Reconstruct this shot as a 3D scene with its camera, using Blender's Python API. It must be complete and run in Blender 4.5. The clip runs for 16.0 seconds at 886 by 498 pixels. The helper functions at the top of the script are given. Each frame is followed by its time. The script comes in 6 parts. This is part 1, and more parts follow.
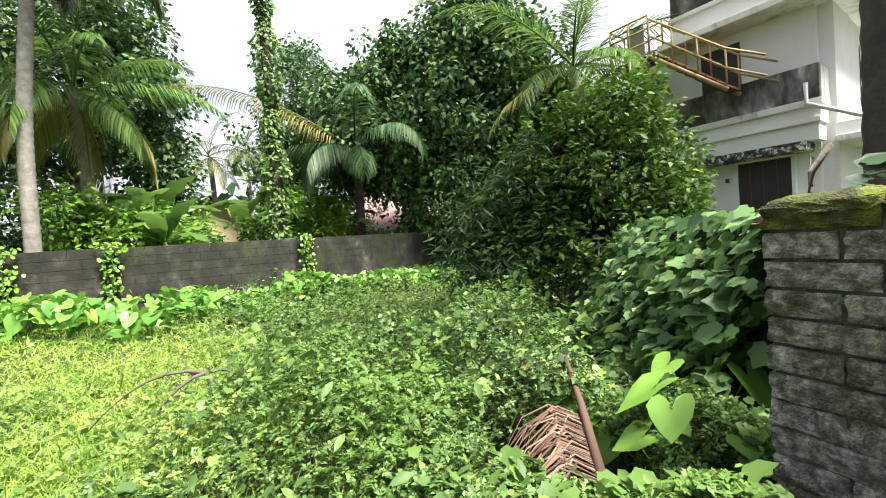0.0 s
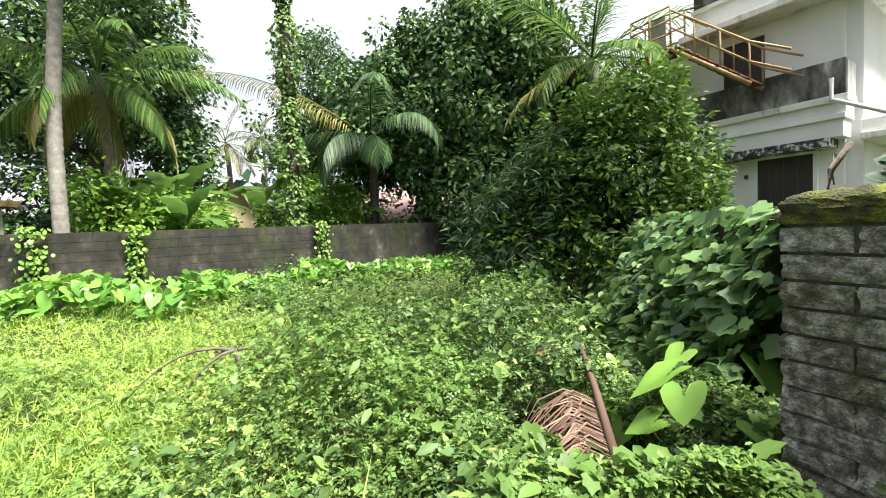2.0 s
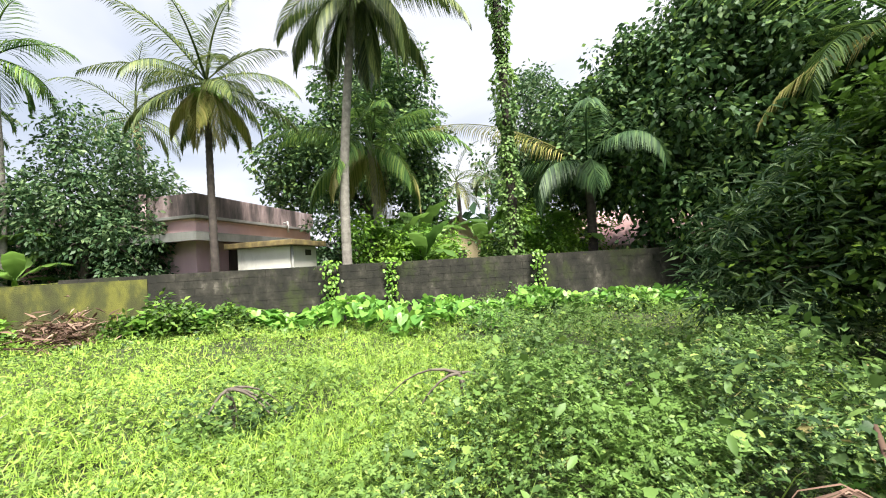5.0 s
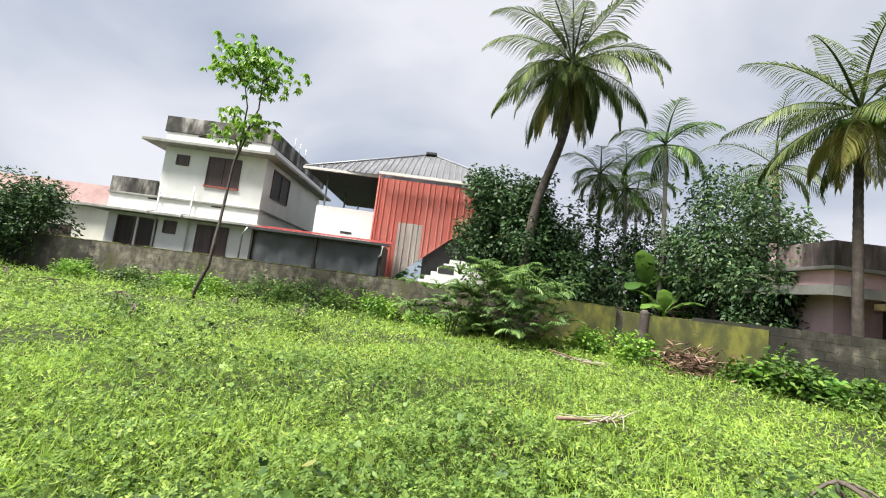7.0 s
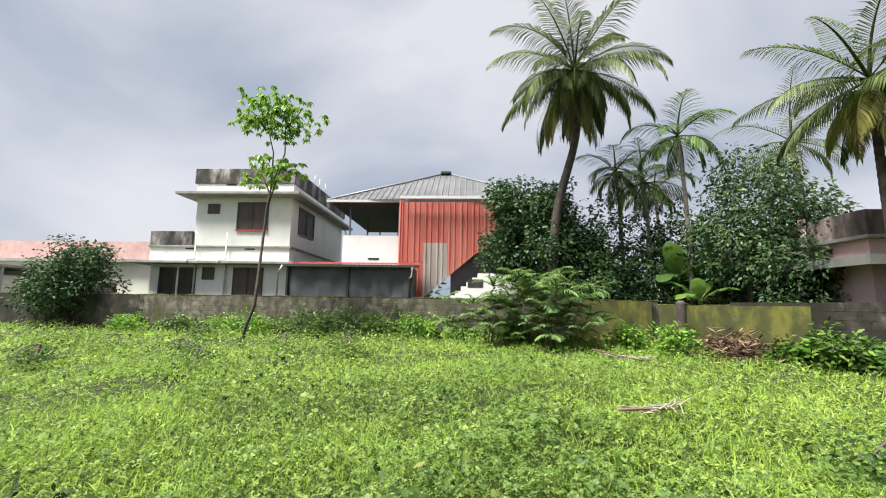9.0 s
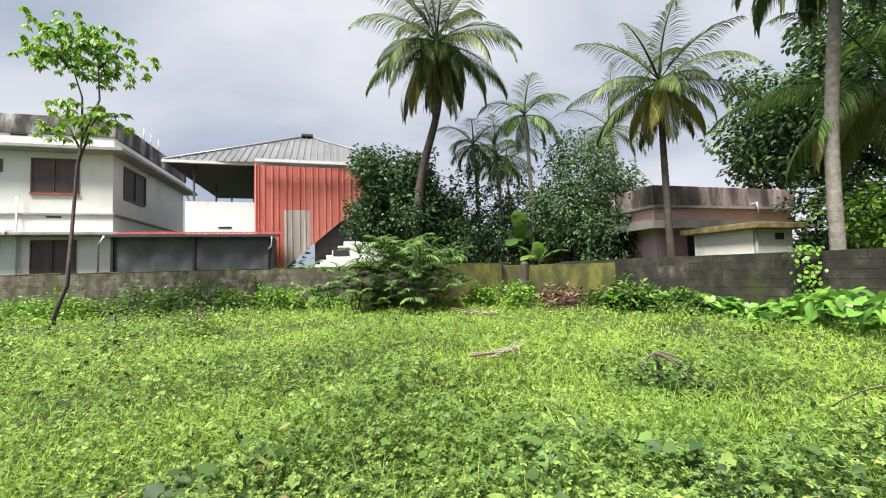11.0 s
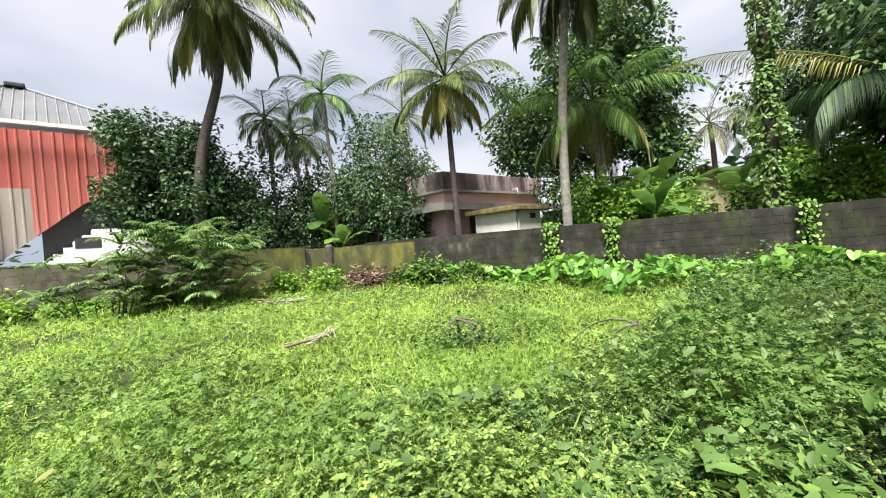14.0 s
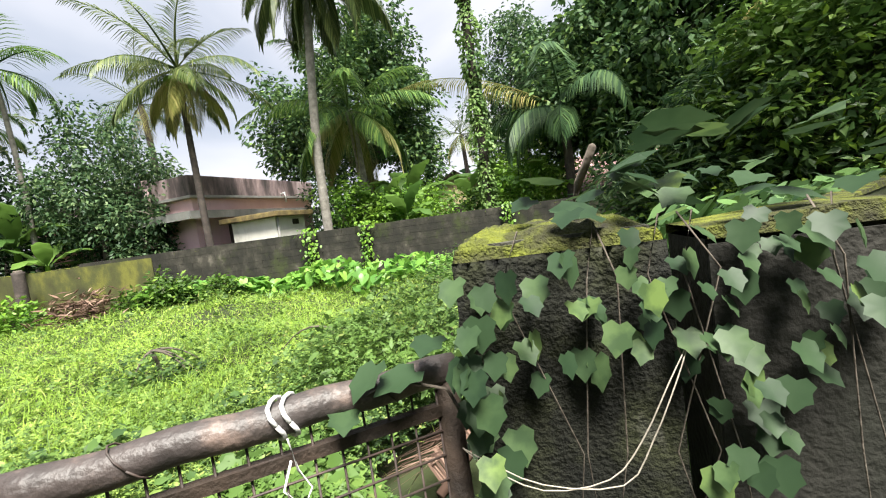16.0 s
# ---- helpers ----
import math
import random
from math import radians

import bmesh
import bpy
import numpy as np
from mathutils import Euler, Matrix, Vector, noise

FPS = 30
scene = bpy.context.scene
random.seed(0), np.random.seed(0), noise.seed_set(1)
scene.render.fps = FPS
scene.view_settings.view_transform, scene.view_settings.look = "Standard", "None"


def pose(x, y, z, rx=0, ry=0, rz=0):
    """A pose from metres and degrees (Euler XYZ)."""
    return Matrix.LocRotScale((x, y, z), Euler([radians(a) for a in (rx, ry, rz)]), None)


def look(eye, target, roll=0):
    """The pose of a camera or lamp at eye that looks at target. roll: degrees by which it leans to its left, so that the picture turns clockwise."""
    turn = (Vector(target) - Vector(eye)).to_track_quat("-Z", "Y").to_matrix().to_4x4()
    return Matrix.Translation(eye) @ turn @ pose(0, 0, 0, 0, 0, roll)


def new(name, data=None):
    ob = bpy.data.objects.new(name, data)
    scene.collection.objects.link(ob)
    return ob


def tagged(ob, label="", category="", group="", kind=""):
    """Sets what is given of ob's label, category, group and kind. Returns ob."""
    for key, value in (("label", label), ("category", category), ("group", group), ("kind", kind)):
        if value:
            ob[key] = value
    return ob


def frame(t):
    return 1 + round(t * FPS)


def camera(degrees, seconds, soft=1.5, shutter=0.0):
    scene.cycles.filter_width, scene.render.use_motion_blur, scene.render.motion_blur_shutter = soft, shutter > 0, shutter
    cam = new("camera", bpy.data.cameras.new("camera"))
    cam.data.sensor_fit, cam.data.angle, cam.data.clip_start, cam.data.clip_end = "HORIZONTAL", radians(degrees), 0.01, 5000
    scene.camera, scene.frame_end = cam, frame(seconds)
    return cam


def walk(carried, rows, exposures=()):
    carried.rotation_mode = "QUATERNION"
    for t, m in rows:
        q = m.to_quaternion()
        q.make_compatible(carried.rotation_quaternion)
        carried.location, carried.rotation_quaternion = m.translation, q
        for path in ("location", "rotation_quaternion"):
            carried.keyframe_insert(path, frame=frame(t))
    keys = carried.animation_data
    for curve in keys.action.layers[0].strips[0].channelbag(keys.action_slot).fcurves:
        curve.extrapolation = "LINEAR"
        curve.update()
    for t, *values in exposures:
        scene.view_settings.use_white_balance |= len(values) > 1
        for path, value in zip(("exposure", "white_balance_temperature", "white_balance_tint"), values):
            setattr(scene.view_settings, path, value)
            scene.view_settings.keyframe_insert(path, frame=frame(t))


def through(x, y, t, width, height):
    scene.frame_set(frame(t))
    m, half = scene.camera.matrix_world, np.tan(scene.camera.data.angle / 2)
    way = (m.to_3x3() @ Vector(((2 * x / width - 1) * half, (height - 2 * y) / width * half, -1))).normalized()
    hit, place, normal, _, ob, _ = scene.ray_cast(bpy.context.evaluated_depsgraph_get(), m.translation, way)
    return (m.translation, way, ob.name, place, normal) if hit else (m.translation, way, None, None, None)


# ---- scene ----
cam = camera(94.3, 16.0, 1.1)
PATH = [
    (0, (-0.657, 0.361, 1.494), (-0.658, 2.361, 1.442), -3.9),
    (0.5, (-0.596, 0.353, 1.5), (-0.41, 2.344, 1.465), -3.6),
    (1, (-0.631, 0.342, 1.505), (-0.5, 2.337, 1.45), -3.7),
    (1.5, (-0.675, 0.321, 1.492), (-0.655, 2.32, 1.422), -3.2),
    (2, (-0.733, 0.264, 1.481), (-0.787, 2.261, 1.388), -2.6),
    (2.5, (-0.718, 0.255, 1.471), (-0.88, 2.246, 1.364), -2.1),
    (3, (-0.787, 0.212, 1.493), (-1.122, 2.181, 1.382), -1.6),
    (3.2, (-0.787, 0.241, 1.472), (-1.191, 2.197, 1.371), -1.5),
    (5.3, (-0.561, 0.163, 1.614), (-1.871, 1.664, 1.788), -2.8),
    (5.5, (-0.532, 0.173, 1.625), (-2.071, 1.433, 1.829), -0.9),
    (6, (-0.559, 0.23, 1.671), (-2.353, 1.096, 1.848), 5.5),
    (6.5, (-0.454, 0.321, 1.665), (-2.424, 0.618, 1.839), 8.0),
    (7, (-0.377, 0.294, 1.592), (-2.281, -0.286, 1.794), 7.4),
    (7.5, (-0.132, 0.191, 1.58), (-1.756, -0.958, 1.783), 5.3),
    (8, (-0.022, 0.106, 1.586), (-1.611, -1.08, 1.844), 3.4),
    (8.5, (0.067, 0.077, 1.578), (-1.692, -0.834, 1.858), 1.8),
    (10.8, (0.334, 0.147, 1.569), (-1.651, -0.046, 1.715), -0.7),
    (11, (0.33, 0.161, 1.538), (-1.666, 0.118, 1.647), -1.6),
    (11.5, (0.375, 0.086, 1.507), (-1.606, 0.356, 1.531), -3.1),
    (12, (0.315, 0.076, 1.499), (-1.622, 0.576, 1.455), -3.8),
    (12.5, (0.308, 0.069, 1.552), (-1.6, 0.663, 1.471), -3.6),
    (13, (0.316, 0.014, 1.563), (-1.582, 0.639, 1.474), -3.4),
    (13.5, (0.328, 0.024, 1.548), (-1.557, 0.688, 1.474), -3.4),
    (14, (0.358, -0.014, 1.564), (-1.439, 0.863, 1.532), -4.6),
    (14.5, (0.396, 0.053, 1.554), (-1.223, 1.227, 1.58), -5.5),
    (15, (0.705, 0.339, 1.617), (-0.734, 1.728, 1.653), -6.0),
    (15.5, (0.964, 0.518, 1.675), (-0.318, 2.053, 1.651), -6.7),
    (16, (1.276, 0.764, 1.606), (0.072, 2.355, 1.466), -7.8),
]
walk(cam, [(t, look(eye, target, roll)) for t, eye, target, roll in PATH], [(0, 1.58), (1.5, 1.58), (3.2, 1.64), (5.5, 1.30), (6.5, 1.06), (7.2, 0.95), (8.7, 0.84), (11, 0.93), (12.5, 1.12), (14.5, 1.14), (16, 1.26)])

# ---- light ----
world = bpy.data.worlds.new("sky")
scene.world = world
world.use_nodes = True
_n, _l = world.node_tree.nodes, world.node_tree.links
_bg = _n["Background"]
SUN_EL, SUN_AZ = 61.0, -36.0
_sky = _n.new("ShaderNodeTexSky")
_sky.sky_type, _sky.sun_disc = "NISHITA", False
_sky.sun_elevation, _sky.sun_rotation = radians(SUN_EL), radians(90 - SUN_AZ)
_co = _n.new("ShaderNodeTexCoord")
_map = _n.new("ShaderNodeMapping")
_map.inputs["Scale"].default_value = (1.0, 1.0, 1.9)
_l.new(_co.outputs["Generated"], _map.inputs["Vector"])
_ns = _n.new("ShaderNodeTexNoise")
_ns.inputs["Scale"].default_value, _ns.inputs["Detail"].default_value, _ns.inputs["Roughness"].default_value = 1.35, 5.0, 0.45
_ns.inputs["Distortion"].default_value = 0.5
_l.new(_map.outputs["Vector"], _ns.inputs["Vector"])
_rp = _n.new("ShaderNodeValToRGB")
_rp.color_ramp.elements[0].position, _rp.color_ramp.elements[0].color = 0.33, (4.0, 4.6, 5.7, 1)
_rp.color_ramp.elements[1].position, _rp.color_ramp.elements[1].color = 0.58, (8.1, 8.1, 8.7, 1)
_e = _rp.color_ramp.elements.new(0.46)
_e.color = (6.2, 6.5, 7.3, 1)
_l.new(_ns.outputs["Fac"], _rp.inputs["Fac"])
_mx = _n.new("ShaderNodeMix")
_mx.data_type = "RGBA"
_mx.inputs["Factor"].default_value = 0.90
_l.new(_sky.outputs["Color"], _mx.inputs["A"])
_l.new(_rp.outputs["Color"], _mx.inputs["B"])
_l.new(_mx.outputs["Result"], _bg.inputs["Color"])
_bg.inputs["Strength"].default_value = 0.058

sun = new("sun", bpy.data.lights.new("sun", "SUN"))
sun.data.energy, sun.data.angle, sun.data.color = 6.8, radians(24), (1.0, 0.96, 0.88)
_d = Vector((math.cos(radians(SUN_EL)) * math.cos(radians(SUN_AZ)), math.cos(radians(SUN_EL)) * math.sin(radians(SUN_AZ)), math.sin(radians(SUN_EL))))
sun.matrix_world = look(_d * 60, (0, 0, 0))


# ---- materials ----
def nodes_of(name):
    m = bpy.data.materials.new(name)
    m.use_nodes = True
    t = m.node_tree
    return m, t.nodes, t.links, t.nodes["Principled BSDF"]


def ramp(n, stops):
    r = n.new("ShaderNodeValToRGB")
    e = r.color_ramp.elements
    while len(e) < len(stops):
        e.new(0.5)
    for el, (p, c) in zip(e, stops):
        el.position, el.color = p, (*c, 1)
    return r


def surface(name, stops, scale=3.0, detail=6.0, rough=0.85, bump=0.3, bump_scale=40.0, metal=0.0, streak=0.0, stain=None, stain_at=(0.5, 0.62), stain_scale=0.9):
    """Weathered solid surface: colour varies by noise at two scales, streaked along z if asked, with stains of their own shape."""
    m, n, l, b = nodes_of(name)
    co = n.new("ShaderNodeTexCoord")
    mp = n.new("ShaderNodeMapping")
    mp.inputs["Scale"].default_value = (1, 1, 1 - streak)
    place = n.new("ShaderNodeNewGeometry").outputs["Position"] if name in ("block_wall", "block_pale", "algae", "pillar_block", "mortar", "moss") else co.outputs["Object"]
    l.new(place, mp.inputs["Vector"])
    a = n.new("ShaderNodeTexNoise")
    a.inputs["Scale"].default_value, a.inputs["Detail"].default_value, a.inputs["Roughness"].default_value = scale, detail, 0.65
    l.new(mp.outputs["Vector"], a.inputs["Vector"])
    r = ramp(n, stops)
    l.new(a.outputs["Fac"], r.inputs["Fac"])
    colour = r.outputs["Color"]
    if stain:
        s = n.new("ShaderNodeTexNoise")
        s.inputs["Scale"].default_value, s.inputs["Detail"].default_value, s.inputs["Roughness"].default_value = stain_scale, 9.0, 0.7
        l.new(mp.outputs["Vector"], s.inputs["Vector"])
        f = ramp(n, [(stain_at[0], (0, 0, 0)), (stain_at[1], (1, 1, 1))])
        l.new(s.outputs["Fac"], f.inputs["Fac"])
        x = n.new("ShaderNodeMix")
        x.data_type = "RGBA"
        l.new(f.outputs["Color"], x.inputs["Factor"])
        l.new(colour, x.inputs["A"])
        x.inputs["B"].default_value = (*stain, 1)
        colour = x.outputs["Result"]
    l.new(colour, b.inputs["Base Color"])
    b.inputs["Roughness"].default_value, b.inputs["Metallic"].default_value = rough, metal
    if bump:
        g = n.new("ShaderNodeTexNoise")
        g.inputs["Scale"].default_value, g.inputs["Detail"].default_value = bump_scale, 5.0
        l.new(place, g.inputs["Vector"])
        p = n.new("ShaderNodeBump")
        p.inputs["Strength"].default_value, p.inputs["Distance"].default_value = bump, 0.02
        l.new(g.outputs["Fac"], p.inputs["Height"])
        l.new(p.outputs["Normal"], b.inputs["Normal"])
    return m


def leafy(name, stops, rough=0.5, patch=None, patch_scale=0.35, through=0.35, spec=0.35):
    """Leaf: colour by leaf (island) and by patches of growth, with light passing through the blade."""
    m, n, l, b = nodes_of(name)
    g = n.new("ShaderNodeNewGeometry")
    r = ramp(n, stops)
    oi = n.new("ShaderNodeObjectInfo")
    add, wrap = n.new("ShaderNodeMath"), n.new("ShaderNodeMath")
    add.operation, wrap.operation = "ADD", "FRACT"
    l.new(g.outputs["Random Per Island"], add.inputs[0])
    l.new(oi.outputs["Random"], add.inputs[1])
    l.new(add.outputs["Value"], wrap.inputs[0])
    l.new(wrap.outputs["Value"], r.inputs["Fac"])
    colour = r.outputs["Color"]
    if patch:
        co = n.new("ShaderNodeTexCoord")
        s = n.new("ShaderNodeTexNoise")
        s.inputs["Scale"].default_value, s.inputs["Detail"].default_value = patch_scale, 4.0
        l.new(co.outputs["Object"], s.inputs["Vector"])
        f = ramp(n, [(0.42, (0, 0, 0)), (0.62, (1, 1, 1))])
        l.new(s.outputs["Fac"], f.inputs["Fac"])
        x = n.new("ShaderNodeMix")
        x.data_type, x.blend_type = "RGBA", "MIX"
        k = n.new("ShaderNodeMath")
        k.operation = "MULTIPLY"
        k.inputs[1].default_value = 0.75
        l.new(f.outputs["Color"], k.inputs[0])
        l.new(k.outputs["Value"], x.inputs["Factor"])
        l.new(colour, x.inputs["A"])
        x.inputs["B"].default_value = (*patch, 1)
        colour = x.outputs["Result"]
    l.new(colour, b.inputs["Base Color"])
    b.inputs["Roughness"].default_value = rough
    b.inputs["Specular IOR Level"].default_value = spec
    t = n.new("ShaderNodeBsdfTranslucent")
    l.new(colour, t.inputs["Color"])
    mix = n.new("ShaderNodeMixShader")
    mix.inputs["Fac"].default_value = through
    l.new(b.outputs["BSDF"], mix.inputs[1])
    l.new(t.outputs["BSDF"], mix.inputs[2])
    l.new(mix.outputs["Shader"], n["Material Output"].inputs["Surface"])
    return m


M = {}
M["soil"] = surface("soil", [(0.3, (0.018, 0.022, 0.009)), (0.5, (0.03, 0.042, 0.012)), (0.7, (0.05, 0.06, 0.02))], 1.5, 8, 0.97, 0.6, 12)
M["grass"] = leafy("grass", [(0.0, (0.22, 0.36, 0.06)), (0.5, (0.32, 0.48, 0.08)), (0.9, (0.42, 0.56, 0.11)), (1.0, (0.47, 0.45, 0.19))], 0.6, (0.22, 0.35, 0.06), 0.9, 0.4, 0.15)
M["herb"] = leafy("herb", [(0.0, (0.05, 0.095, 0.03)), (0.4, (0.15, 0.24, 0.06)), (0.8, (0.27, 0.385, 0.09)), (1.0, (0.40, 0.50, 0.12))], 0.6, (0.13, 0.22, 0.05), 0.7, 0.35, 0.15)
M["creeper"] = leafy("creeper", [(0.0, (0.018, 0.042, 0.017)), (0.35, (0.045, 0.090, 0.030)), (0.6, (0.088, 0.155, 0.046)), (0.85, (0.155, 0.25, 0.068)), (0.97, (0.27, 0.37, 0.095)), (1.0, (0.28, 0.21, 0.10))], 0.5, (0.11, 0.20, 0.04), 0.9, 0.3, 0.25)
M["broad_creeper"] = leafy("broad_creeper", [(0.0, (0.045, 0.10, 0.042)), (0.5, (0.10, 0.19, 0.075)), (0.85, (0.19, 0.31, 0.12)), (1.0, (0.30, 0.42, 0.15))], 0.45, (0.14, 0.26, 0.06), 1.1, 0.3, 0.4)
M["feather_leaf"] = leafy("feather_leaf", [(0.0, (0.05, 0.11, 0.035)), (0.5, (0.11, 0.20, 0.06)), (0.85, (0.20, 0.31, 0.10)), (1.0, (0.30, 0.40, 0.17))], 0.5, (0.18, 0.29, 0.07), 1.2, 0.35, 0.3)
M["taro"] = leafy("taro", [(0.0, (0.08, 0.20, 0.04)), (0.5, (0.15, 0.32, 0.055)), (1.0, (0.24, 0.43, 0.075))], 0.4, None, 1, 0.35, 0.4)
M["vine"] = leafy("vine", [(0.0, (0.016, 0.036, 0.017)), (0.45, (0.038, 0.072, 0.032)), (0.85, (0.075, 0.125, 0.05)), (1.0, (0.14, 0.21, 0.055))], 0.5, (0.03, 0.06, 0.026), 22.0, 0.25, 0.25)
M["dark_leaf"] = leafy("dark_leaf", [(0.0, (0.02, 0.05, 0.022)), (0.6, (0.045, 0.092, 0.034)), (1.0, (0.105, 0.175, 0.06))], 0.5, None, 1, 0.25, 0.25)
M["mango_leaf"] = leafy("mango_leaf", [(0.0, (0.026, 0.06, 0.024)), (0.6, (0.06, 0.12, 0.042)), (0.9, (0.12, 0.20, 0.06)), (1.0, (0.20, 0.31, 0.07))], 0.55, None, 1, 0.25, 0.2)
M["bush_leaf"] = leafy("bush_leaf", [(0.0, (0.022, 0.052, 0.015)), (0.55, (0.052, 0.108, 0.022)), (0.85, (0.11, 0.19, 0.034)), (1.0, (0.22, 0.34, 0.045))], 0.5, (0.10, 0.19, 0.026), 0.6, 0.3, 0.25)
M["pale_leaf"] = leafy("pale_leaf", [(0.0, (0.03, 0.07, 0.03)), (0.6, (0.072, 0.135, 0.055)), (1.0, (0.18, 0.26, 0.11))], 0.5, None, 1, 0.3, 0.25)
M["mid_leaf"] = leafy("mid_leaf", [(0.0, (0.062, 0.150, 0.025)), (0.6, (0.125, 0.263, 0.037)), (1.0, (0.250, 0.450, 0.050))], 0.45, (0.22, 0.36, 0.04), 0.6, 0.35, 0.4)
M["frond"] = leafy("frond", [(0.0, (0.041, 0.095, 0.027)), (0.6, (0.095, 0.176, 0.041)), (1.0, (0.203, 0.297, 0.068))], 0.5, None, 1, 0.3, 0.22)
M["frond_dark"] = leafy("frond_dark", [(0.0, (0.04, 0.068, 0.022)), (0.6, (0.09, 0.13, 0.04)), (1.0, (0.20, 0.235, 0.075))], 0.45, None, 1, 0.3, 0.3)
M["frond_dry"] = leafy("frond_dry", [(0.0, (0.16, 0.18, 0.05)), (0.6, (0.30, 0.30, 0.09)), (1.0, (0.40, 0.34, 0.14))], 0.5, None, 1, 0.3, 0.3)
M["banana"] = leafy("banana", [(0.0, (0.06, 0.13, 0.028)), (1.0, (0.16, 0.28, 0.055))], 0.45, None, 1, 0.4, 0.3)
M["dead"] = leafy("dead", [(0.0, (0.07, 0.045, 0.035)), (0.6, (0.16, 0.10, 0.075)), (1.0, (0.30, 0.21, 0.16))], 0.8, None, 1, 0.1, 0.1)
M["bark"] = surface("bark", [(0.3, (0.05, 0.04, 0.03)), (0.6, (0.12, 0.10, 0.08)), (0.8, (0.20, 0.18, 0.15))], 8, 8, 0.9, 0.6, 30)
M["palm_bark"] = surface("palm_bark", [(0.3, (0.11, 0.10, 0.085)), (0.55, (0.22, 0.205, 0.18)), (0.75, (0.36, 0.34, 0.305))], 6, 8, 0.9, 0.5, 25)
M["palm_bark_dark"] = surface("palm_bark_dark", [(0.3, (0.025, 0.02, 0.018)), (0.55, (0.06, 0.048, 0.042)), (0.75, (0.12, 0.095, 0.08))], 6, 8, 0.9, 0.5, 25)
M["palm_bark_brown"] = surface("palm_bark_brown", [(0.3, (0.02, 0.017, 0.015)), (0.55, (0.06, 0.047, 0.04)), (0.75, (0.15, 0.12, 0.105))], 2.2, 9, 0.9, 0.5, 25)
M["pale_bark"] = surface("pale_bark", [(0.3, (0.26, 0.23, 0.19)), (0.6, (0.40, 0.36, 0.30)), (0.8, (0.5, 0.47, 0.42))], 6, 6, 0.85, 0.3, 30)
M["block_wall"] = surface("block_wall", [(0.34, (0.008, 0.008, 0.006)), (0.50, (0.019, 0.018, 0.013)), (0.60, (0.042, 0.038, 0.03)), (0.74, (0.16, 0.145, 0.12))], 2.2, 12, 0.95, 0.6, 60, 0, 0.2, (0.03, 0.04, 0.010), (0.52, 0.62), 0.6)
M["moss_wall"] = surface("moss_wall", [(0.3, (0.03, 0.03, 0.012)), (0.5, (0.06, 0.065, 0.016)), (0.65, (0.13, 0.13, 0.022)), (0.8, (0.06, 0.055, 0.03))], 2.2, 9, 0.95, 0.6, 50, 0, 0.5)
M["block_pale"] = surface("block_pale", [(0.3, (0.03, 0.028, 0.02)), (0.46, (0.07, 0.064, 0.048)), (0.58, (0.14, 0.128, 0.10)), (0.72, (0.27, 0.25, 0.21))], 3.2, 12, 0.95, 0.6, 60, 0, 0.2, (0.05, 0.055, 0.012), (0.54, 0.66), 0.8)
M["pillar_block"] = surface("pillar_block", [(0.3, (0.05, 0.048, 0.04)), (0.46, (0.125, 0.12, 0.107)), (0.56, (0.29, 0.28, 0.26)), (0.70, (0.55, 0.54, 0.52))], 19, 12, 0.97, 1.0, 110, 0, 0.0, (0.07, 0.068, 0.034), (0.52, 0.66), 4.5)
# algae of the pillar front, near-black to carry that face's shade too
M["algae"] = surface("algae", [(0.34, (0.004, 0.005, 0.003)), (0.5, (0.009, 0.010, 0.005)), (0.64, (0.024, 0.028, 0.009)), (0.76, (0.07, 0.07, 0.055))], 6, 12, 0.95, 1.0, 90)
M["mortar"] = surface("mortar", [(0.3, (0.03, 0.03, 0.022)), (0.7, (0.10, 0.098, 0.08))], 9, 8, 0.97, 0.8, 60)
M["moss"] = surface("moss", [(0.36, (0.022, 0.020, 0.012)), (0.48, (0.055, 0.06, 0.012)), (0.58, (0.12, 0.14, 0.014)), (0.75, (0.24, 0.26, 0.025))], 7, 10, 0.95, 1.0, 120)
M["plaster_dirty"] = surface("plaster_dirty", [(0.34, (0.007, 0.007, 0.005)), (0.53, (0.02, 0.019, 0.015)), (0.74, (0.10, 0.093, 0.08))], 1.6, 10, 0.9, 0.5, 50, 0, 0.5, (0.012, 0.013, 0.008), (0.45, 0.6), 2.0)
M["white"] = surface("white", [(0.3, (0.70, 0.70, 0.69)), (0.6, (0.80, 0.80, 0.79)), (0.8, (0.74, 0.73, 0.71))], 0.8, 8, 0.8, 0.1, 40, 0, 0.6, (0.55, 0.54, 0.50), (0.58, 0.78), 0.9)
M["white_worn"] = surface("white_worn", [(0.3, (0.6, 0.59, 0.56)), (0.6, (0.74, 0.73, 0.70))], 1.2, 8, 0.85, 0.15, 40, 0, 0.7, (0.16, 0.15, 0.13), (0.55, 0.72), 1.4)
M["black_mould"] = surface("black_mould", [(0.34, (0.012, 0.012, 0.012)), (0.47, (0.05, 0.047, 0.043)), (0.56, (0.17, 0.16, 0.15)), (0.68, (0.5, 0.49, 0.47))], 1.3, 12, 0.9, 0.3, 40, 0, 0.65)
M["mould_fringe"] = surface("mould_fringe", [(0.40, (0.012, 0.012, 0.014)), (0.52, (0.06, 0.06, 0.06)), (0.58, (0.66, 0.65, 0.63))], 5, 12, 0.9, 0.2, 40)
M["grey_slab"] = surface("grey_slab", [(0.3, (0.16, 0.16, 0.15)), (0.6, (0.30, 0.30, 0.28)), (0.8, (0.42, 0.42, 0.40))], 1.5, 9, 0.9, 0.2, 40, 0, 0.4)
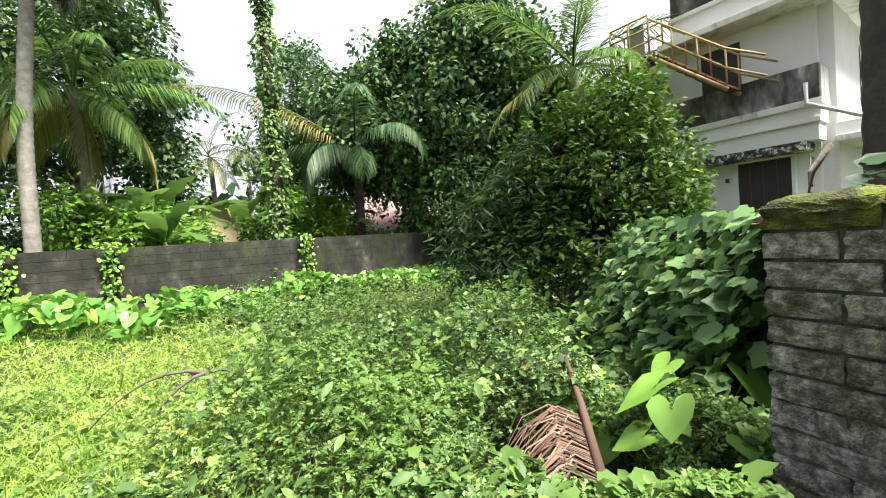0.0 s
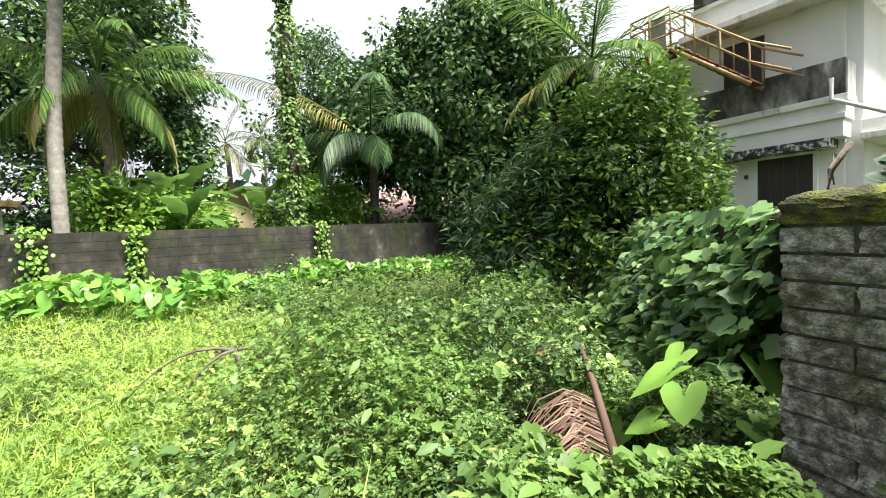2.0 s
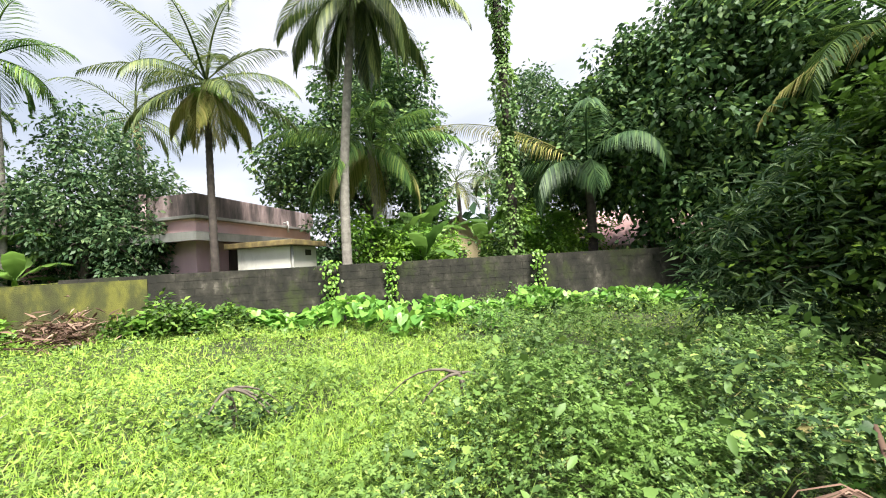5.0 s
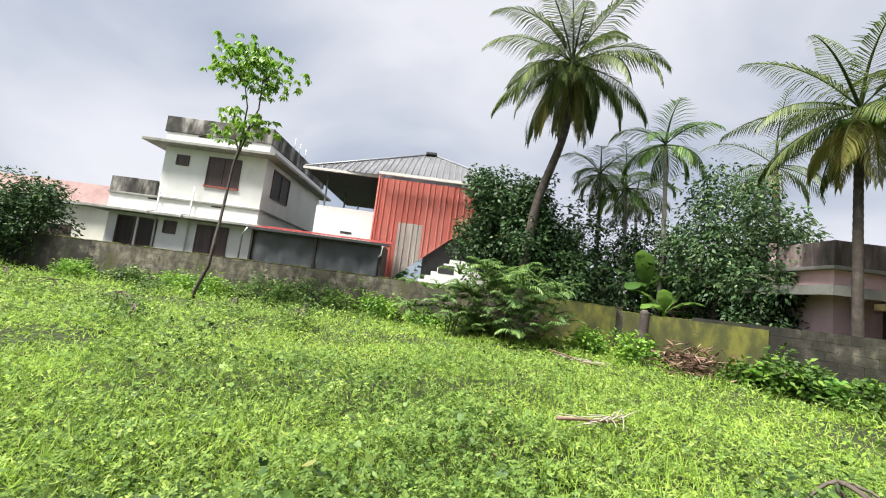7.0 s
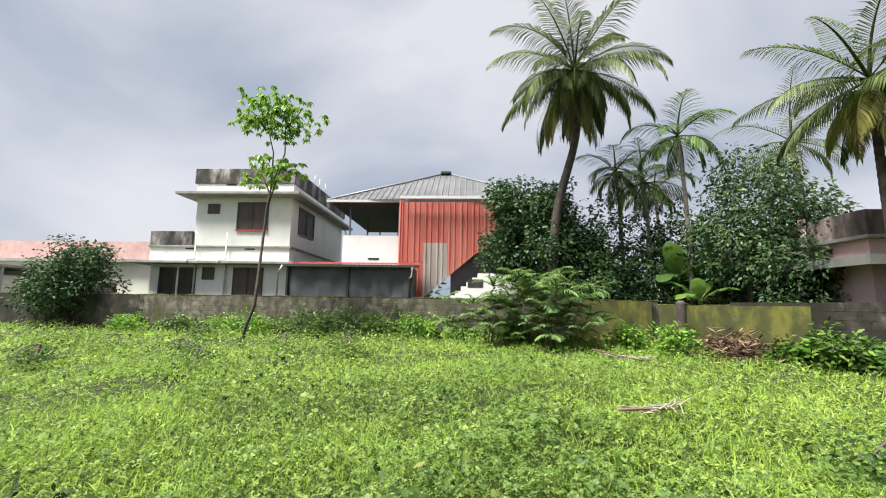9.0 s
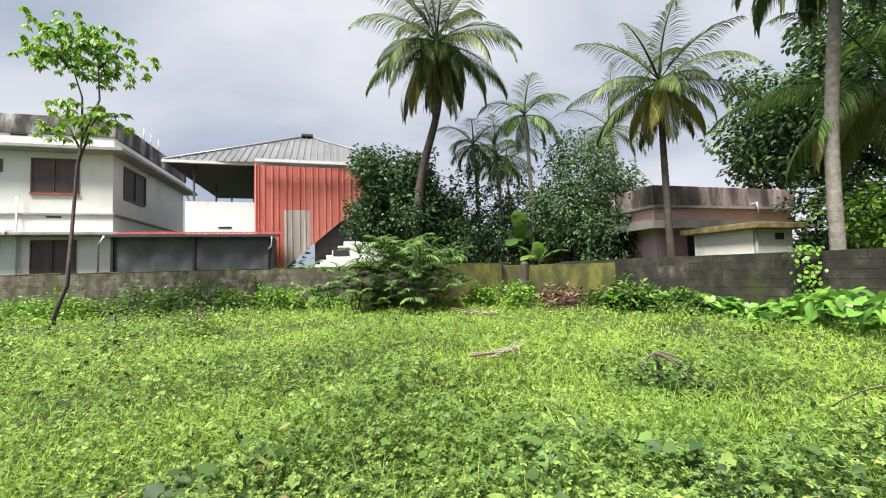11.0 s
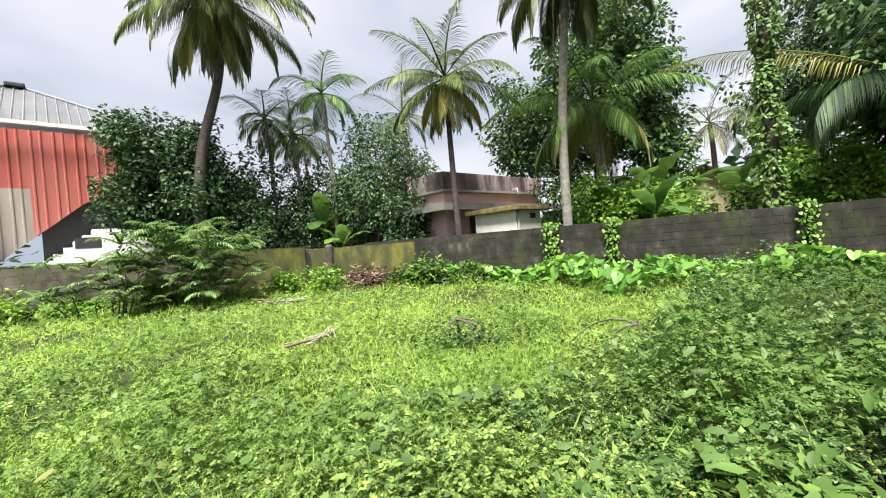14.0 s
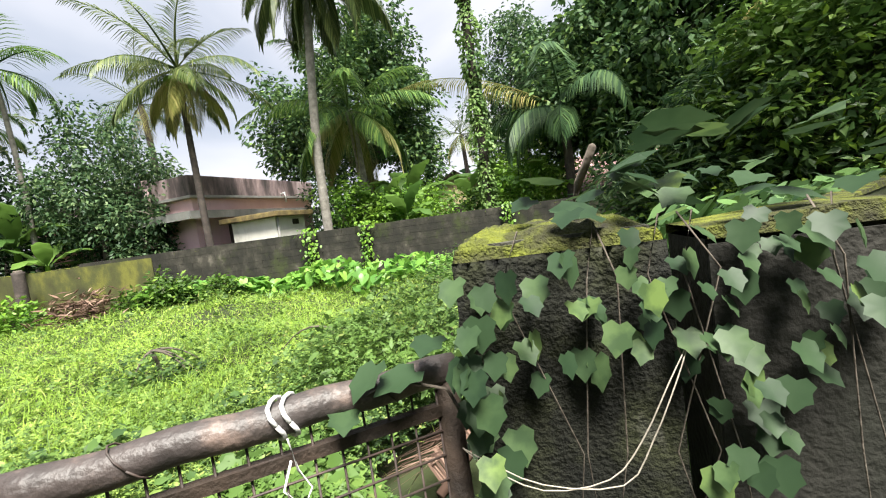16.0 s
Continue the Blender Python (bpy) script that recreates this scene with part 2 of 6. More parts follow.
M["pink"] = surface("pink", [(0.3, (0.66, 0.44, 0.47)), (0.6, (0.78, 0.56, 0.59)), (0.8, (0.80, 0.63, 0.65))], 0.9, 8, 0.85, 0.15, 40, 0, 0.6, (0.30, 0.22, 0.215), (0.58, 0.8), 1.0)
M["pink_parapet"] = surface("pink_parapet", [(0.35, (0.045, 0.04, 0.04)), (0.48, (0.13, 0.10, 0.10)), (0.58, (0.32, 0.24, 0.24)), (0.72, (0.6, 0.5, 0.5))], 1.6, 10, 0.9, 0.3, 40, 0, 0.75)
M["moss_slab"] = surface("moss_slab", [(0.3, (0.05, 0.04, 0.02)), (0.5, (0.16, 0.12, 0.05)), (0.7, (0.30, 0.23, 0.08))], 4, 10, 0.95, 0.8, 60)
M["cream"] = surface("cream", [(0.3, (0.66, 0.64, 0.55)), (0.6, (0.76, 0.75, 0.67))], 0.9, 8, 0.85, 0.1, 40, 0, 0.6, (0.4, 0.38, 0.32), (0.6, 0.8), 1.0)
M["yellow_wall"] = surface("yellow_wall", [(0.3, (0.44, 0.35, 0.20)), (0.7, (0.56, 0.46, 0.29))], 1.2, 8, 0.85, 0.15)
M["red_sheet"] = surface("red_sheet", [(0.25, (0.58, 0.14, 0.11)), (0.5, (0.70, 0.205, 0.165)), (0.75, (0.75, 0.32, 0.27))], 0.8, 9, 0.6, 0.1, 20, 0.0, 0.8, (0.50, 0.13, 0.105), (0.58, 0.76), 1.6)
M["pale_sheet"] = surface("pale_sheet", [(0.3, (0.5, 0.42, 0.38)), (0.6, (0.66, 0.6, 0.56))], 2, 8, 0.5, 0.1, 20, 0.1, 0.8)
M["roof_sheet"] = surface("roof_sheet", [(0.3, (0.22, 0.225, 0.24)), (0.7, (0.32, 0.325, 0.345))], 0.6, 6, 0.45, 0.05, 20, 0.2)
# near-black: dark trim, and shade under roofs and inside sheds as colour
M["black_trim_shade"] = surface("black_trim_shade", [(0.3, (0.02, 0.022, 0.025)), (0.7, (0.04, 0.042, 0.045))], 2, 4, 0.7, 0.0)
M["tarp_grey"] = surface("tarp_grey", [(0.3, (0.11, 0.125, 0.14)), (0.6, (0.18, 0.195, 0.21)), (0.8, (0.30, 0.31, 0.32))], 1.1, 7, 0.45, 0.25, 6)
M["tarp_blue"] = surface("tarp_blue", [(0.3, (0.015, 0.04, 0.11)), (0.7, (0.03, 0.075, 0.19))], 1.5, 5, 0.5, 0.2, 8)
M["red_roof"] = surface("red_roof", [(0.3, (0.36, 0.06, 0.06)), (0.7, (0.52, 0.11, 0.10))], 2, 6, 0.5, 0.1, 20)
M["pink_tile"] = surface("pink_tile", [(0.3, (0.45, 0.28, 0.27)), (0.7, (0.62, 0.43, 0.41))], 2, 8, 0.8, 0.3, 20)
M["tile_roof"] = surface("tile_roof", [(0.3, (0.12, 0.10, 0.08)), (0.7, (0.24, 0.22, 0.18))], 3, 8, 0.9, 0.4, 30)
# near-black wood of doors, also painted shade of openings and slots
M["dark_wood_shade"] = surface("dark_wood_shade", [(0.3, (0.012, 0.009, 0.008)), (0.7, (0.04, 0.028, 0.024))], 4, 6, 0.5, 0.1, 40, 0, 0.8)
M["window_wood"] = surface("window_wood", [(0.3, (0.05, 0.032, 0.03)), (0.7, (0.10, 0.07, 0.065))], 4, 6, 0.5, 0.1, 40, 0, 0.8)
M["glass"] = surface("glass", [(0.3, (0.02, 0.022, 0.025)), (0.7, (0.04, 0.042, 0.045))], 1, 3, 0.12, 0.0)
M["yellow_steel"] = surface("yellow_steel", [(0.3, (0.20, 0.13, 0.055)), (0.6, (0.36, 0.25, 0.11)), (0.8, (0.22, 0.11, 0.055))], 6, 8, 0.6, 0.2, 40, 0.2)
M["rust"] = surface("rust", [(0.3, (0.05, 0.02, 0.013)), (0.6, (0.12, 0.05, 0.03)), (0.8, (0.2, 0.10, 0.06))], 8, 8, 0.85, 0.4, 60, 0.3)
M["steel"] = surface("steel", [(0.3, (0.3, 0.3, 0.3)), (0.7, (0.5, 0.5, 0.5))], 5, 6, 0.5, 0.05, 40, 0.6)
M["gate_paint"] = surface("gate_paint", [(0.36, (0.022, 0.019, 0.018)), (0.50, (0.065, 0.052, 0.048)), (0.58, (0.20, 0.145, 0.12)), (0.74, (0.42, 0.32, 0.28))], 3.0, 10, 0.5, 0.25, 70, 0.0, 0.0, (0.04, 0.036, 0.034), (0.5, 0.6), 1.6)
M["gate_dark"] = surface("gate_dark", [(0.3, (0.02, 0.016, 0.013)), (0.7, (0.08, 0.055, 0.04))], 8, 8, 0.7, 0.3, 80, 0.3)
M["cord"] = surface("cord", [(0.3, (0.6, 0.6, 0.58)), (0.7, (0.8, 0.8, 0.78))], 10, 4, 0.7, 0.1)
M["wire"] = surface("wire", [(0.3, (0.03, 0.025, 0.022)), (0.7, (0.09, 0.06, 0.05))], 20, 4, 0.6, 0.1)
M["plastic_dark"] = surface("plastic_dark", [(0.3, (0.03, 0.012, 0.014)), (0.7, (0.05, 0.02, 0.022))], 4, 4, 0.4, 0.0)
M["pvc"] = surface("pvc", [(0.3, (0.5, 0.5, 0.5)), (0.7, (0.65, 0.65, 0.64))], 4, 6, 0.5, 0.0)


# ---- mesh tools ----
def mesh_np(name, verts, faces, mat, smooth=False):
    verts = np.asarray(verts, np.float32).reshape(-1, 3)
    faces = np.asarray(faces, np.int32)
    k = faces.shape[1]
    me = bpy.data.meshes.new(name)
    me.vertices.add(len(verts))
    me.vertices.foreach_set("co", verts.ravel())
    me.loops.add(faces.size)
    me.loops.foreach_set("vertex_index", faces.ravel())
    me.polygons.add(len(faces))
    me.polygons.foreach_set("loop_start", np.arange(0, faces.size, k, dtype=np.int32))
    if smooth:
        me.polygons.foreach_set("use_smooth", np.ones(len(faces), dtype=bool))
    me.update(calc_edges=True)
    me.materials.append(mat)
    return me


def mesh_bm(name, bm, mat, smooth=False):
    me = bpy.data.meshes.new(name)
    for f in bm.faces:
        f.smooth = smooth
    bm.to_mesh(me)
    bm.free()
    me.materials.append(mat)
    return me


def part(name, data, mat, parent, label="", smooth=False):
    """One mesh object under a thing or a part; data is a bmesh or a mesh."""
    me = mesh_bm(name, data, mat, smooth) if isinstance(data, bmesh.types.BMesh) else data
    ob = new(name, me)
    ob.parent = parent
    if label:
        ob["label"] = label
    return ob


def thing(name, label, category, m=None, group="", kind=""):
    ob = new(name)
    ob.empty_display_size = 0.2
    if m is not None:
        ob.matrix_world = m
    return tagged(ob, label, category, group, kind)


def box(bm, x0, x1, y0, y1, z0, z1, bevel=0.0):
    r = bmesh.ops.create_cube(bm, size=1.0, matrix=Matrix.LocRotScale(((x0 + x1) / 2, (y0 + y1) / 2, (z0 + z1) / 2), None, (abs(x1 - x0), abs(y1 - y0), abs(z1 - z0))))
    if bevel:
        es = {e for v in r["verts"] for e in v.link_edges}
        bmesh.ops.bevel(bm, geom=list(es), offset=bevel, segments=2, affect="EDGES", profile=0.6)
    return r


def boxed(x0, x1, y0, y1, z0, z1, bevel=0.0):
    bm = bmesh.new()
    box(bm, x0, x1, y0, y1, z0, z1, bevel)
    return bm


def tube_arrays(pts, radii, sides=8, cap=True):
    pts = [Vector(p) for p in pts]
    vs, fs = [], []
    up = Vector((0, 0, 1))
    for i, p in enumerate(pts):
        d = (pts[min(i + 1, len(pts) - 1)] - pts[max(i - 1, 0)]).normalized()
        a = d.cross(up if abs(d.z) < 0.95 else Vector((1, 0, 0))).normalized()
        b = d.cross(a)
        for k in range(sides):
            t = 2 * math.pi * k / sides
            vs.append(p + (a * math.cos(t) + b * math.sin(t)) * radii[i])
    for i in range(len(pts) - 1):
        for k in range(sides):
            fs.append((i * sides + k, i * sides + (k + 1) % sides, (i + 1) * sides + (k + 1) % sides, (i + 1) * sides + k))
    if cap:
        for base in (0, (len(pts) - 1) * sides):
            c = len(vs)
            vs.append(pts[0 if base == 0 else -1])
            for k in range(sides):
                fs.append((base + k, base + (k + 1) % sides, c, c))
    return vs, fs


def tube_mesh(name, pts, radii, mat, sides=8, smooth=True):
    bm = bmesh.new()
    vs, fs = tube_arrays(pts, radii if hasattr(radii, "__len__") else [radii] * len(pts), sides)
    bv = [bm.verts.new(v) for v in vs]
    for f in fs:
        try:
            bm.faces.new([bv[i] for i in dict.fromkeys(f)])
        except ValueError:
            pass
    bmesh.ops.recalc_face_normals(bm, faces=bm.faces)
    return mesh_bm(name, bm, mat, smooth)


def prism(bm, poly, z0, z1):
    """Upright prism over a plan polygon (list of x, y)."""
    lo = [bm.verts.new((x, y, z0)) for x, y in poly]
    hi = [bm.verts.new((x, y, z1)) for x, y in poly]
    bm.faces.new(lo[::-1])
    bm.faces.new(hi)
    for i in range(len(poly)):
        j = (i + 1) % len(poly)
        bm.faces.new((lo[i], lo[j], hi[j], hi[i]))
    bmesh.ops.recalc_face_normals(bm, faces=bm.faces)


rng = np.random.default_rng(7)

# leaf templates: length along +x, unit length
LEAF = (np.array([(0, 0, 0), (0.35, 0.20, 0.05), (0.35, -0.20, 0.05), (0.75, 0.15, 0.02), (0.75, -0.15, 0.02), (1, 0, -0.10), (0.36, 0, 0.0), (0.75, 0, -0.03)]),
        np.array([(0, 2, 6), (0, 6, 1), (6, 2, 4), (6, 4, 7), (6, 7, 3), (6, 3, 1), (7, 4, 5), (7, 5, 3)]))
LEAF4 = (np.array([(0, 0, 0), (0.45, 0.24, 0.06), (1, 0, -0.08), (0.45, -0.24, 0.06), (0.5, 0, 0)]), np.array([(0, 3, 4), (0, 4, 1), (4, 3, 2), (4, 2, 1)]))
SLIM = (np.array([(0, 0, 0), (0.4, 0.085, 0.03), (1, 0, -0.12), (0.4, -0.085, 0.03)]), np.array([(0, 3, 2), (0, 2, 1)]))
ROUND = (np.array([(0, 0, 0), (0.3, 0.36, 0.04), (0.3, -0.36, 0.04), (0.8, 0.27, 0), (0.8, -0.27, 0), (1, 0, -0.04)]), np.array([(0, 2, 1), (1, 2, 4), (1, 4, 3), (3, 4, 5)]))
TUFT = (np.array([(0, 0, 0), (0.5, 0.27, 0.05), (1, 0, -0.08), (0.5, -0.27, 0.05)]), np.array([(0, 3, 1), (1, 3, 2)]))
SPIKE = (np.array([(0, 0.03, 0), (0, -0.03, 0), (1, 0, 0.05)]), np.array([(0, 1, 2)]))
BLADE = (np.array([(0, 0.03, 0), (0, -0.03, 0), (0.55, 0.02, 0.10), (0.55, -0.02, 0.10), (1, 0, 0.0)]), np.array([(0, 1, 3), (0, 3, 2), (2, 3, 4)]))


def heart(wave=0.03):
    """Heart-shaped taro leaf, stalk joint at the origin, tip along +x."""
    out = [(0.0, 0.0), (-0.22, 0.10), (-0.34, 0.24), (-0.26, 0.40), (0.0, 0.46), (0.28, 0.38), (0.55, 0.22), (0.80, 0.0)]
    rim = out + [(x, -y) for x, y in out[-2:0:-1]]
    v = [(0.05, 0, -0.03)]
    for i, (x, y) in enumerate(rim):
        v.append((x, y, 0.16 * abs(y) - 0.12 * max(0, x) ** 2 + wave * math.sin(i * 2.1)))
    k = len(rim)
    mids = [((0.05 + x) / 2, y / 2, 0.10 * abs(y) - 0.04 * max(0, x) ** 2 + 0.012) for x, y in rim]
    v += mids
    f = []
    for i in range(k):
        j = (i + 1) % k
        f += [(0, 1 + k + i, 1 + k + j), (1 + k + i, 1 + i, 1 + j), (1 + k + i, 1 + j, 1 + k + j)]
    return np.array(v), np.array(f)


_rim = [(0.0, 0.0), (-0.12, 0.22), (0.10, 0.48), (0.32, 0.39), (0.60, 0.44), (0.70, 0.26), (1.0, 0.0)]
_rim = _rim + [(x, -y) for x, y in _rim[-2:0:-1]]
LOBED = (np.array([(0.32, 0, -0.03)] + [(x, y, 0.10 * abs(y) - 0.10 * x * x + 0.03 * (i % 2)) for i, (x, y) in enumerate(_rim)]), np.array([(0, 1 + i, 1 + (i + 1) % len(_rim)) for i in range(len(_rim))]))
HEART = heart()


def scatter(template, pos, yaw, pitch, roll, size, width=None):
    """Arrays for many copies of a leaf template: pitch up from level, roll about its own length."""
    tv, tf = template
    n = len(pos)
    s = np.asarray(size, float).reshape(-1, 1, 1) * np.ones((n, 1, 1))
    v = np.repeat(tv[None], n, 0) * s
    if width is not None:
        v[:, :, 1] *= np.asarray(width).reshape(-1, 1)
    cr, sr = np.cos(roll)[:, None], np.sin(roll)[:, None]
    y, z = v[:, :, 1] * cr - v[:, :, 2] * sr, v[:, :, 1] * sr + v[:, :, 2] * cr
    cp, sp = np.cos(pitch)[:, None], np.sin(pitch)[:, None]
    x, z = v[:, :, 0] * cp - z * sp, v[:, :, 0] * sp + z * cp
    cy, sy = np.cos(yaw)[:, None], np.sin(yaw)[:, None]
    out = np.stack([x * cy - y * sy, x * sy + y * cy, z], -1) + np.asarray(pos)[:, None]
    f = tf[None] + (np.arange(n) * len(tv))[:, None, None]
    return out.reshape(-1, 3), f.reshape(-1, tf.shape[1])


def leaf_mesh(name, mat, sets):
    vs, fs, k = [], [], 0
    for v, f in sets:
        vs.append(v)
        fs.append(f + k)
        k += len(v)
    return mesh_np(name, np.concatenate(vs), np.concatenate(fs), mat)


def ground_z(x, y):
    x, y = np.asarray(x, float), np.asarray(y, float)
    return 0.028 * np.clip(-x - 3, 0, 14) + 0.07 * np.sin(x * 0.9 + 1.1) * np.cos(y * 0.7) + 0.04 * np.sin(2.3 * x + 1.7 * y)


# ---- ground and boundary walls ----
def value_noise(x, y, s, seed=0.0):
    """Smooth noise over the plan, 0 to 1, with cells of 1 / s metres."""
    x, y = np.asarray(x, float) * s + 31.7 * seed, np.asarray(y, float) * s - 17.3 * seed
    i, j = np.floor(x), np.floor(y)
    u, v = x - i, y - j
    u, v = u * u * (3 - 2 * u), v * v * (3 - 2 * v)
    def h(a, b):
        q = np.sin(a * 127.1 + b * 311.7 + seed * 74.7) * 43758.5453
        return q - np.floor(q)
    return (h(i, j) * (1 - u) + h(i + 1, j) * u) * (1 - v) + (h(i, j + 1) * (1 - u) + h(i + 1, j + 1) * u) * v


_r = np.concatenate([np.linspace(0.0, 30, 61), np.geomspace(33, 1600, 22)])
_a = np.linspace(0, 2 * np.pi, 145)[:-1]
_R, _A = np.meshgrid(_r[1:], _a, indexing="ij")
_X, _Y = -4 + _R * np.cos(_A), 1 + _R * np.sin(_A)
_Z = np.where(_R < 32, ground_z(_X, _Y), 0.4 * np.ones_like(_X))
_V = np.concatenate([[[-4, 1, float(ground_z(-4, 1))]], np.stack([_X, _Y, _Z], -1).reshape(-1, 3)])
_na = len(_a)
_F = [(1 + i * _na + k, 1 + i * _na + (k + 1) % _na, 1 + (i + 1) * _na + (k + 1) % _na, 1 + (i + 1) * _na + k) for i in range(len(_r) - 2) for k in range(_na)]
_F += [(0, 1 + k, 1 + (k + 1) % _na, 0) for k in range(_na)]
_me = bpy.data.meshes.new("ground")
_me.from_pydata([tuple(v) for v in _V], [], [tuple(dict.fromkeys(f)) for f in _F])
_me.materials.append(M["soil"])
for p_ in _me.polygons:
    p_.use_smooth = True
tagged(new("ground", _me), "damp overgrown earth of the vacant plot", "ground", kind="structure")

BLOCK = {}


def block_wall(name, a, b, z0, z1, label, mat="block_wall", thick=0.2, course=0.2, length=0.42, coping="moss", relief=0.012):
    """Boundary wall from a to b: a core with block courses standing proud on the face towards the plot, and a coping."""
    a, b = Vector(a), Vector(b)
    d = b - a
    L = d.length
    root = thing(name, label, "wall", Matrix.Translation((a.x, a.y, 0)) @ Matrix.Rotation(math.atan2(d.y, d.x), 4, "Z"), kind="structure")
    part("core", boxed(0, L, -thick / 2, thick / 2, z0, z1), M["block_wall"], root)
    bm = bmesh.new()
    n = int(L / 0.25)
    top = []
    for i in range(n + 1):
        x = L * i / n
        w = 0.012 * math.sin(x * 3.1) + 0.01 * math.sin(x * 7.7)
        top.append([bm.verts.new((x, y, z)) for y, z in ((-thick / 2 - 0.012, z1), (-thick / 2 - 0.008 + w * 0.3, z1 + 0.022 + w), (thick / 2 + 0.01, z1 + 0.022 + w), (thick / 2 + 0.012, z1))])
    for i in range(n):
        for k in range(4):
            bm.faces.new((top[i][k], top[i][(k + 1) % 4], top[i + 1][(k + 1) % 4], top[i + 1][k]))
    part("coping", bm, M[coping], root)
    return root, L


def courses(root, L, z0, z1, mat, thick=0.2, side=-1, course=0.2, length=0.42, most=280, x_from=0.0, x_to=None, relief=0.003):
    """Blocks of a wall's face: objects of their own that share four block meshes."""
    x_to = x_to or L
    key = (mat, course, length)
    if key not in BLOCK:
        BLOCK[key] = []
        r = random.Random(3)
        for k in range(4):
            bm = boxed(-length / 2 + 0.003, length / 2 - 0.003, -0.02, 0.02, -course / 2 + 0.003, course / 2 - 0.003)
            for v in bm.verts:
                v.co += Vector((r.uniform(-0.004, 0.004), r.uniform(-0.001, 0.001), r.uniform(-0.003, 0.003)))
            BLOCK[key].append(mesh_bm("brick", bm, M[mat]))
    r = random.Random(int(L * 100))
    made, row = 0, 0
    rows = int((z1 - z0) / course)
    for row in range(rows):
        z = z1 - course * (row + 0.5)
        x = x_from + (length / 2 if row % 2 else 0) + length / 2
        while x + length / 2 <= x_to and made < most:
            ob = new("brick", r.choice(BLOCK[key]))
            ob.parent = root
            ob.location = (x, side * (thick / 2 + 0.004 + r.uniform(0, relief) - 0.012), z)
            made += 1
            x += length


W1A, W1B, W1C = (-9.6, -36.0), (-14.4, -8.0), (-15.4, 2.2)
W2B = (-0.5, 15.3)
w1, L1 = block_wall("wall_west", W1A, W1C, 0.0, 1.80, "weathered dark concrete block boundary wall, stained with algae")
w2, L2 = block_wall("wall_north", W1C, W2B, 0.0, 1.67, "tall dark concrete block boundary wall with mossy coping")
w2b, L2b = block_wall("wall_corner", W2B, (3.3, 9.6), 0.0, 1.6, "old block boundary wall hidden behind the trees")
w3, L3 = block_wall("wall_east", (1.15, 2.35), (3.3, 9.6), 0.0, 1.42, "low block side wall overgrown with creepers")

part("moss_patch", boxed(0.2, 4.4, -0.145, -0.13, 0.3, 1.665), M["moss_wall"], w2, "yellow-green mossy stretch of wall")
part("moss_patch", boxed(L1 - 2.6, L1 - 0.2, -0.145, -0.13, 0.3, 1.79), M["moss_wall"], w1, "yellow-green mossy stretch of wall")
# unseen wall, added only to keep sun and sky off the gate area
block_wall("shade_wall", (0.9, -3.7), (11.0, 1.4), 0.0, 7.2, "unseen plain tall wall added to shade the gate and near weeds")

# ---- gate pillar and front wall ----
FRONT = math.atan2(0.447, 0.894)
pillar = thing("gate_pillar", "mossy concrete block gate pillar with rough eroded faces", "pillar", Matrix.Translation((0.752, 1.485, 0)) @ Matrix.Rotation(FRONT, 4, "Z"))
PW, PD, PH = 0.43, 0.475, 1.54


def pillar_blocks():
    part("core", boxed(0.02, PW - 0.02, 0.02, PD - 0.02, 0, PH), M["mortar"], pillar)
    r = random.Random(11)
    z = PH
    row = 0
    while z > 0.05:
        h = 0.105
        gap = 0.007 if z > 0.85 else 0.002
        # two blocks a course, turned course by course
        cells = [(0, PW, 0, PD * 0.52), (0, PW, PD * 0.52, PD)] if row % 2 else [(0, PW, 0, PD * 0.3), (0, PW, PD * 0.3, PD)]
        for x0, x1, y0, y1 in cells:
            bm = bmesh.new()
            box(bm, x0, x1, y0 + gap * 0.6, y1 - gap * 0.6, z - h + gap, z - gap)
            bmesh.ops.subdivide_edges(bm, edges=bm.edges[:], cuts=6, use_grid_fill=True)
            for v in bm.verts:
                k = noise.noise(v.co * 9) * 0.018 + noise.noise(v.co * 34) * 0.014
                c = Vector(((x0 + x1) / 2, (y0 + y1) / 2, z - h / 2))
                d = v.co - c
                edge = (abs(d.x) / ((x1 - x0) / 2)) ** 6 * 0 + max(0, abs(d.z) / (h / 2) - 0.8) * 0.05
                v.co -= Vector((d.x, d.y, 0)).normalized() * (edge + 0.004) - Vector((d.x, d.y, 0)).normalized() * k
            part("brick", bm, M["moss" if row == 0 else "pillar_block"], pillar)
        z -= h
        row += 1
    bm = bmesh.new()
    bmesh.ops.create_grid(bm, x_segments=26, y_segments=26, size=0.5)
    for v in bm.verts:
        v.co = Vector((PW / 2 + v.co.x * (PW + 0.004), PD / 2 + v.co.y * (PD + 0.004), 0))
        e = min(v.co.x, PW - v.co.x, v.co.y, PD - v.co.y)
        v.co.z = PH - 0.012 + 0.034 * min(1, max(0, e) / 0.06) + 0.016 * noise.noise(v.co * 11) + 0.012 * noise.noise(v.co * 37) - (0.03 if e < 0.004 else 0)
    part("moss_cap", bm, M["moss"], pillar, "bright green and brown moss growing over the top", True)


pillar_blocks()
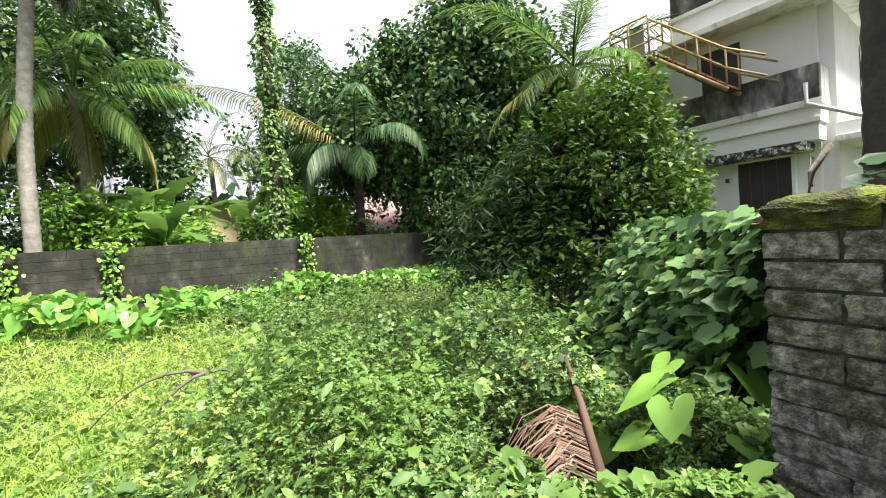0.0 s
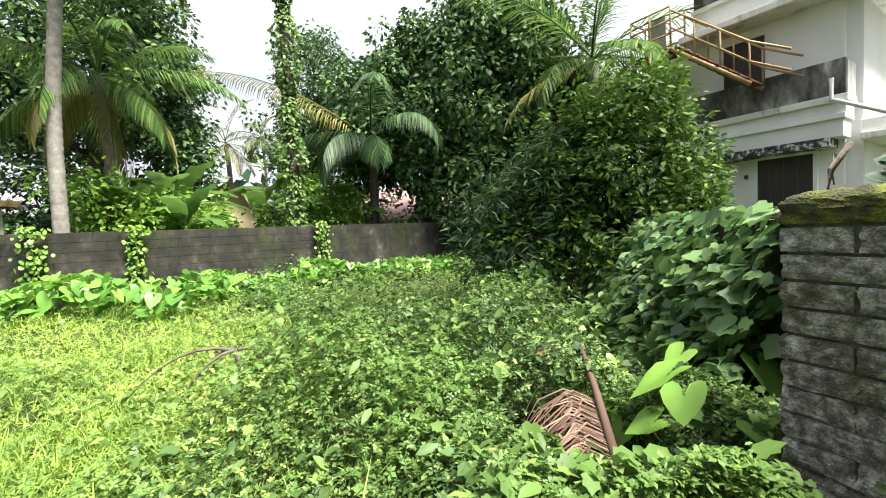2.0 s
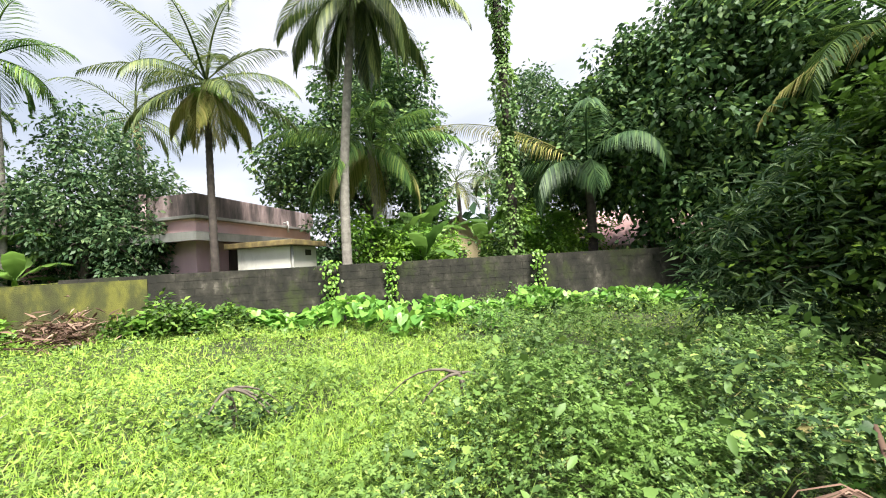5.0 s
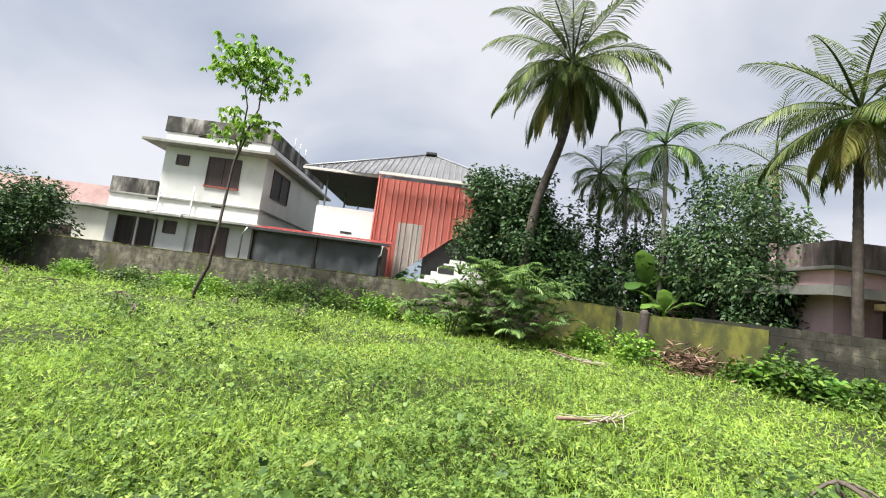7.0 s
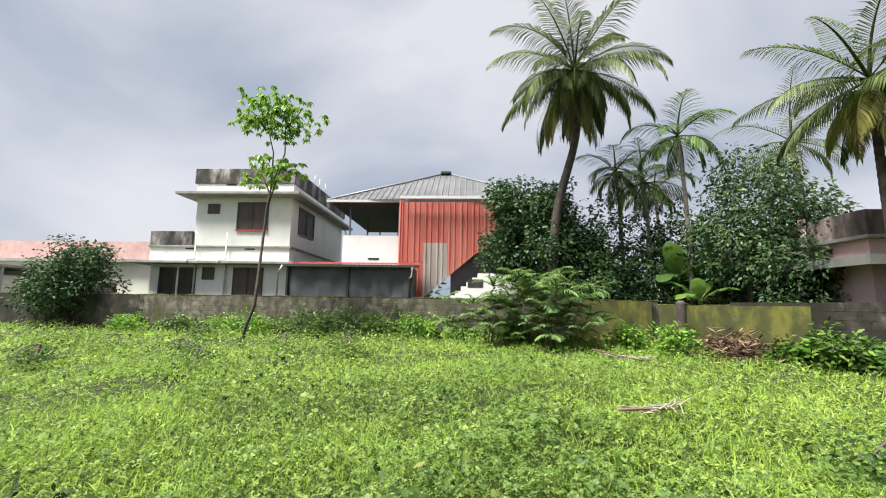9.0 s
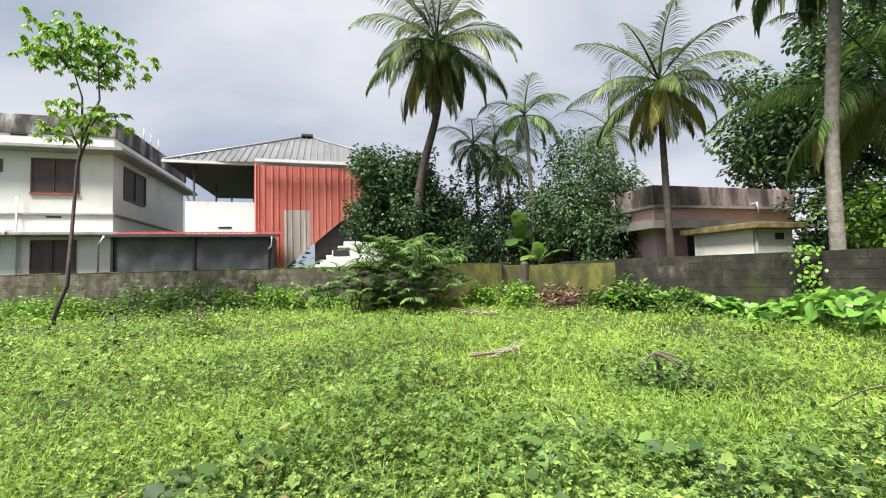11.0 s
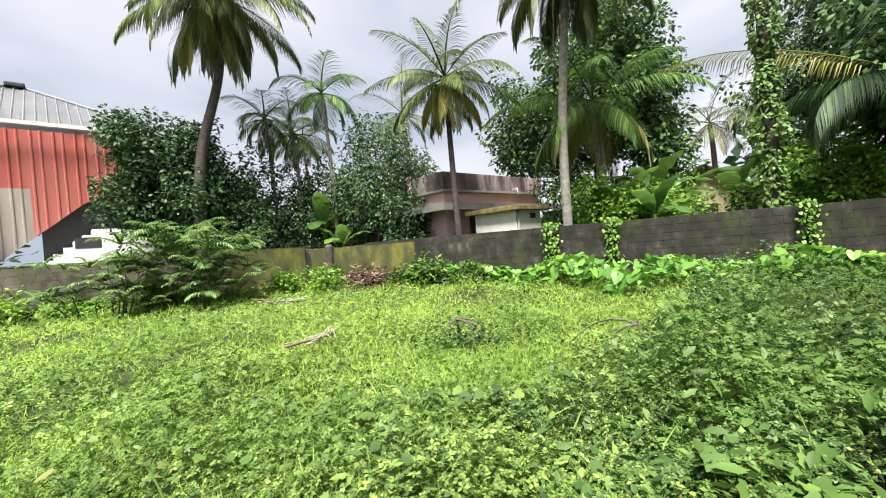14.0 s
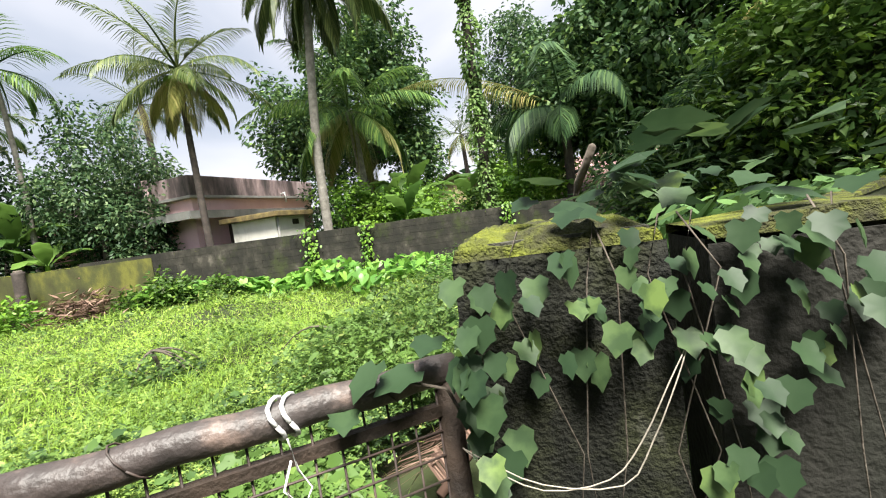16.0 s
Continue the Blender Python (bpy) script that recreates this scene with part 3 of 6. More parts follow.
# wet black algae over the face towards the lane, its shade put into the colour
_bm = bmesh.new()
bmesh.ops.create_grid(_bm, x_segments=30, y_segments=60, size=0.5)
for v in _bm.verts:
    x, z = PW * (0.5 + v.co.x), PH * (0.5 + v.co.y) - 0.03
    v.co = Vector((x, -0.016 + 0.012 * noise.noise(Vector((x * 9, z * 9, 3))) + 0.006 * noise.noise(Vector((x * 33, z * 33, 1))), z))
bmesh.ops.solidify(_bm, geom=_bm.faces[:], thickness=0.012)
part("shaded_coat", _bm, M["algae"], pillar, "wet black-green algae coat, darkened for the shade on this face", True)
fw, LF = block_wall("wall_front", (0.752 + 0.894 * PW + 0.02, 1.485 + 0.447 * PW + 0.12), (0.752 + 0.894 * 7, 1.485 + 0.447 * 7 + 0.10), 0.0, 1.50, "plastered front boundary wall with damp black streaks", coping="moss")
part("plaster", boxed(0.0, LF, -0.112, -0.102, 0.0, 1.49), M["plaster_dirty"], fw)


# ---- houses ----
def frame_at(x, y, ang, z=0.0):
    return Matrix.Translation((x, y, z)) @ Matrix.Rotation(ang, 4, "Z")


def window(parent, x0, x1, z0, z1, y, mat="window_wood", shutters=2, sill=True, depth=0.06, frame_mat=None):
    """A window on the local face y (facing -y): frame, panes or shutters, sill."""
    # dark box behind the shutters, shade of the opening in its colour
    w = part("window", boxed(x0, x1, y - 0.01, y + 0.05, z0, z1), M["dark_wood_shade"], parent)
    bm = bmesh.new()
    t = 0.05
    for a in ((x0 - t, x0, z0 - t, z1 + t), (x1, x1 + t, z0 - t, z1 + t), (x0, x1, z1, z1 + t), (x0, x1, z0 - t, z0)):
        box(bm, a[0], a[1], y - depth, y + 0.02, a[2], a[3])
    part("frame", bm, M[frame_mat or mat], w)
    for k in range(shutters):
        a, b = x0 + (x1 - x0) * k / shutters + 0.015, x0 + (x1 - x0) * (k + 1) / shutters - 0.015
        bm = bmesh.new()
        for c in ((a, a + 0.05, z0, z1), (b - 0.05, b, z0, z1), (a, b, z0, z0 + 0.05), (a, b, z1 - 0.05, z1)):
            box(bm, c[0], c[1], y - 0.045, y - 0.012, c[2], c[3])
        box(bm, a + 0.05, b - 0.05, y - 0.032, y - 0.014, z0 + 0.05, z1 - 0.05)
        part("pane", bm, M[mat], w)
    if sill:
        part("sill", boxed(x0 - 0.08, x1 + 0.08, y - 0.10, y + 0.02, z0 - 0.10, z0 - 0.052), M["red_roof"], w)
    return w


def north_frame(x, y):
    """Frame of the houses beyond the west wall: +x towards the north along the facade, +y away from the plot."""
    ang = math.atan2(0.957, -0.29)
    return Matrix.Translation((x, y, 0)) @ Matrix.Rotation(ang, 4, "Z")


def white_house():
    # local +x runs north (towards the red shed); the house's near corner is x = 0, its facade x < 0, +y is away from the plot
    h = thing("white_house", "white two-storey flat-roofed house with mouldy grey parapets", "house", north_frame(-16.1, -13.7))
    part("wall", boxed(-4.85, 0, 0, 8.5, 3.5, 6.75), M["white"], h, "white painted upper storey")
    part("wall", boxed(-6.9, 0, 0.0, 8.5, 0.0, 3.36), M["white"], h, "white painted ground floor")
    part("wall", boxed(-7.0, 0.03, -0.05, 8.5, 3.46, 4.18), M["white"], h, "white band between the storeys")
    # slabs
    part("slab", boxed(-7.6, 0.55, -0.75, 9.0, 3.34, 3.46, 0.02), M["grey_slab"], h, "stained concrete sunshade")
    part("ledge", boxed(-7.05, 0.12, -0.14, 8.6, 4.18, 4.27, 0.015), M["grey_slab"], h)
    part("roof_slab", boxed(-5.55, 0.62, -0.72, 9.1, 6.72, 6.86, 0.02), M["grey_slab"], h, "projecting concrete roof slab")
    part("wall", boxed(-4.9, 0.05, -0.06, 8.6, 6.86, 7.42), M["white"], h)
    part("parapet", boxed(-5.0, 0.12, -0.12, 8.65, 7.42, 8.18, 0.02), M["black_mould"], h, "black and grey mouldy parapet")
    part("parapet", boxed(-7.0, -4.86, -0.12, 3.0, 4.27, 4.98, 0.02), M["black_mould"], h, "mouldy terrace parapet")
    # openings
    window(h, -2.68, -1.2, 5.12, 6.42, 0.0)
    window(h, -4.2, -3.7, 5.93, 6.33, 0.0, shutters=1, sill=False)
    window(h, -4.2, -3.7, 2.65, 3.15, 0.0, shutters=1, sill=False)
    window(h, -2.64, -1.25, 1.2, 3.15, 0.0)
    for x in (-6.35, -5.35):
        d = part("door", boxed(x, x + 0.72, -0.02, 0.06, 0.5, 3.12), M["dark_wood_shade"], h, "dark wooden door")
        bm = bmesh.new()
        for a in ((x - 0.07, x, 0.5, 3.19), (x + 0.72, x + 0.79, 0.5, 3.19), (x, x + 0.72, 3.12, 3.19)):
            box(bm, a[0], a[1], -0.05, 0.03, a[2], a[3])
        part("door_frame", bm, M["window_wood"], d)
    # side face window (towards the shed), its shaded inside a dark box
    w = part("window", boxed(-0.03, 0.012, 0.95, 3.0, 5.1, 6.4), M["dark_wood_shade"], h)
    bm = bmesh.new()
    for a in ((0.88, 0.95, 5.05, 6.47), (3.0, 3.07, 5.05, 6.47), (0.95, 3.0, 6.4, 6.47), (0.95, 3.0, 5.03, 5.1), (1.95, 2.0, 5.1, 6.4)):
        box(bm, 0.0, 0.05, a[0], a[1], a[2], a[3])
    part("frame", bm, M["window_wood"], w)
    # slots under the parapet (dark boxes, shade as colour), rain pipes
    for x in (-3.4, -1.4):
        part("drain_slot", boxed(x, x + 0.55, -0.066, -0.03, 7.32, 7.40), M["dark_wood_shade"], h)
    for x in (-2.2, -5.2):
        part("drain_slot", boxed(x, x + 0.5, -0.056, -0.03, 4.08, 4.15), M["dark_wood_shade"], h)
    for x in (-4.6, -3.05):
        part("rain_pipe", tube_mesh("rain_pipe", [(x, -0.10, 0.3), (x, -0.10, 3.3), (x, -0.82, 3.36), (x, -0.82, 3.5), (x, -0.2, 3.55), (x, -0.2, 4.9)], 0.04, M["pvc"], 8), M["pvc"], h)
    for x in (3.4, 4.2, 5.2):
        part("aerial", tube_mesh("aerial", [(-0.2, x, 8.1), (-0.2, x, 9.0)], 0.02, M["steel"], 6), M["steel"], h)
    return h


white_house()


def red_shed():
    h = thing("red_shed", "tall shed of faded red metal sheets with grey roof", "shed", north_frame(-17.3, -8.1))
    # cladding: separate sheets, the lower edge stepping up with the outside stair
    r = random.Random(5)
    x = -0.2
    while x < 5.9:
        w = 0.56
        low = 1.7 if x < 0.75 else min(4.0, 1.7 + (x - 0.75) * 0.86)
        mats = "red_sheet"
        for z0, z1, m in (((low, 4.45, mats), (4.42, 6.42, "red_sheet")) if low < 4.3 else ((low, 6.42, "red_sheet"),)):
            if 0.75 <= x + 0.2 < 1.95 and z1 < 5:
                m = "pale_sheet"
            bm = bmesh.new()
            pts = [(0, 0.0), (0.06, 0.0), (0.085, -0.035), (0.125, -0.035), (0.15, 0.0), (0.30, 0), (0.325, -0.03), (0.36, -0.03), (0.385, 0), (w, 0)]
            lo = [bm.verts.new((x + a, b - (0.012 if z1 < 5 else 0), z0)) for a, b in pts]
            hi = [bm.verts.new((x + a, b - (0.012 if z1 < 5 else 0), z1 + r.uniform(-0.02, 0.0))) for a, b in pts]
            if z1 < 5 and 0.75 < x < 5:
                for i, v in enumerate(lo):
                    v.co.z = min(4.0, 1.7 + (x + pts[i][0] - 0.75) * 0.86)
            for i in range(len(pts) - 1):
                bm.faces.new((lo[i], lo[i + 1], hi[i + 1], hi[i]))
            g = bmesh.ops.solidify(bm, geom=bm.faces[:], thickness=0.004)
            part("panel", bm, M[m], h)
        x += w
    part("edge_strip", boxed(-0.26, -0.2, -0.05, 0.05, 1.7, 6.5), M["red_sheet"], h)
    # inner walls near-black, the shade behind the cladding put into their colour
    part("wall", boxed(-0.2, 5.9, 0.08, 0.2, 3.9, 6.4), M["black_trim_shade"], h)
    part("wall", boxed(2.2, 5.9, 0.5, 0.6, 0.2, 4.0), M["black_trim_shade"], h)
    part("wall", boxed(-0.2, -0.1, 0.1, 7.5, 0.2, 6.3), M["black_trim_shade"], h)
    part("wall", boxed(5.8, 5.9, 0.1, 7.5, 0.2, 6.3), M["red_sheet"], h)
    # outside stair of white concrete
    st = bmesh.new()
    n = 9
    x0, z0 = 1.4, 1.2
    box(st, x0 + 0.3, x0 + 3.0, -0.53, 0.33, 0.2, z0)
    stair = part("stair", st, M["white"], h, "white concrete outside stair")
    for i in range(n):
        part("step", boxed(x0 + i * 0.26, x0 + 3.0, -0.55, 0.35, z0 + i * 0.2 + 0.002, z0 + (i + 1) * 0.2 - 0.002), M["white"], stair)
    # near-black box set on the stair's face as its shaded hollow
    part("stair_shade", boxed(3.0, 3.7, -0.56, -0.50, 2.35, 2.72), M["black_trim_shade"], stair)
    part("wall", boxed(4.4, 5.2, -0.6, 0.4, 0.2, 3.0), M["white_worn"], h)
    # terrace behind, with a white parapet and open sides
    part("terrace_wall", boxed(-3.2, -0.27, 0.9, 1.1, 3.0, 4.92), M["white"], h, "white terrace parapet")
    part("terrace_wall", boxed(-3.2, -0.27, 0.85, 1.0, 1.0, 3.52), M["white"], h)
    # slot drawn as a dark box, its shade in the colour
    part("drain_slot", boxed(-1.9, -1.35, 0.88, 0.92, 3.72, 3.80), M["dark_wood_shade"], h)
    part("terrace_floor", boxed(-3.2, 5.8, 1.1, 9.0, 3.9, 4.05), M["grey_slab"], h)
    for x, y in ((-2.95, 1.2), (-0.45, 1.2), (-2.95, 5.0), (-2.95, 8.7), (2.5, 8.7), (5.5, 8.7), (-1.7, 8.7), (0.6, 8.7)):
        part("post", tube_mesh("post", [(x, y, 4.0), (x, y, 6.5)], 0.045, M["steel"], 8), M["steel"], h)
    part("rail", tube_mesh("rail", [(-2.95, 8.7, 5.0), (5.5, 8.7, 5.0)], 0.03, M["steel"], 6), M["steel"], h)
    # hipped roof of ribbed sheet
    ex0, ex1, ey0, ey1, ez = -3.95, 6.2, -0.35, 9.2, 6.62
    ax, ay, az = 1.75, 4.3, 9.15
    bm = bmesh.new()
    v = [bm.verts.new(c) for c in ((ex0, ey0 + 0.9, ez), (ex1, ey0, ez - 0.02), (ex1, ey1, ez), (ex0, ey1, ez), (ax - 0.2, ay, az), (ax + 0.2, ay, az))]
    for f in ((0, 1, 5, 4), (1, 2, 5), (2, 3, 4, 5), (3, 0, 4)):
        bm.faces.new([v[i] for i in f])
    bmesh.ops.solidify(bm, geom=bm.faces[:], thickness=0.03)
    roof = part("roof", bm, M["roof_sheet"], h, "grey ribbed metal sheet roof")
    # ribs run down the slope
    F0, F1, A0, A1 = Vector((ex0, ey0 + 0.9, ez)), Vector((ex1, ey0, ez)), Vector((ax - 0.2, ay, az)), Vector((ax + 0.2, ay, az))
    n = 34
    for i in range(1, n):
        t = i / n
        a = F0.lerp(F1, t)
        # end on the hip or at the ridge
        xs = a.x
        if xs < A0.x:
            k = (xs - F0.x) / (A0.x - F0.x)
            b = F0.lerp(A0, k)
        elif xs > A1.x:
            k = (F1.x - xs) / (F1.x - A1.x)
            b = F1.lerp(A1, k)
        else:
            b = A0.copy()
            b.x = xs
        bm = bmesh.new()
        up, d = Vector((0, -0.4, 0.9)).normalized(), Vector((0.03, 0, 0))
        q = [bm.verts.new(c) for c in (a - d, a + up * 0.06, a + d, b - d, b + up * 0.05, b + d)]
        bm.faces.new((q[0], q[1], q[4], q[3]))
        bm.faces.new((q[1], q[2], q[5], q[4]))
        bm.faces.new((q[0], q[2], q[1]))
        part("rib", bm, M["roof_sheet"], roof)
    for a, b in ((F0, A0), (F1, A1)):
        part("hip_cap", tube_mesh("hip_cap", [a + Vector((0, 0, 0.04)), b + Vector((0, 0, 0.05))], 0.05, M["roof_sheet"], 6), M["roof_sheet"], roof)
    part("finial", boxed(ax - 0.3, ax + 0.3, ay - 0.25, ay + 0.25, az - 0.02, az + 0.16, 0.05), M["black_trim_shade"], roof)
    part("gutter", boxed(ex0, -0.1, ey0 + 0.72, ey0 + 0.86, ez - 0.12, ez - 0.01), M["pvc"], h)
    part("gutter", boxed(-0.2, ex1, ey0 - 0.14, ey0 - 0.01, ez - 0.16, ez - 0.03), M["pvc"], h)
    # ceiling coloured near-black for the shade under the roof
    part("ceiling", boxed(ex0 + 0.1, ex1 - 0.1, ey0 + 1.0, ey1 - 0.1, ez - 0.1, ez - 0.07), M["black_trim_shade"], h)
    return h


red_shed()


def lean_to():
    h = thing("lean_to", "low lean-to with dark grey tarpaulin and red roof", "shed", north_frame(-15.6, -7.0))
    bm = bmesh.new()
    nx, nz = 30, 10
    g = [[bm.verts.new((-5.2 + 5.3 * i / nx, 0.05 * math.sin(i * 0.9) * math.sin(k * 0.7 + 1) + 0.03 * math.sin(i * 2.3), 1.2 + 1.9 * k / nz)) for k in range(nz + 1)] for i in range(nx + 1)]
    for i in range(nx):
        for k in range(nz):
            bm.faces.new((g[i][k], g[i + 1][k], g[i + 1][k + 1], g[i][k + 1]))
    bmesh.ops.solidify(bm, geom=bm.faces[:], thickness=0.01)
    part("tarpaulin", bm, M["tarp_grey"], h, "dark grey tarpaulin with creases", True)
    bm = bmesh.new()
    n = 60
    lo, hi = [], []
    for i in range(n + 1):
        x = -5.35 + 5.75 * i / n
        z = 0.02 * (i % 2)
        lo.append(bm.verts.new((x, -0.25, 3.18 + z)))
        hi.append(bm.verts.new((x, 1.6, 3.44 + z)))
    for i in range(n):
        bm.faces.new((lo[i], lo[i + 1], hi[i + 1], hi[i]))
    bmesh.ops.solidify(bm, geom=bm.faces[:], thickness=0.006)
    part("roof", bm, M["red_roof"], h, "corrugated red metal sheet")
    part("gutter", boxed(-5.35, 0.4, -0.33, -0.25, 3.06, 3.17, 0.01), M["black_trim_shade"], h)
    part("rain_pipe", tube_mesh("rain_pipe", [(0.15, -0.34, 3.06), (0.12, -0.3, 2.7), (0.0, -0.12, 2.6)], 0.035, M["pvc"], 8), M["pvc"], h)
    part("rain_pipe", tube_mesh("rain_pipe", [(-5.3, -0.4, 3.1), (-5.5, -0.3, 2.8), (-5.55, -0.2, 1.4)], 0.035, M["pvc"], 8), M["pvc"], h)
    # near-black filling, painted as the shaded inside of the lean-to
    part("wall", boxed(-5.2, 0.1, 0.12, 1.7, 0.2, 3.1), M["black_trim_shade"], h)
    for x in (-5.2, -2.6, 0.1):
        part("post", boxed(x - 0.04, x + 0.04, -0.08, 0.0, 0.3, 3.1), M["dark_wood_shade"], h)


lean_to()


def pink_house():
    # near corner at the origin; +x runs north along the right face, +y away from the plot
    h = thing("pink_house", "single-storey pink house with a black-streaked flat roof parapet", "house", north_frame(-13.0, 6.72))
    part("wall", boxed(0, 6.0, 0, 9.0, 0, 3.45), M["pink"], h, "faded pink plaster")
    part("parapet", boxed(-0.12, 6.1, -0.12, 9.1, 3.45, 4.12, 0.02), M["pink_parapet"], h, "parapet blackened by rain streaks")
    part("ledge", boxed(-0.2, 6.1, -0.2, 9.1, 3.38, 3.47, 0.01), M["grey_slab"], h)
    bm = bmesh.new()
    lo = [(-0.75, -0.75), (6.3, -0.75), (6.3, 0.02), (0.02, 0.02), (0.02, 9.3), (-0.75, 9.3)]
    prism(bm, lo, 2.78, 2.88)
    part("sunshade", bm, M["moss_slab"], h, "sloping concrete sunshade grown with moss")
    part("sunshade_fascia", boxed(-0.78, 6.3, -0.79, -0.752, 2.66, 2.9), M["grey_slab"], h)
    part("sunshade_fascia", boxed(-0.79, -0.752, -0.75, 9.3, 2.66, 2.9), M["grey_slab"], h)
    # window on the right face, partly behind the outhouse
    window(h, 1.3, 2.5, 1.5, 2.55, 0.0, shutters=3, sill=False)
    part("rain_pipe", tube_mesh("rain_pipe", [(-0.25, 1.65, 0.3), (-0.25, 1.65, 4.2)], 0.09, M["pink"], 10), M["pink"], h)
    part("outlet_pipe", tube_mesh("outlet_pipe", [(4.0, -0.1, 3.55), (4.0, -0.3, 3.6), (4.0, -0.32, 3.2)], 0.04, M["pvc"], 8), M["pvc"], h)
    part("door", boxed(-0.02, 0.03, 3.2, 4.2, 0.3, 2.4), M["dark_wood_shade"], h)
    part("aerial", tube_mesh("aerial", [(0.3, 3.0, 4.1), (0.3, 3.0, 5.6)], 0.018, M["steel"], 6), M["steel"], h)


pink_house()


def outhouse():
    h = thing("outhouse", "small cream outhouse with a flat concrete roof grown with dry moss", "outhouse", north_frame(-10.3, 7.85))
    part("wall", boxed(0, 1.35, 0, 1.75, 0, 2.42), M["cream"], h)
    bm = boxed(-0.25, 1.55, -0.25, 2.0, 2.42, 2.56, 0.02)
    bmesh.ops.subdivide_edges(bm, edges=bm.edges[:], cuts=4, use_grid_fill=True)
    for v in bm.verts:
        v.co.z += 0.025 * noise.noise(v.co * 4) - (0.02 if v.co.z < 2.45 else 0)
    part("roof", bm, M["moss_slab"], h, "mossy concrete slab")
    # vent hole as a near-black box, shade put into the colour
    part("vent", boxed(0.75, 1.05, -0.012, 0.05, 2.13, 2.3), M["dark_wood_shade"], h)
    part("rain_pipe", tube_mesh("rain_pipe", [(0.02, -0.06, 0.2), (0.02, -0.06, 2.4)], 0.035, M["grey_slab"], 8), M["grey_slab"], h)


outhouse()


def scaffold_house():
    """Two-storey house beside the plot; +x towards the south-east along its long face, +y into the house."""
    d = Vector((7.80 - 5.89, 9.38 - 12.07))
    ang = math.atan2(d.y, d.x)
    h = thing("balcony_house", "white two-storey house with a mould-blackened balcony and roof edge", "house", Matrix.Translation((5.75, 12.27, 0)) @ Matrix.Rotation(ang, 4, "Z"))
    X1 = 3.52
    part("wall", boxed(-0.6, X1 - 0.15, 0.55, 9.0, 0, 6.3), M["white"], h, "white painted wall")
    # ground floor: door
    dr = part("door", boxed(1.75, 2.85, 0.50, 0.58, 0.3, 2.88), M["dark_wood_shade"], h, "closed dark double door")
    bm = bmesh.new()
    for a in ((1.67, 1.75, 0.3, 2.95), (2.85, 2.93, 0.3, 2.95), (1.75, 2.85, 2.88, 2.95)):
        box(bm, a[0], a[1], 0.44, 0.56, a[2], a[3])
    part("door_frame", bm, M["white"], dr)
    for x in (2.0, 2.27, 2.55):
        part("board", boxed(x, x + 0.02, 0.485, 0.50, 0.4, 2.85), M["window_wood"], dr)
    # stepped cornice under the balcony
    part("sunshade", boxed(-0.7, X1 - 0.25, -0.12, 0.6, 2.93, 3.12, 0.01), M["mould_fringe"], h, "sunshade with black mould dripping along its edge")
    part("cornice", boxed(-0.65, X1 - 0.05, 0.02, 0.6, 3.12, 3.50, 0.02), M["white"], h)
    part("cornice", boxed(-0.65, X1, -0.08, 0.6, 3.5, 3.62, 0.02), M["white"], h)
    part("cornice", boxed(-0.65, X1, -0.02, 0.6, 3.62, 3.85, 0.02), M["white"], h)
    part("cornice", boxed(-0.65, X1 + 0.05, -0.14, 0.6, 3.85, 4.0, 0.02), M["white_worn"], h)
    part("balcony_parapet", boxed(-0.6, X1, -0.08, 0.1, 4.0, 4.76, 0.015), M["black_mould"], h, "balcony parapet black with mould")
    part("balcony_parapet", boxed(X1 - 0.14, X1, 0.1, 2.4, 4.0, 4.76, 0.015), M["white_worn"], h)
    part("balcony_floor", boxed(-0.6, X1, 0.1, 2.4, 3.9, 4.0), M["grey_slab"], h)
    # upper door opening: a near-black board painted as the shaded inside
    part("door", boxed(1.0, 1.9, 0.50, 0.57, 4.0, 6.0), M["dark_wood_shade"], h, "open balcony doorway, its shaded inside painted dark")
    # roof slab and upper parapet
    part("roof_slab", boxed(0.2, X1 + 0.5, -0.25, 9.3, 6.25, 6.42, 0.02), M["white_worn"], h)
    part("wall", boxed(0.5, X1 + 0.1, 0.0, 9.0, 6.42, 7.05), M["white"], h)
    part("cornice", boxed(0.45, X1 + 0.2, -0.08, 9.0, 6.95, 7.05, 0.01), M["white"], h)
    part("parapet", boxed(0.5, X1 + 0.1, -0.02, 9.0, 7.05, 7.75, 0.02), M["black_mould"], h, "roof parapet black with mould")
    # side face towards the road: cornices run on along it
    part("wall", boxed(X1 - 0.15, X1 + 0.12, 0.75, 9.0, 0, 6.3), M["white"], h)
    part("side_cornice", boxed(X1 + 0.1, X1 + 1.0, 0.5, 9.6, 3.05, 3.2, 0.02), M["white_worn"], h)
    part("side_cornice", boxed(X1 + 0.1, X1 + 0.75, 0.6, 9.4, 3.2, 3.5, 0.02), M["white"], h)
    part("side_cornice", boxed(X1 + 0.1, X1 + 0.5, 0.7, 9.3, 3.5, 3.62, 0.02), M["white"], h)
    part("side_roof", boxed(X1 + 0.45, X1 + 1.25, -0.3, 9.8, 6.2, 6.5, 0.03), M["white"], h)
    part("side_roof", boxed(X1 + 0.45, X1 + 1.0, -0.25, 9.6, 6.5, 6.75, 0.03), M["white"], h)
    part("side_balcony", boxed(X1 + 0.12, X1 + 1.3, 5.5, 8.0, 4.0, 4.25, 0.02), M["white"], h)
    w = part("window", boxed(X1 + 0.11, X1 + 0.14, 3.2, 4.6, 4.35, 5.75), M["dark_wood_shade"], h)
    for k in range(6):
        part("bar", boxed(X1 + 0.14, X1 + 0.17, 3.2 + k * 0.27, 3.24 + k * 0.27, 4.35, 5.75), M["white"], w)
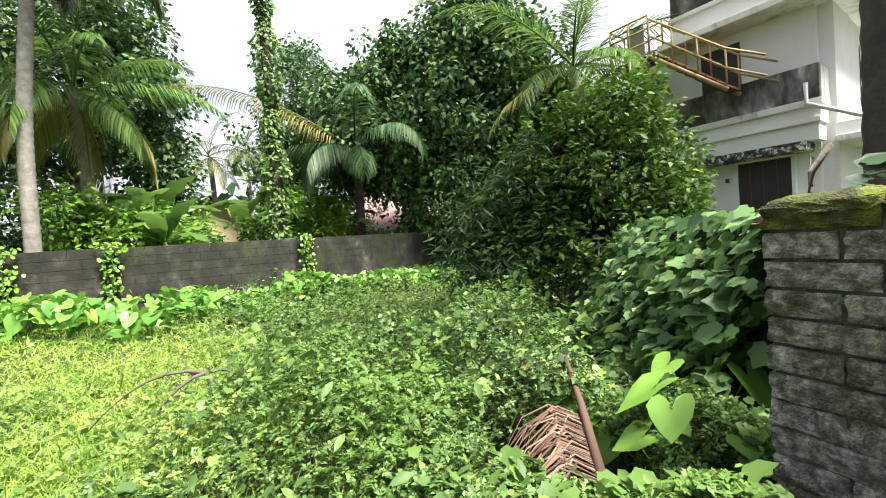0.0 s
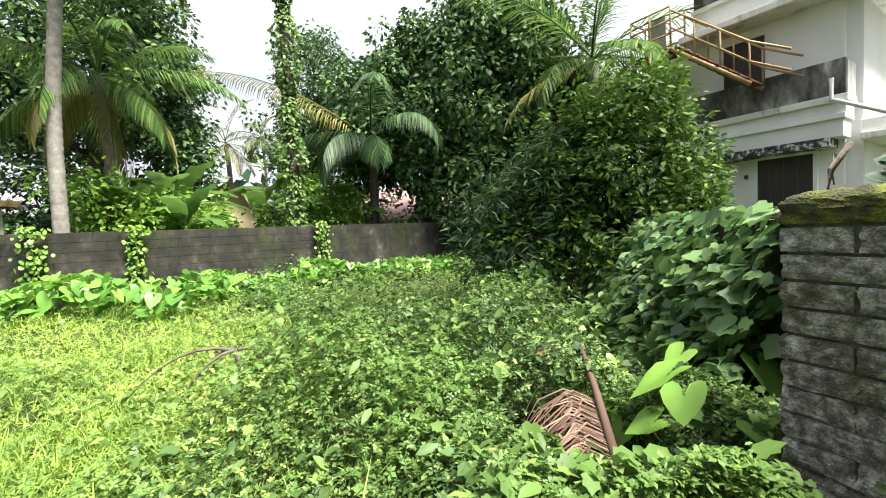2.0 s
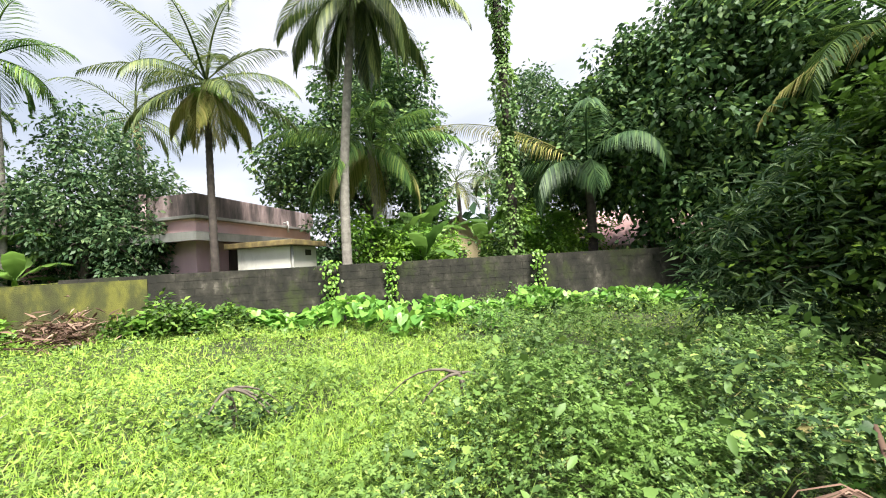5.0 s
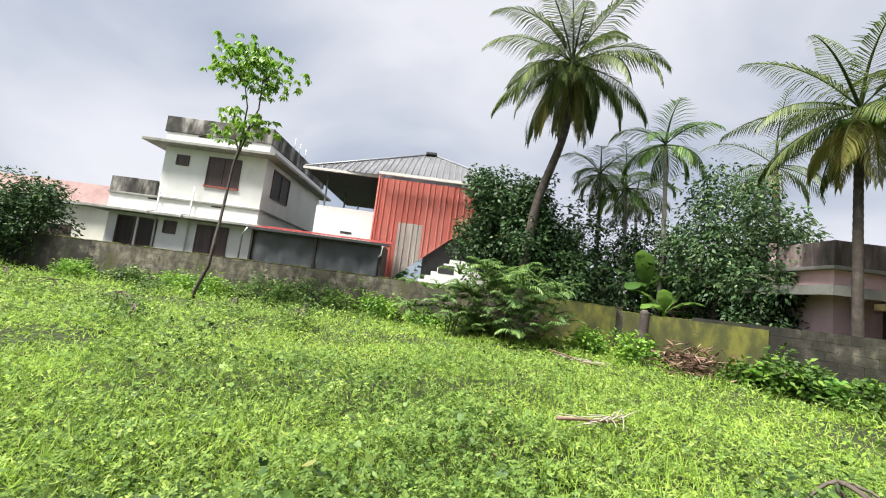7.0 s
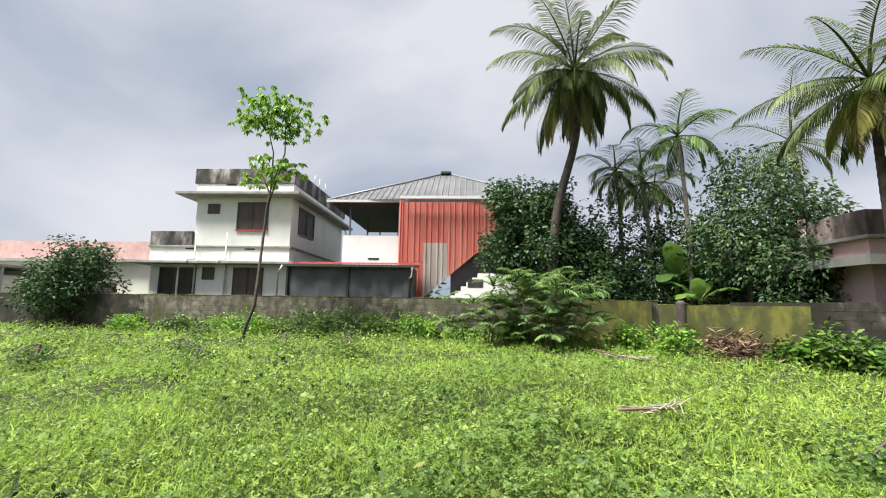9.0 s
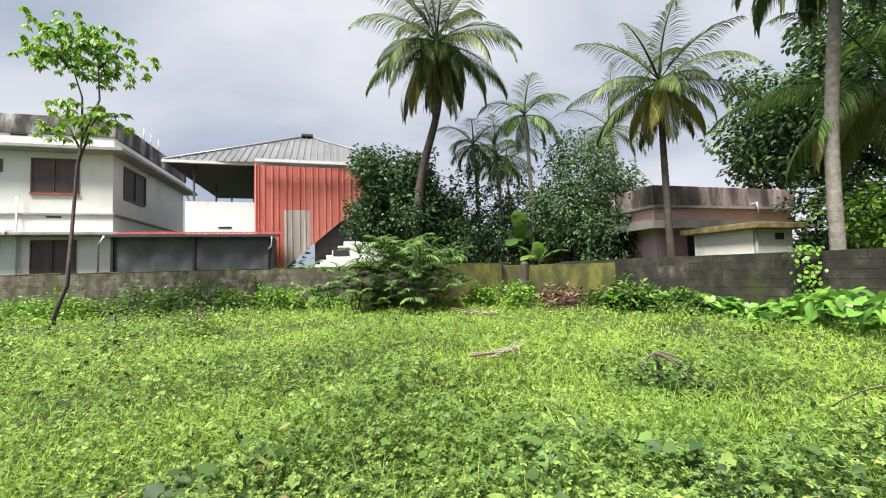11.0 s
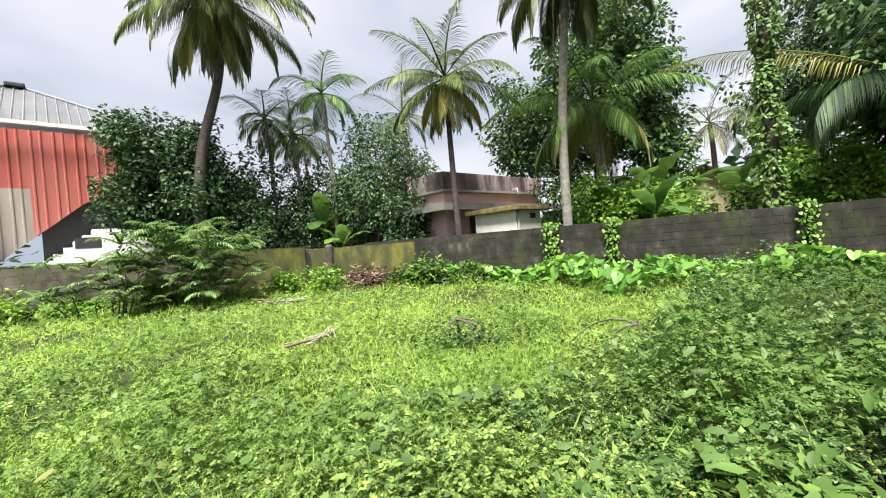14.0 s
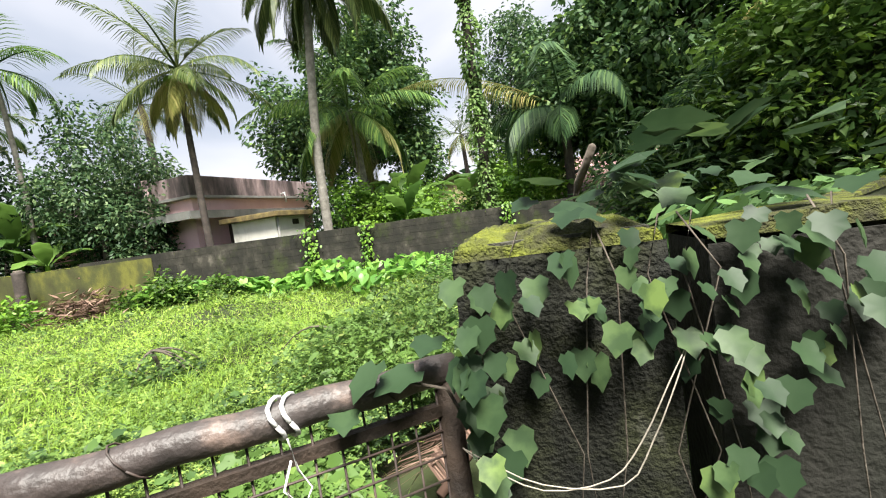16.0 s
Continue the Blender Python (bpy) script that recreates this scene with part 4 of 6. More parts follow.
    # rain pipe on the balcony corner and a bracket lamp
    part("rain_pipe", tube_mesh("rain_pipe", [(X1 - 0.2, -0.2, 4.35), (X1 - 0.2, -0.2, 3.9), (X1 + 0.5, -0.2, 3.5), (X1 + 0.9, 0.2, 3.3)], 0.045, M["pvc"], 8), M["pvc"], h)
    part("bracket", tube_mesh("bracket", [(3.25, 0.5, 2.75), (3.25, 0.25, 2.8), (3.25, 0.2, 2.3), (3.25, 0.3, 2.1)], 0.02, M["wire"], 6), M["wire"], h)
    part("wall_lamp", boxed(1.45, 1.52, 0.48, 0.56, 2.45, 2.55), M["dark_wood_shade"], h)
    # back block further north
    part("back_wall", boxed(-1.6, -0.6, 1.5, 7.0, 0, 5.2), M["white_worn"], h)
    part("back_roof", boxed(-2.1, -0.5, 1.0, 7.4, 5.2, 5.4), M["grey_slab"], h)

    # metal stair with landing hung on the facade
    st = thing("metal_stair", "rusty yellow-painted steel outside stair with landing and railings", "stair", h.matrix_world.copy())
    def bar(name, pts, r=0.03, mat="yellow_steel", parent=None):
        return part(name, tube_mesh(name, pts, r, M[mat], 6), M[mat], parent or st)
    y0, y1 = -0.95, -0.2
    lx0, lx1, lz = -0.75, 0.35, 6.0
    part("landing", boxed(lx0, lx1, y0, y1, lz - 0.06, lz), M["rust"], st, "rusty landing plate")
    n = 8
    x1, z1 = 2.1, 4.5
    for y in (y0, y1):
        bar("stringer", [(lx1, y, lz - 0.05), (x1, y, z1)], 0.06)
        for t in (0.0, 0.33, 0.66, 1.0):
            p = Vector((lx1, y, lz)).lerp(Vector((x1, y, z1)), t)
            bar("baluster", [p, p + Vector((0, 0, 0.95))], 0.022)
        for q in (0.5, 0.95):
            bar("handrail", [(lx1, y, lz + q), (x1, y, z1 + q), (x1 + 0.75, y, z1 + q - 0.45)], 0.028)
        for q in (0.35, 0.7, 1.05):
            bar("handrail", [(lx0, y, lz + q), (lx1, y, lz + q)], 0.025)
        for x in (lx0, (lx0 + lx1) / 2, lx1):
            bar("baluster", [(x, y, lz), (x, y, lz + 1.08)], 0.025)
        for x in (lx0 + 0.05, lx0 + 0.55):
            bar("support", [(x, y, 2.8 if y == y0 else 4.0), (x, y, lz)], 0.035)
        bar("brace", [(lx0 + 0.05, y, 5.0), (lx1, y, lz)], 0.03)
    for k in range(n):
        t = (k + 0.5) / n
        x, z = lx1 + (x1 - lx1) * t, lz + (z1 - lz) * t
        part("tread", boxed(x - 0.13, x + 0.13, y0, y1, z - 0.02, z + 0.02), M["rust"], st)
    for q in (0.35, 0.7, 1.05):
        bar("handrail", [(lx0, y0, lz + q), (lx0, y1, lz + q)], 0.025)
    part("screen", boxed(lx0 + 0.1, lx0 + 0.6, y1 - 0.03, y1, lz + 0.1, lz + 1.2), M["grey_slab"], st, "weathered board leaning on the landing")
    # things by the house wall
    b = thing("plastic_drum", "dark maroon plastic drum by the wall", "drum", Matrix.Translation((6.95, 10.35, 0)))
    part("body", tube_mesh("body", [(0, 0, 0), (0, 0, 0.1), (0, 0, 0.8), (0, 0, 1.5), (0, 0, 1.62)], [0.16, 0.19, 0.2, 0.19, 0.15], M["plastic_dark"], 14), M["plastic_dark"], b)
    part("lid", tube_mesh("lid", [(0, 0, 1.62), (0, 0, 1.68)], [0.17, 0.16], M["plastic_dark"], 14), M["plastic_dark"], b)
    s = thing("blue_sheet", "blue plastic sheet hung by the corner of the house", "tarpaulin", Matrix.Translation((5.55, 12.0, 0)) @ Matrix.Rotation(ang, 4, "Z"))
    bm = bmesh.new()
    g = [[bm.verts.new((0.5 * i / 6 - 0.1, 0.05 * math.sin(i * 1.9 + k), 0.9 + 1.1 * k / 6 - 0.03 * i)) for k in range(7)] for i in range(7)]
    for i in range(6):
        for k in range(6):
            bm.faces.new((g[i][k], g[i + 1][k], g[i + 1][k + 1], g[i][k + 1]))
    bmesh.ops.solidify(bm, geom=bm.faces[:], thickness=0.01)
    part("sheet", bm, M["tarp_blue"], s, smooth=True)
    part("cord", tube_mesh("cord", [(0.0, 0.0, 0.0), (0.0, 0.0, 2.0)], 0.012, M["wire"], 5), M["wire"], s)


scaffold_house()


def gable_house(name, label, m, w, d, hw, hr, wall, roof, over=0.5):
    """Small house: gable end facing -y."""
    h = thing(name, label, "house", m)
    bm = bmesh.new()
    a = [bm.verts.new(c) for c in ((-w / 2, 0, 0), (w / 2, 0, 0), (w / 2, 0, hw), (0, 0, hr - 0.1), (-w / 2, 0, hw))]
    b = [bm.verts.new(c) for c in ((-w / 2, d, 0), (w / 2, d, 0), (w / 2, d, hw), (0, d, hr - 0.1), (-w / 2, d, hw))]
    bm.faces.new(a)
    bm.faces.new(b[::-1])
    for i in range(5):
        j = (i + 1) % 5
        bm.faces.new((a[j], a[i], b[i], b[j]))
    bmesh.ops.recalc_face_normals(bm, faces=bm.faces)
    part("wall", bm, M[wall], h)
    k = (hr - hw) / (w / 2)
    for s in (-1, 1):
        bm = bmesh.new()
        q = [bm.verts.new(c) for c in ((0, -over, hr), (s * (w / 2 + over), -over, hw - k * over), (s * (w / 2 + over), d + over, hw - k * over), (0, d + over, hr))]
        bm.faces.new(q)
        bmesh.ops.solidify(bm, geom=bm.faces[:], thickness=0.1)
        bmesh.ops.recalc_face_normals(bm, faces=bm.faces)
        part("roof", bm, M[roof], h)
    # solid near-black box in place of a shaded doorway
    dr = part("door", boxed(-0.55, 0.35, -0.03, 0.02, 0.3, 2.3), M["dark_wood_shade"], h, "doorway with its shaded inside painted dark")
    part("door_frame", boxed(-0.63, -0.55, -0.06, 0.0, 0.3, 2.38), M["window_wood"], dr)
    return h


gable_house("yellow_house", "small ochre house with a low gabled tiled roof", frame_at(-10.6, 18.3, radians(28)), 4.2, 5.0, 2.6, 4.0, "yellow_wall", "tile_roof")


def pink_roof_house():
    h = thing("pink_roof_house", "house with a pale pink tiled roof behind the trees", "house", frame_at(-2.9, 17.5, radians(8)))
    part("wall", boxed(-3.5, 3.5, 0.5, 6, 0, 2.2), M["cream"], h)
    bm = bmesh.new()
    v = [bm.verts.new(c) for c in ((-4, 0, 2.0), (4, 0, 2.0), (4, 7, 2.0), (-4, 7, 2.0), (-2, 3.5, 3.7), (2, 3.5, 3.7))]
    for f in ((0, 1, 5, 4), (1, 2, 5), (2, 3, 4, 5), (3, 0, 4)):
        bm.faces.new([v[i] for i in f])
    bmesh.ops.solidify(bm, geom=bm.faces[:], thickness=0.08)
    part("roof", bm, M["pink_tile"], h)


pink_roof_house()


def far_places():
    """Houses and sheds beyond the south-west end of the wall."""
    R = north_frame
    h = thing("flat_roofed_house", "low peach and white flat-roofed house", "house", R(-14.6, -31.5))
    part("wall", boxed(-2.2, 9, 0, 8, 0, 3.75), M["cream"], h)
    part("parapet", boxed(-2.3, 9.2, -0.3, 8, 3.9, 4.95), M["pink_tile"], h, "pale peach roof parapet")
    part("ledge", boxed(-2.4, 9.3, -0.5, 8, 3.72, 3.88), M["grey_slab"], h)
    window(h, 4.0, 5.6, 1.3, 2.5, 0.0)
    window(h, -1.0, 0.6, 1.3, 2.5, 0.0)
    t = thing("tarpaulin_shed", "open shed with a blue tarpaulin side and a sheet roof", "shed", R(-11.4, -31.5))
    part("sheet", boxed(-2.5, 0.6, 0, 0.04, 0.6, 3.0), M["tarp_blue"], t, "deep blue tarpaulin")
    part("roof", boxed(-3.2, 3.2, -0.6, 3.0, 3.15, 3.28), M["grey_slab"], t)
    for x in (-2.7, 0.7, 3.0):
        part("post", boxed(x, x + 0.1, -0.1, 0, 0.3, 3.15), M["steel"], t)
    part("tank", boxed(1.0, 2.4, 0.5, 1.6, 0.2, 2.8, 0.1), M["white"], t, "white water tank")
    h = thing("grey_house", "distant grey two-storey house with a dark hipped roof", "house", frame_at(-10.3, -54, radians(169)))
    part("wall", boxed(-3.6, 3.6, 0, 8, 0, 8.3), M["grey_slab"], h)
    part("balcony", boxed(-4.0, 4.0, -1.2, 0, 4.6, 5.8), M["black_mould"], h)
    bm = bmesh.new()
    v = [bm.verts.new(c) for c in ((-4.4, -1, 8.3), (4.4, -1, 8.3), (4.4, 9, 8.3), (-4.4, 9, 8.3), (-1.2, 4, 9.6), (1.2, 4, 9.6))]
    for f in ((0, 1, 5, 4), (1, 2, 5), (2, 3, 4, 5), (3, 0, 4), (0, 3, 2, 1)):
        bm.faces.new([v[i] for i in f])
    part("roof", bm, M["roof_sheet"], h)
    for x in (-3.0, -0.6, 1.6):
        window(h, x, x + 1.3, 6.2, 7.6, 0.0, sill=False)
    h = thing("white_cottage", "distant white house with blue-framed windows and a flat roof", "house", frame_at(-8.5, -39.5, radians(168)))
    part("wall", boxed(-3.0, 3.0, 0, 6, 0, 3.4), M["white"], h)
    part("roof", boxed(-3.4, 3.4, -0.4, 6.4, 3.4, 4.1), M["white_worn"], h)
    for x in (-2.3, 0.9):
        window(h, x, x + 1.3, 1.4, 2.7, 0.0, "tarp_blue", 2, False)


far_places()


# ---- trees ----
def curve_pts(p0, p1, bend, n=12):
    p0, p1, bend = Vector(p0), Vector(p1), Vector(bend)
    return [p0.lerp(p1, t) + bend * (4 * t * (1 - t)) for t in (i / n for i in range(n + 1))]


def spine_pts(pts, n=4):
    """Smooth curve through the given points."""
    p = [Vector(q) for q in pts]
    p = [p[0] * 2 - p[1]] + p + [p[-1] * 2 - p[-2]]
    out = []
    for i in range(1, len(p) - 2):
        for k in range(n):
            t = k / n
            out.append(0.5 * (p[i] * 2 + (p[i + 1] - p[i - 1]) * t + (p[i - 1] * 2 - p[i] * 5 + p[i + 1] * 4 - p[i + 2]) * t * t + (p[i] * 3 - p[i - 1] - p[i + 1] * 3 + p[i + 2]) * t ** 3))
    return out + [p[-2]]


def palm_trunk(pts, r0, r1, mat):
    """Ringed, tapering palm trunk with a swollen foot."""
    n = len(pts)
    dense, rad = [], []
    for i in range(n - 1):
        for k in range(6):
            t = (i + k / 6) / (n - 1)
            dense.append(pts[i].lerp(pts[i + 1], k / 6))
            rad.append((r0 + (r1 - r0) * t) * (1 + 0.5 * math.exp(-t * 22)) * (1.05 if k % 2 else 0.97))
    dense.append(pts[-1])
    rad.append(r1)
    return tube_mesh("trunk", dense, rad, M[mat], 10, True)


def frond_arrays(base, az, el, length, droop, leaflets, leaf_len, hang, r, narrow=1.0):
    """One pinnate frond: midrib that rises at el and droops, leaflets on both sides. Returns verts, faces (triangles)."""
    n = 14
    pts, p, e = [], np.array(base, float), el
    step = length / n
    ca, sa = math.cos(az), math.sin(az)
    for i in range(n + 1):
        pts.append(p.copy())
        p = p + step * np.array([math.cos(e) * ca, math.cos(e) * sa, math.sin(e)])
        e = max(-1.5, e - droop / n * (0.35 + 1.5 * i / n))
    pts = np.array(pts)
    side = np.array([-sa, ca, 0.0])
    vs, fs = [], []
    # midrib
    for i in range(n + 1):
        w = 0.035 * (1 - i / n) + 0.008
        vs += [pts[i] + side * w, pts[i] - side * w, pts[i] - np.array([0, 0, w])]
    for i in range(n):
        a, b = 3 * i, 3 * (i + 1)
        for j, k in ((0, 1), (1, 2), (2, 0)):
            fs += [(a + j, a + k, b + k), (a + j, b + k, b + j)]
    for q in range(leaflets):
        t = 0.12 + 0.87 * (q + 0.5) / leaflets
        i = min(int(t * n), n - 1)
        o = pts[i] + (pts[i + 1] - pts[i]) * (t * n - i)
        fwd = (pts[i + 1] - pts[i]) / (np.linalg.norm(pts[i + 1] - pts[i]) + 1e-9)
        L = leaf_len * (0.55 + 0.45 * math.sin(math.pi * min(1, t * 1.15))) * (1.15 - 0.55 * t ** 3)
        for s in (-1, 1):
            d = side * s * (0.85 - 0.25 * t) + fwd * (0.45 + 0.5 * t) + np.array([0, 0, -hang * 0.35 + r.uniform(-0.12, 0.14)])
            d = d / np.linalg.norm(d)
            d2 = d + np.array([0, 0, -hang * (0.9 + r.uniform(-0.2, 0.3))])
            d2 = d2 / np.linalg.norm(d2)
            wv = np.cross(d, np.array([0, 0, 1.0]))
            wv = wv / (np.linalg.norm(wv) + 1e-9) * 0.017 * narrow * (leaf_len / 0.7)
            m = o + d * L * 0.5
            tip = m + d2 * L * 0.55
            k = len(vs)
            vs += [o + wv * 0.5, o - wv * 0.5, m + wv, m - wv, tip]
            fs += [(k, k + 1, k + 3), (k, k + 3, k + 2), (k + 2, k + 3, k + 4)]
    return np.array(vs), np.array(fs)


def palm(name, label, foot, top, bend, r0, r1, fronds, length, leaf_len, bark="palm_bark", leaf="frond", dry=2, hang=0.9, leaflets=46, seed=1, low=-0.9, nuts=True, droop=1.3, hanging=(), spine=None, high=1.35):
    r = random.Random(seed)
    h = thing(name, label, "palm tree", Matrix.Translation(foot))
    rel = Vector(top) - Vector(foot)
    pts = spine_pts([(0, 0, -0.1)] + [Vector(q) - Vector(foot) for q in spine] + [rel]) if spine else curve_pts((0, 0, -0.1), rel, bend)
    part("trunk", palm_trunk(pts, r0, r1, bark), M[bark], h, "ringed grey trunk" if bark == "palm_bark" else "dark ringed trunk")
    for i in range(fronds):
        t = i / max(1, fronds - 1)
        el = high - (high - low) * t ** 0.65 + r.uniform(-0.12, 0.12)
        az = i * 2.399 + r.uniform(-0.25, 0.25)
        old = i >= fronds - dry
        v, f = frond_arrays((rel.x, rel.y, rel.z + 0.1 * (1 - t)), az, el, length * (0.72 + 0.28 * math.sin(math.pi * min(1, 0.25 + t))) * r.uniform(0.9, 1.08), droop * r.uniform(0.75, 1.25), leaflets, leaf_len, hang * (0.5 + 0.7 * t), r)
        part("frond", mesh_np("frond", v, f, M["frond_dry" if old else leaf]), None, h, "yellowed dying frond" if old else "")
    for az, el, L, dr in hanging:
        v, f = frond_arrays((rel.x, rel.y, rel.z), az, el, L, dr, 64, leaf_len * 0.9, 1.5, r)
        part("frond", mesh_np("frond", v, f, M["frond_dry"]), None, h, "pale yellow-green frond hanging out sideways")
    if nuts:
        for k in range(6):
            a = k * 1.05
            bm = bmesh.new()
            bmesh.ops.create_icosphere(bm, subdivisions=2, radius=0.13, matrix=Matrix.Translation(rel + Vector((0.26 * math.cos(a), 0.26 * math.sin(a), -0.28 - 0.08 * (k % 2)))) @ Matrix.Diagonal((1, 1, 1.25, 1)))
            part("coconut", bm, M["mid_leaf"], h, smooth=True)
    return h


def crown_points(centres, per, spread, r):
    """Leaf places in clumps round the centres."""
    c = np.asarray(centres)
    n = len(c) * per
    d = r.normal(size=(n, 3))
    d /= np.linalg.norm(d, axis=1)[:, None] + 1e-9
    rad = spread * r.uniform(0.25, 1.0, n) ** 0.6
    return np.repeat(c, per, 0) + d * rad[:, None], d


def crown(name, mat, blobs, clumps, per, spread, size, template, seed, droop=0.3, width=None, flat=0.8):
    """Crown: clumps on and inside several ellipsoids (centre, radii), each a burst of separate leaves."""
    r = np.random.default_rng(seed)
    cs = []
    vol = np.array([b[1][0] * b[1][1] + b[1][1] * b[1][2] for b in blobs])
    for (c, rad), k in zip(blobs, (clumps * vol / vol.sum()).astype(int) + 1):
        d = r.normal(size=(k, 3))
        d /= np.linalg.norm(d, axis=1)[:, None]
        rr = r.uniform(0.2, 1.0, k) ** 0.5 * (1 + 0.14 * np.sin(5 * d[:, 0] + 6 * d[:, 2] + seed) + 0.15 * np.sin(9 * d[:, 1] - 7 * d[:, 2] + 2.3 * seed) + 0.10 * np.sin(13 * d[:, 0] + 11 * d[:, 1] + seed))
        rr = np.where(r.uniform(0, 1, k) < 0.12, rr * r.uniform(1.05, 1.45, k), rr)
        cs.append(np.asarray(c) + d * rr[:, None] * np.asarray(rad))
    cs = np.concatenate(cs)
    pos, d = crown_points(cs, per, spread, r)
    n = len(pos)
    yaw = np.arctan2(d[:, 1], d[:, 0]) + r.normal(0, 0.6, n)
    pitch = np.arcsin(np.clip(d[:, 2], -1, 1)) * 0.5 - droop + r.normal(0, 0.35, n)
    return leaf_mesh(name, M[mat], [scatter(template, pos, yaw, pitch, r.normal(0, flat, n), r.uniform(0.7, 1.25, n) * size, width)]), cs


def tree(name, label, foot, blobs, mat, clumps, per, spread, size, template, seed, trunk_r=0.16, bark="bark", droop=0.3, limbs=9, category="tree", tall=None, flat=0.8):
    """Tree: tapered trunk, limbs that reach into the clumps, and a crown of separate leaves. Blobs are given from the foot."""
    h = thing(name, label, category, Matrix.Translation(foot))
    me, cs = crown("crown", mat, blobs, clumps, per, spread, size, template, seed, droop, None, flat)
    r = random.Random(seed)
    zs = sorted(c[2] for c, _ in blobs)
    top = Vector(blobs[0][0])
    tall = tall or top.z
    fork = Vector((top.x * 0.35, top.y * 0.35, max(0.5, (top.z - blobs[0][1][2]) * 0.9)))
    part("trunk", tube_mesh("trunk", curve_pts((0, 0, -0.1), fork, (r.uniform(-0.08, 0.08), r.uniform(-0.08, 0.08), 0), 6), [trunk_r * (1.25 - 0.5 * i / 6) for i in range(7)], M[bark], 9), M[bark], h)
    picks = [cs[i] for i in np.random.default_rng(seed).choice(len(cs), min(limbs, len(cs)), replace=False)]
    for p_ in picks:
        pts = curve_pts(fork, Vector(p_), (0, 0, 0.18 * (Vector(p_) - fork).length), 6)
        part("limb", tube_mesh("limb", pts, [trunk_r * (0.55 - 0.45 * i / 6) for i in range(7)], M[bark], 6), M[bark], h)
    part("crown", me, None, h)
    return h


# coconut palms and areca palms behind the wall
palm("coconut_palm", "tall coconut palm with a curving trunk and full crown", (-15.45, -1.2, 0.3), (-15.5, -0.2, 10.6), (0, 0, 0), 0.19, 0.12, 34, 4.0, 0.92, "palm_bark_dark", "frond_dark", 6, 1.5, 52, 4, -1.0, True, 1.35, (), ((-15.45, -1.15, 3.06), (-15.45, -1.06, 4.37), (-15.46, -0.9, 5.46), (-15.48, -0.59, 6.57), (-15.49, -0.31, 7.58), (-15.49, -0.16, 8.6)))
palm("coconut_palm", "young coconut palm with a slender dark trunk", (-11.35, 6.36, 0.2), (-11.4, 6.28, 6.8), (0.05, -0.05, 0.1), 0.11, 0.075, 24, 2.7, 0.68, "palm_bark_dark", "frond_dark", 6, 1.4, 44, 9, -0.9, True, 1.1)
palm("coconut_palm", "tall coconut palm with a pale ringed trunk beside the wall", (-9.0, 8.75, 0.2), (-8.55, 9.12, 9.9), (0, 0, 0), 0.15, 0.105, 22, 3.9, 1.0, "palm_bark", "frond_dark", 0, 1.7, 54, 12, -1.15, True, 1.45, (), ((-9.0, 8.75, 1.86), (-8.97, 8.76, 4.0), (-8.86, 8.84, 6.0), (-8.7, 8.98, 8.2)))
palm("coconut_palm", "short coconut palm with long arching fronds", (-10.3, 11.5, 0.2), (-10.1, 11.3, 6.0), (0.1, 0.1, 0), 0.18, 0.14, 20, 4.2, 0.9, "palm_bark", "frond", 5, 1.3, 52, 15, -0.75, False, 1.4)
# this palm stands in shade, put into its fronds by the dark_leaf colour
palm("coconut_palm", "short coconut palm with drooping fronds coloured dark for shade and one pale hanging frond", (-3.5, 14.5, 0.1), (-3.4, 14.4, 4.7), (0.05, 0.0, 0), 0.17, 0.14, 13, 3.9, 1.0, "palm_bark_dark", "dark_leaf", 0, 1.5, 56, 21, -0.1, False, 1.7, ((3.45, 0.62, 6.2, 0.85),), None, 0.95)
palm("coconut_palm", "coconut palm rising behind the leafy trees", (3.9, 13.4, 0.1), (3.7, 13.1, 6.4), (0.1, 0.0, 0), 0.2, 0.15, 18, 4.6, 0.95, "palm_bark", "frond", 1, 0.7, 48, 27, -0.3, False)
palm("coconut_palm", "coconut palm with a thick brown trunk behind the pillar", (3.32, 4.05, 0.0), (3.5, 4.0, 9.8), (0.02, 0.02, 0), 0.16, 0.165, 16, 3.6, 0.85, "palm_bark_brown", "frond", 4, 0.9, 44, 33, -0.8)
for i, (x, y, z, s) in enumerate(((-15.9, 3.3, 7.6, 1.0), (-18.6, 1.4, 7.3, 0.9), (-17.4, 2.3, 6.4, 1.1), (-21, 3.2, 7.0, 0.9), (-13.5, 19.5, 6.4, 0.9), (-10.5, 21.5, 6.6, 0.9))):
    palm("areca_palm", "slender areca palm with a small feathery crown", (x, y, 0.2), (x + 0.15, y - 0.1, z), (0.1, 0.1, 0), 0.085, 0.06, 13, 2.1 * s, 0.75, "palm_bark", "frond_dark" if i % 2 else "frond", 0, 0.9, 26, 40 + i, -0.55, False, 1.7)
for i, (x, y, z) in enumerate(((-9.5, 24.0, 7.2), (-14.5, 25, 7.2), (-22, 9, 9.0), (-1, -60, 13), (4, -75, 15), (-30, -22, 8.5), (14, 8.5, 7.0), (12, 16, 9.0))):
    palm("coconut_palm", "distant coconut palm above the roofs", (x, y, 0.2), (x + 0.4, y - 0.2, z), (0.2, 0.1, 0), 0.18, 0.13, 14, 3.4, 0.8, "palm_bark_dark", "frond_dark", 2, 0.8, 26, 60 + i, -0.7, False)

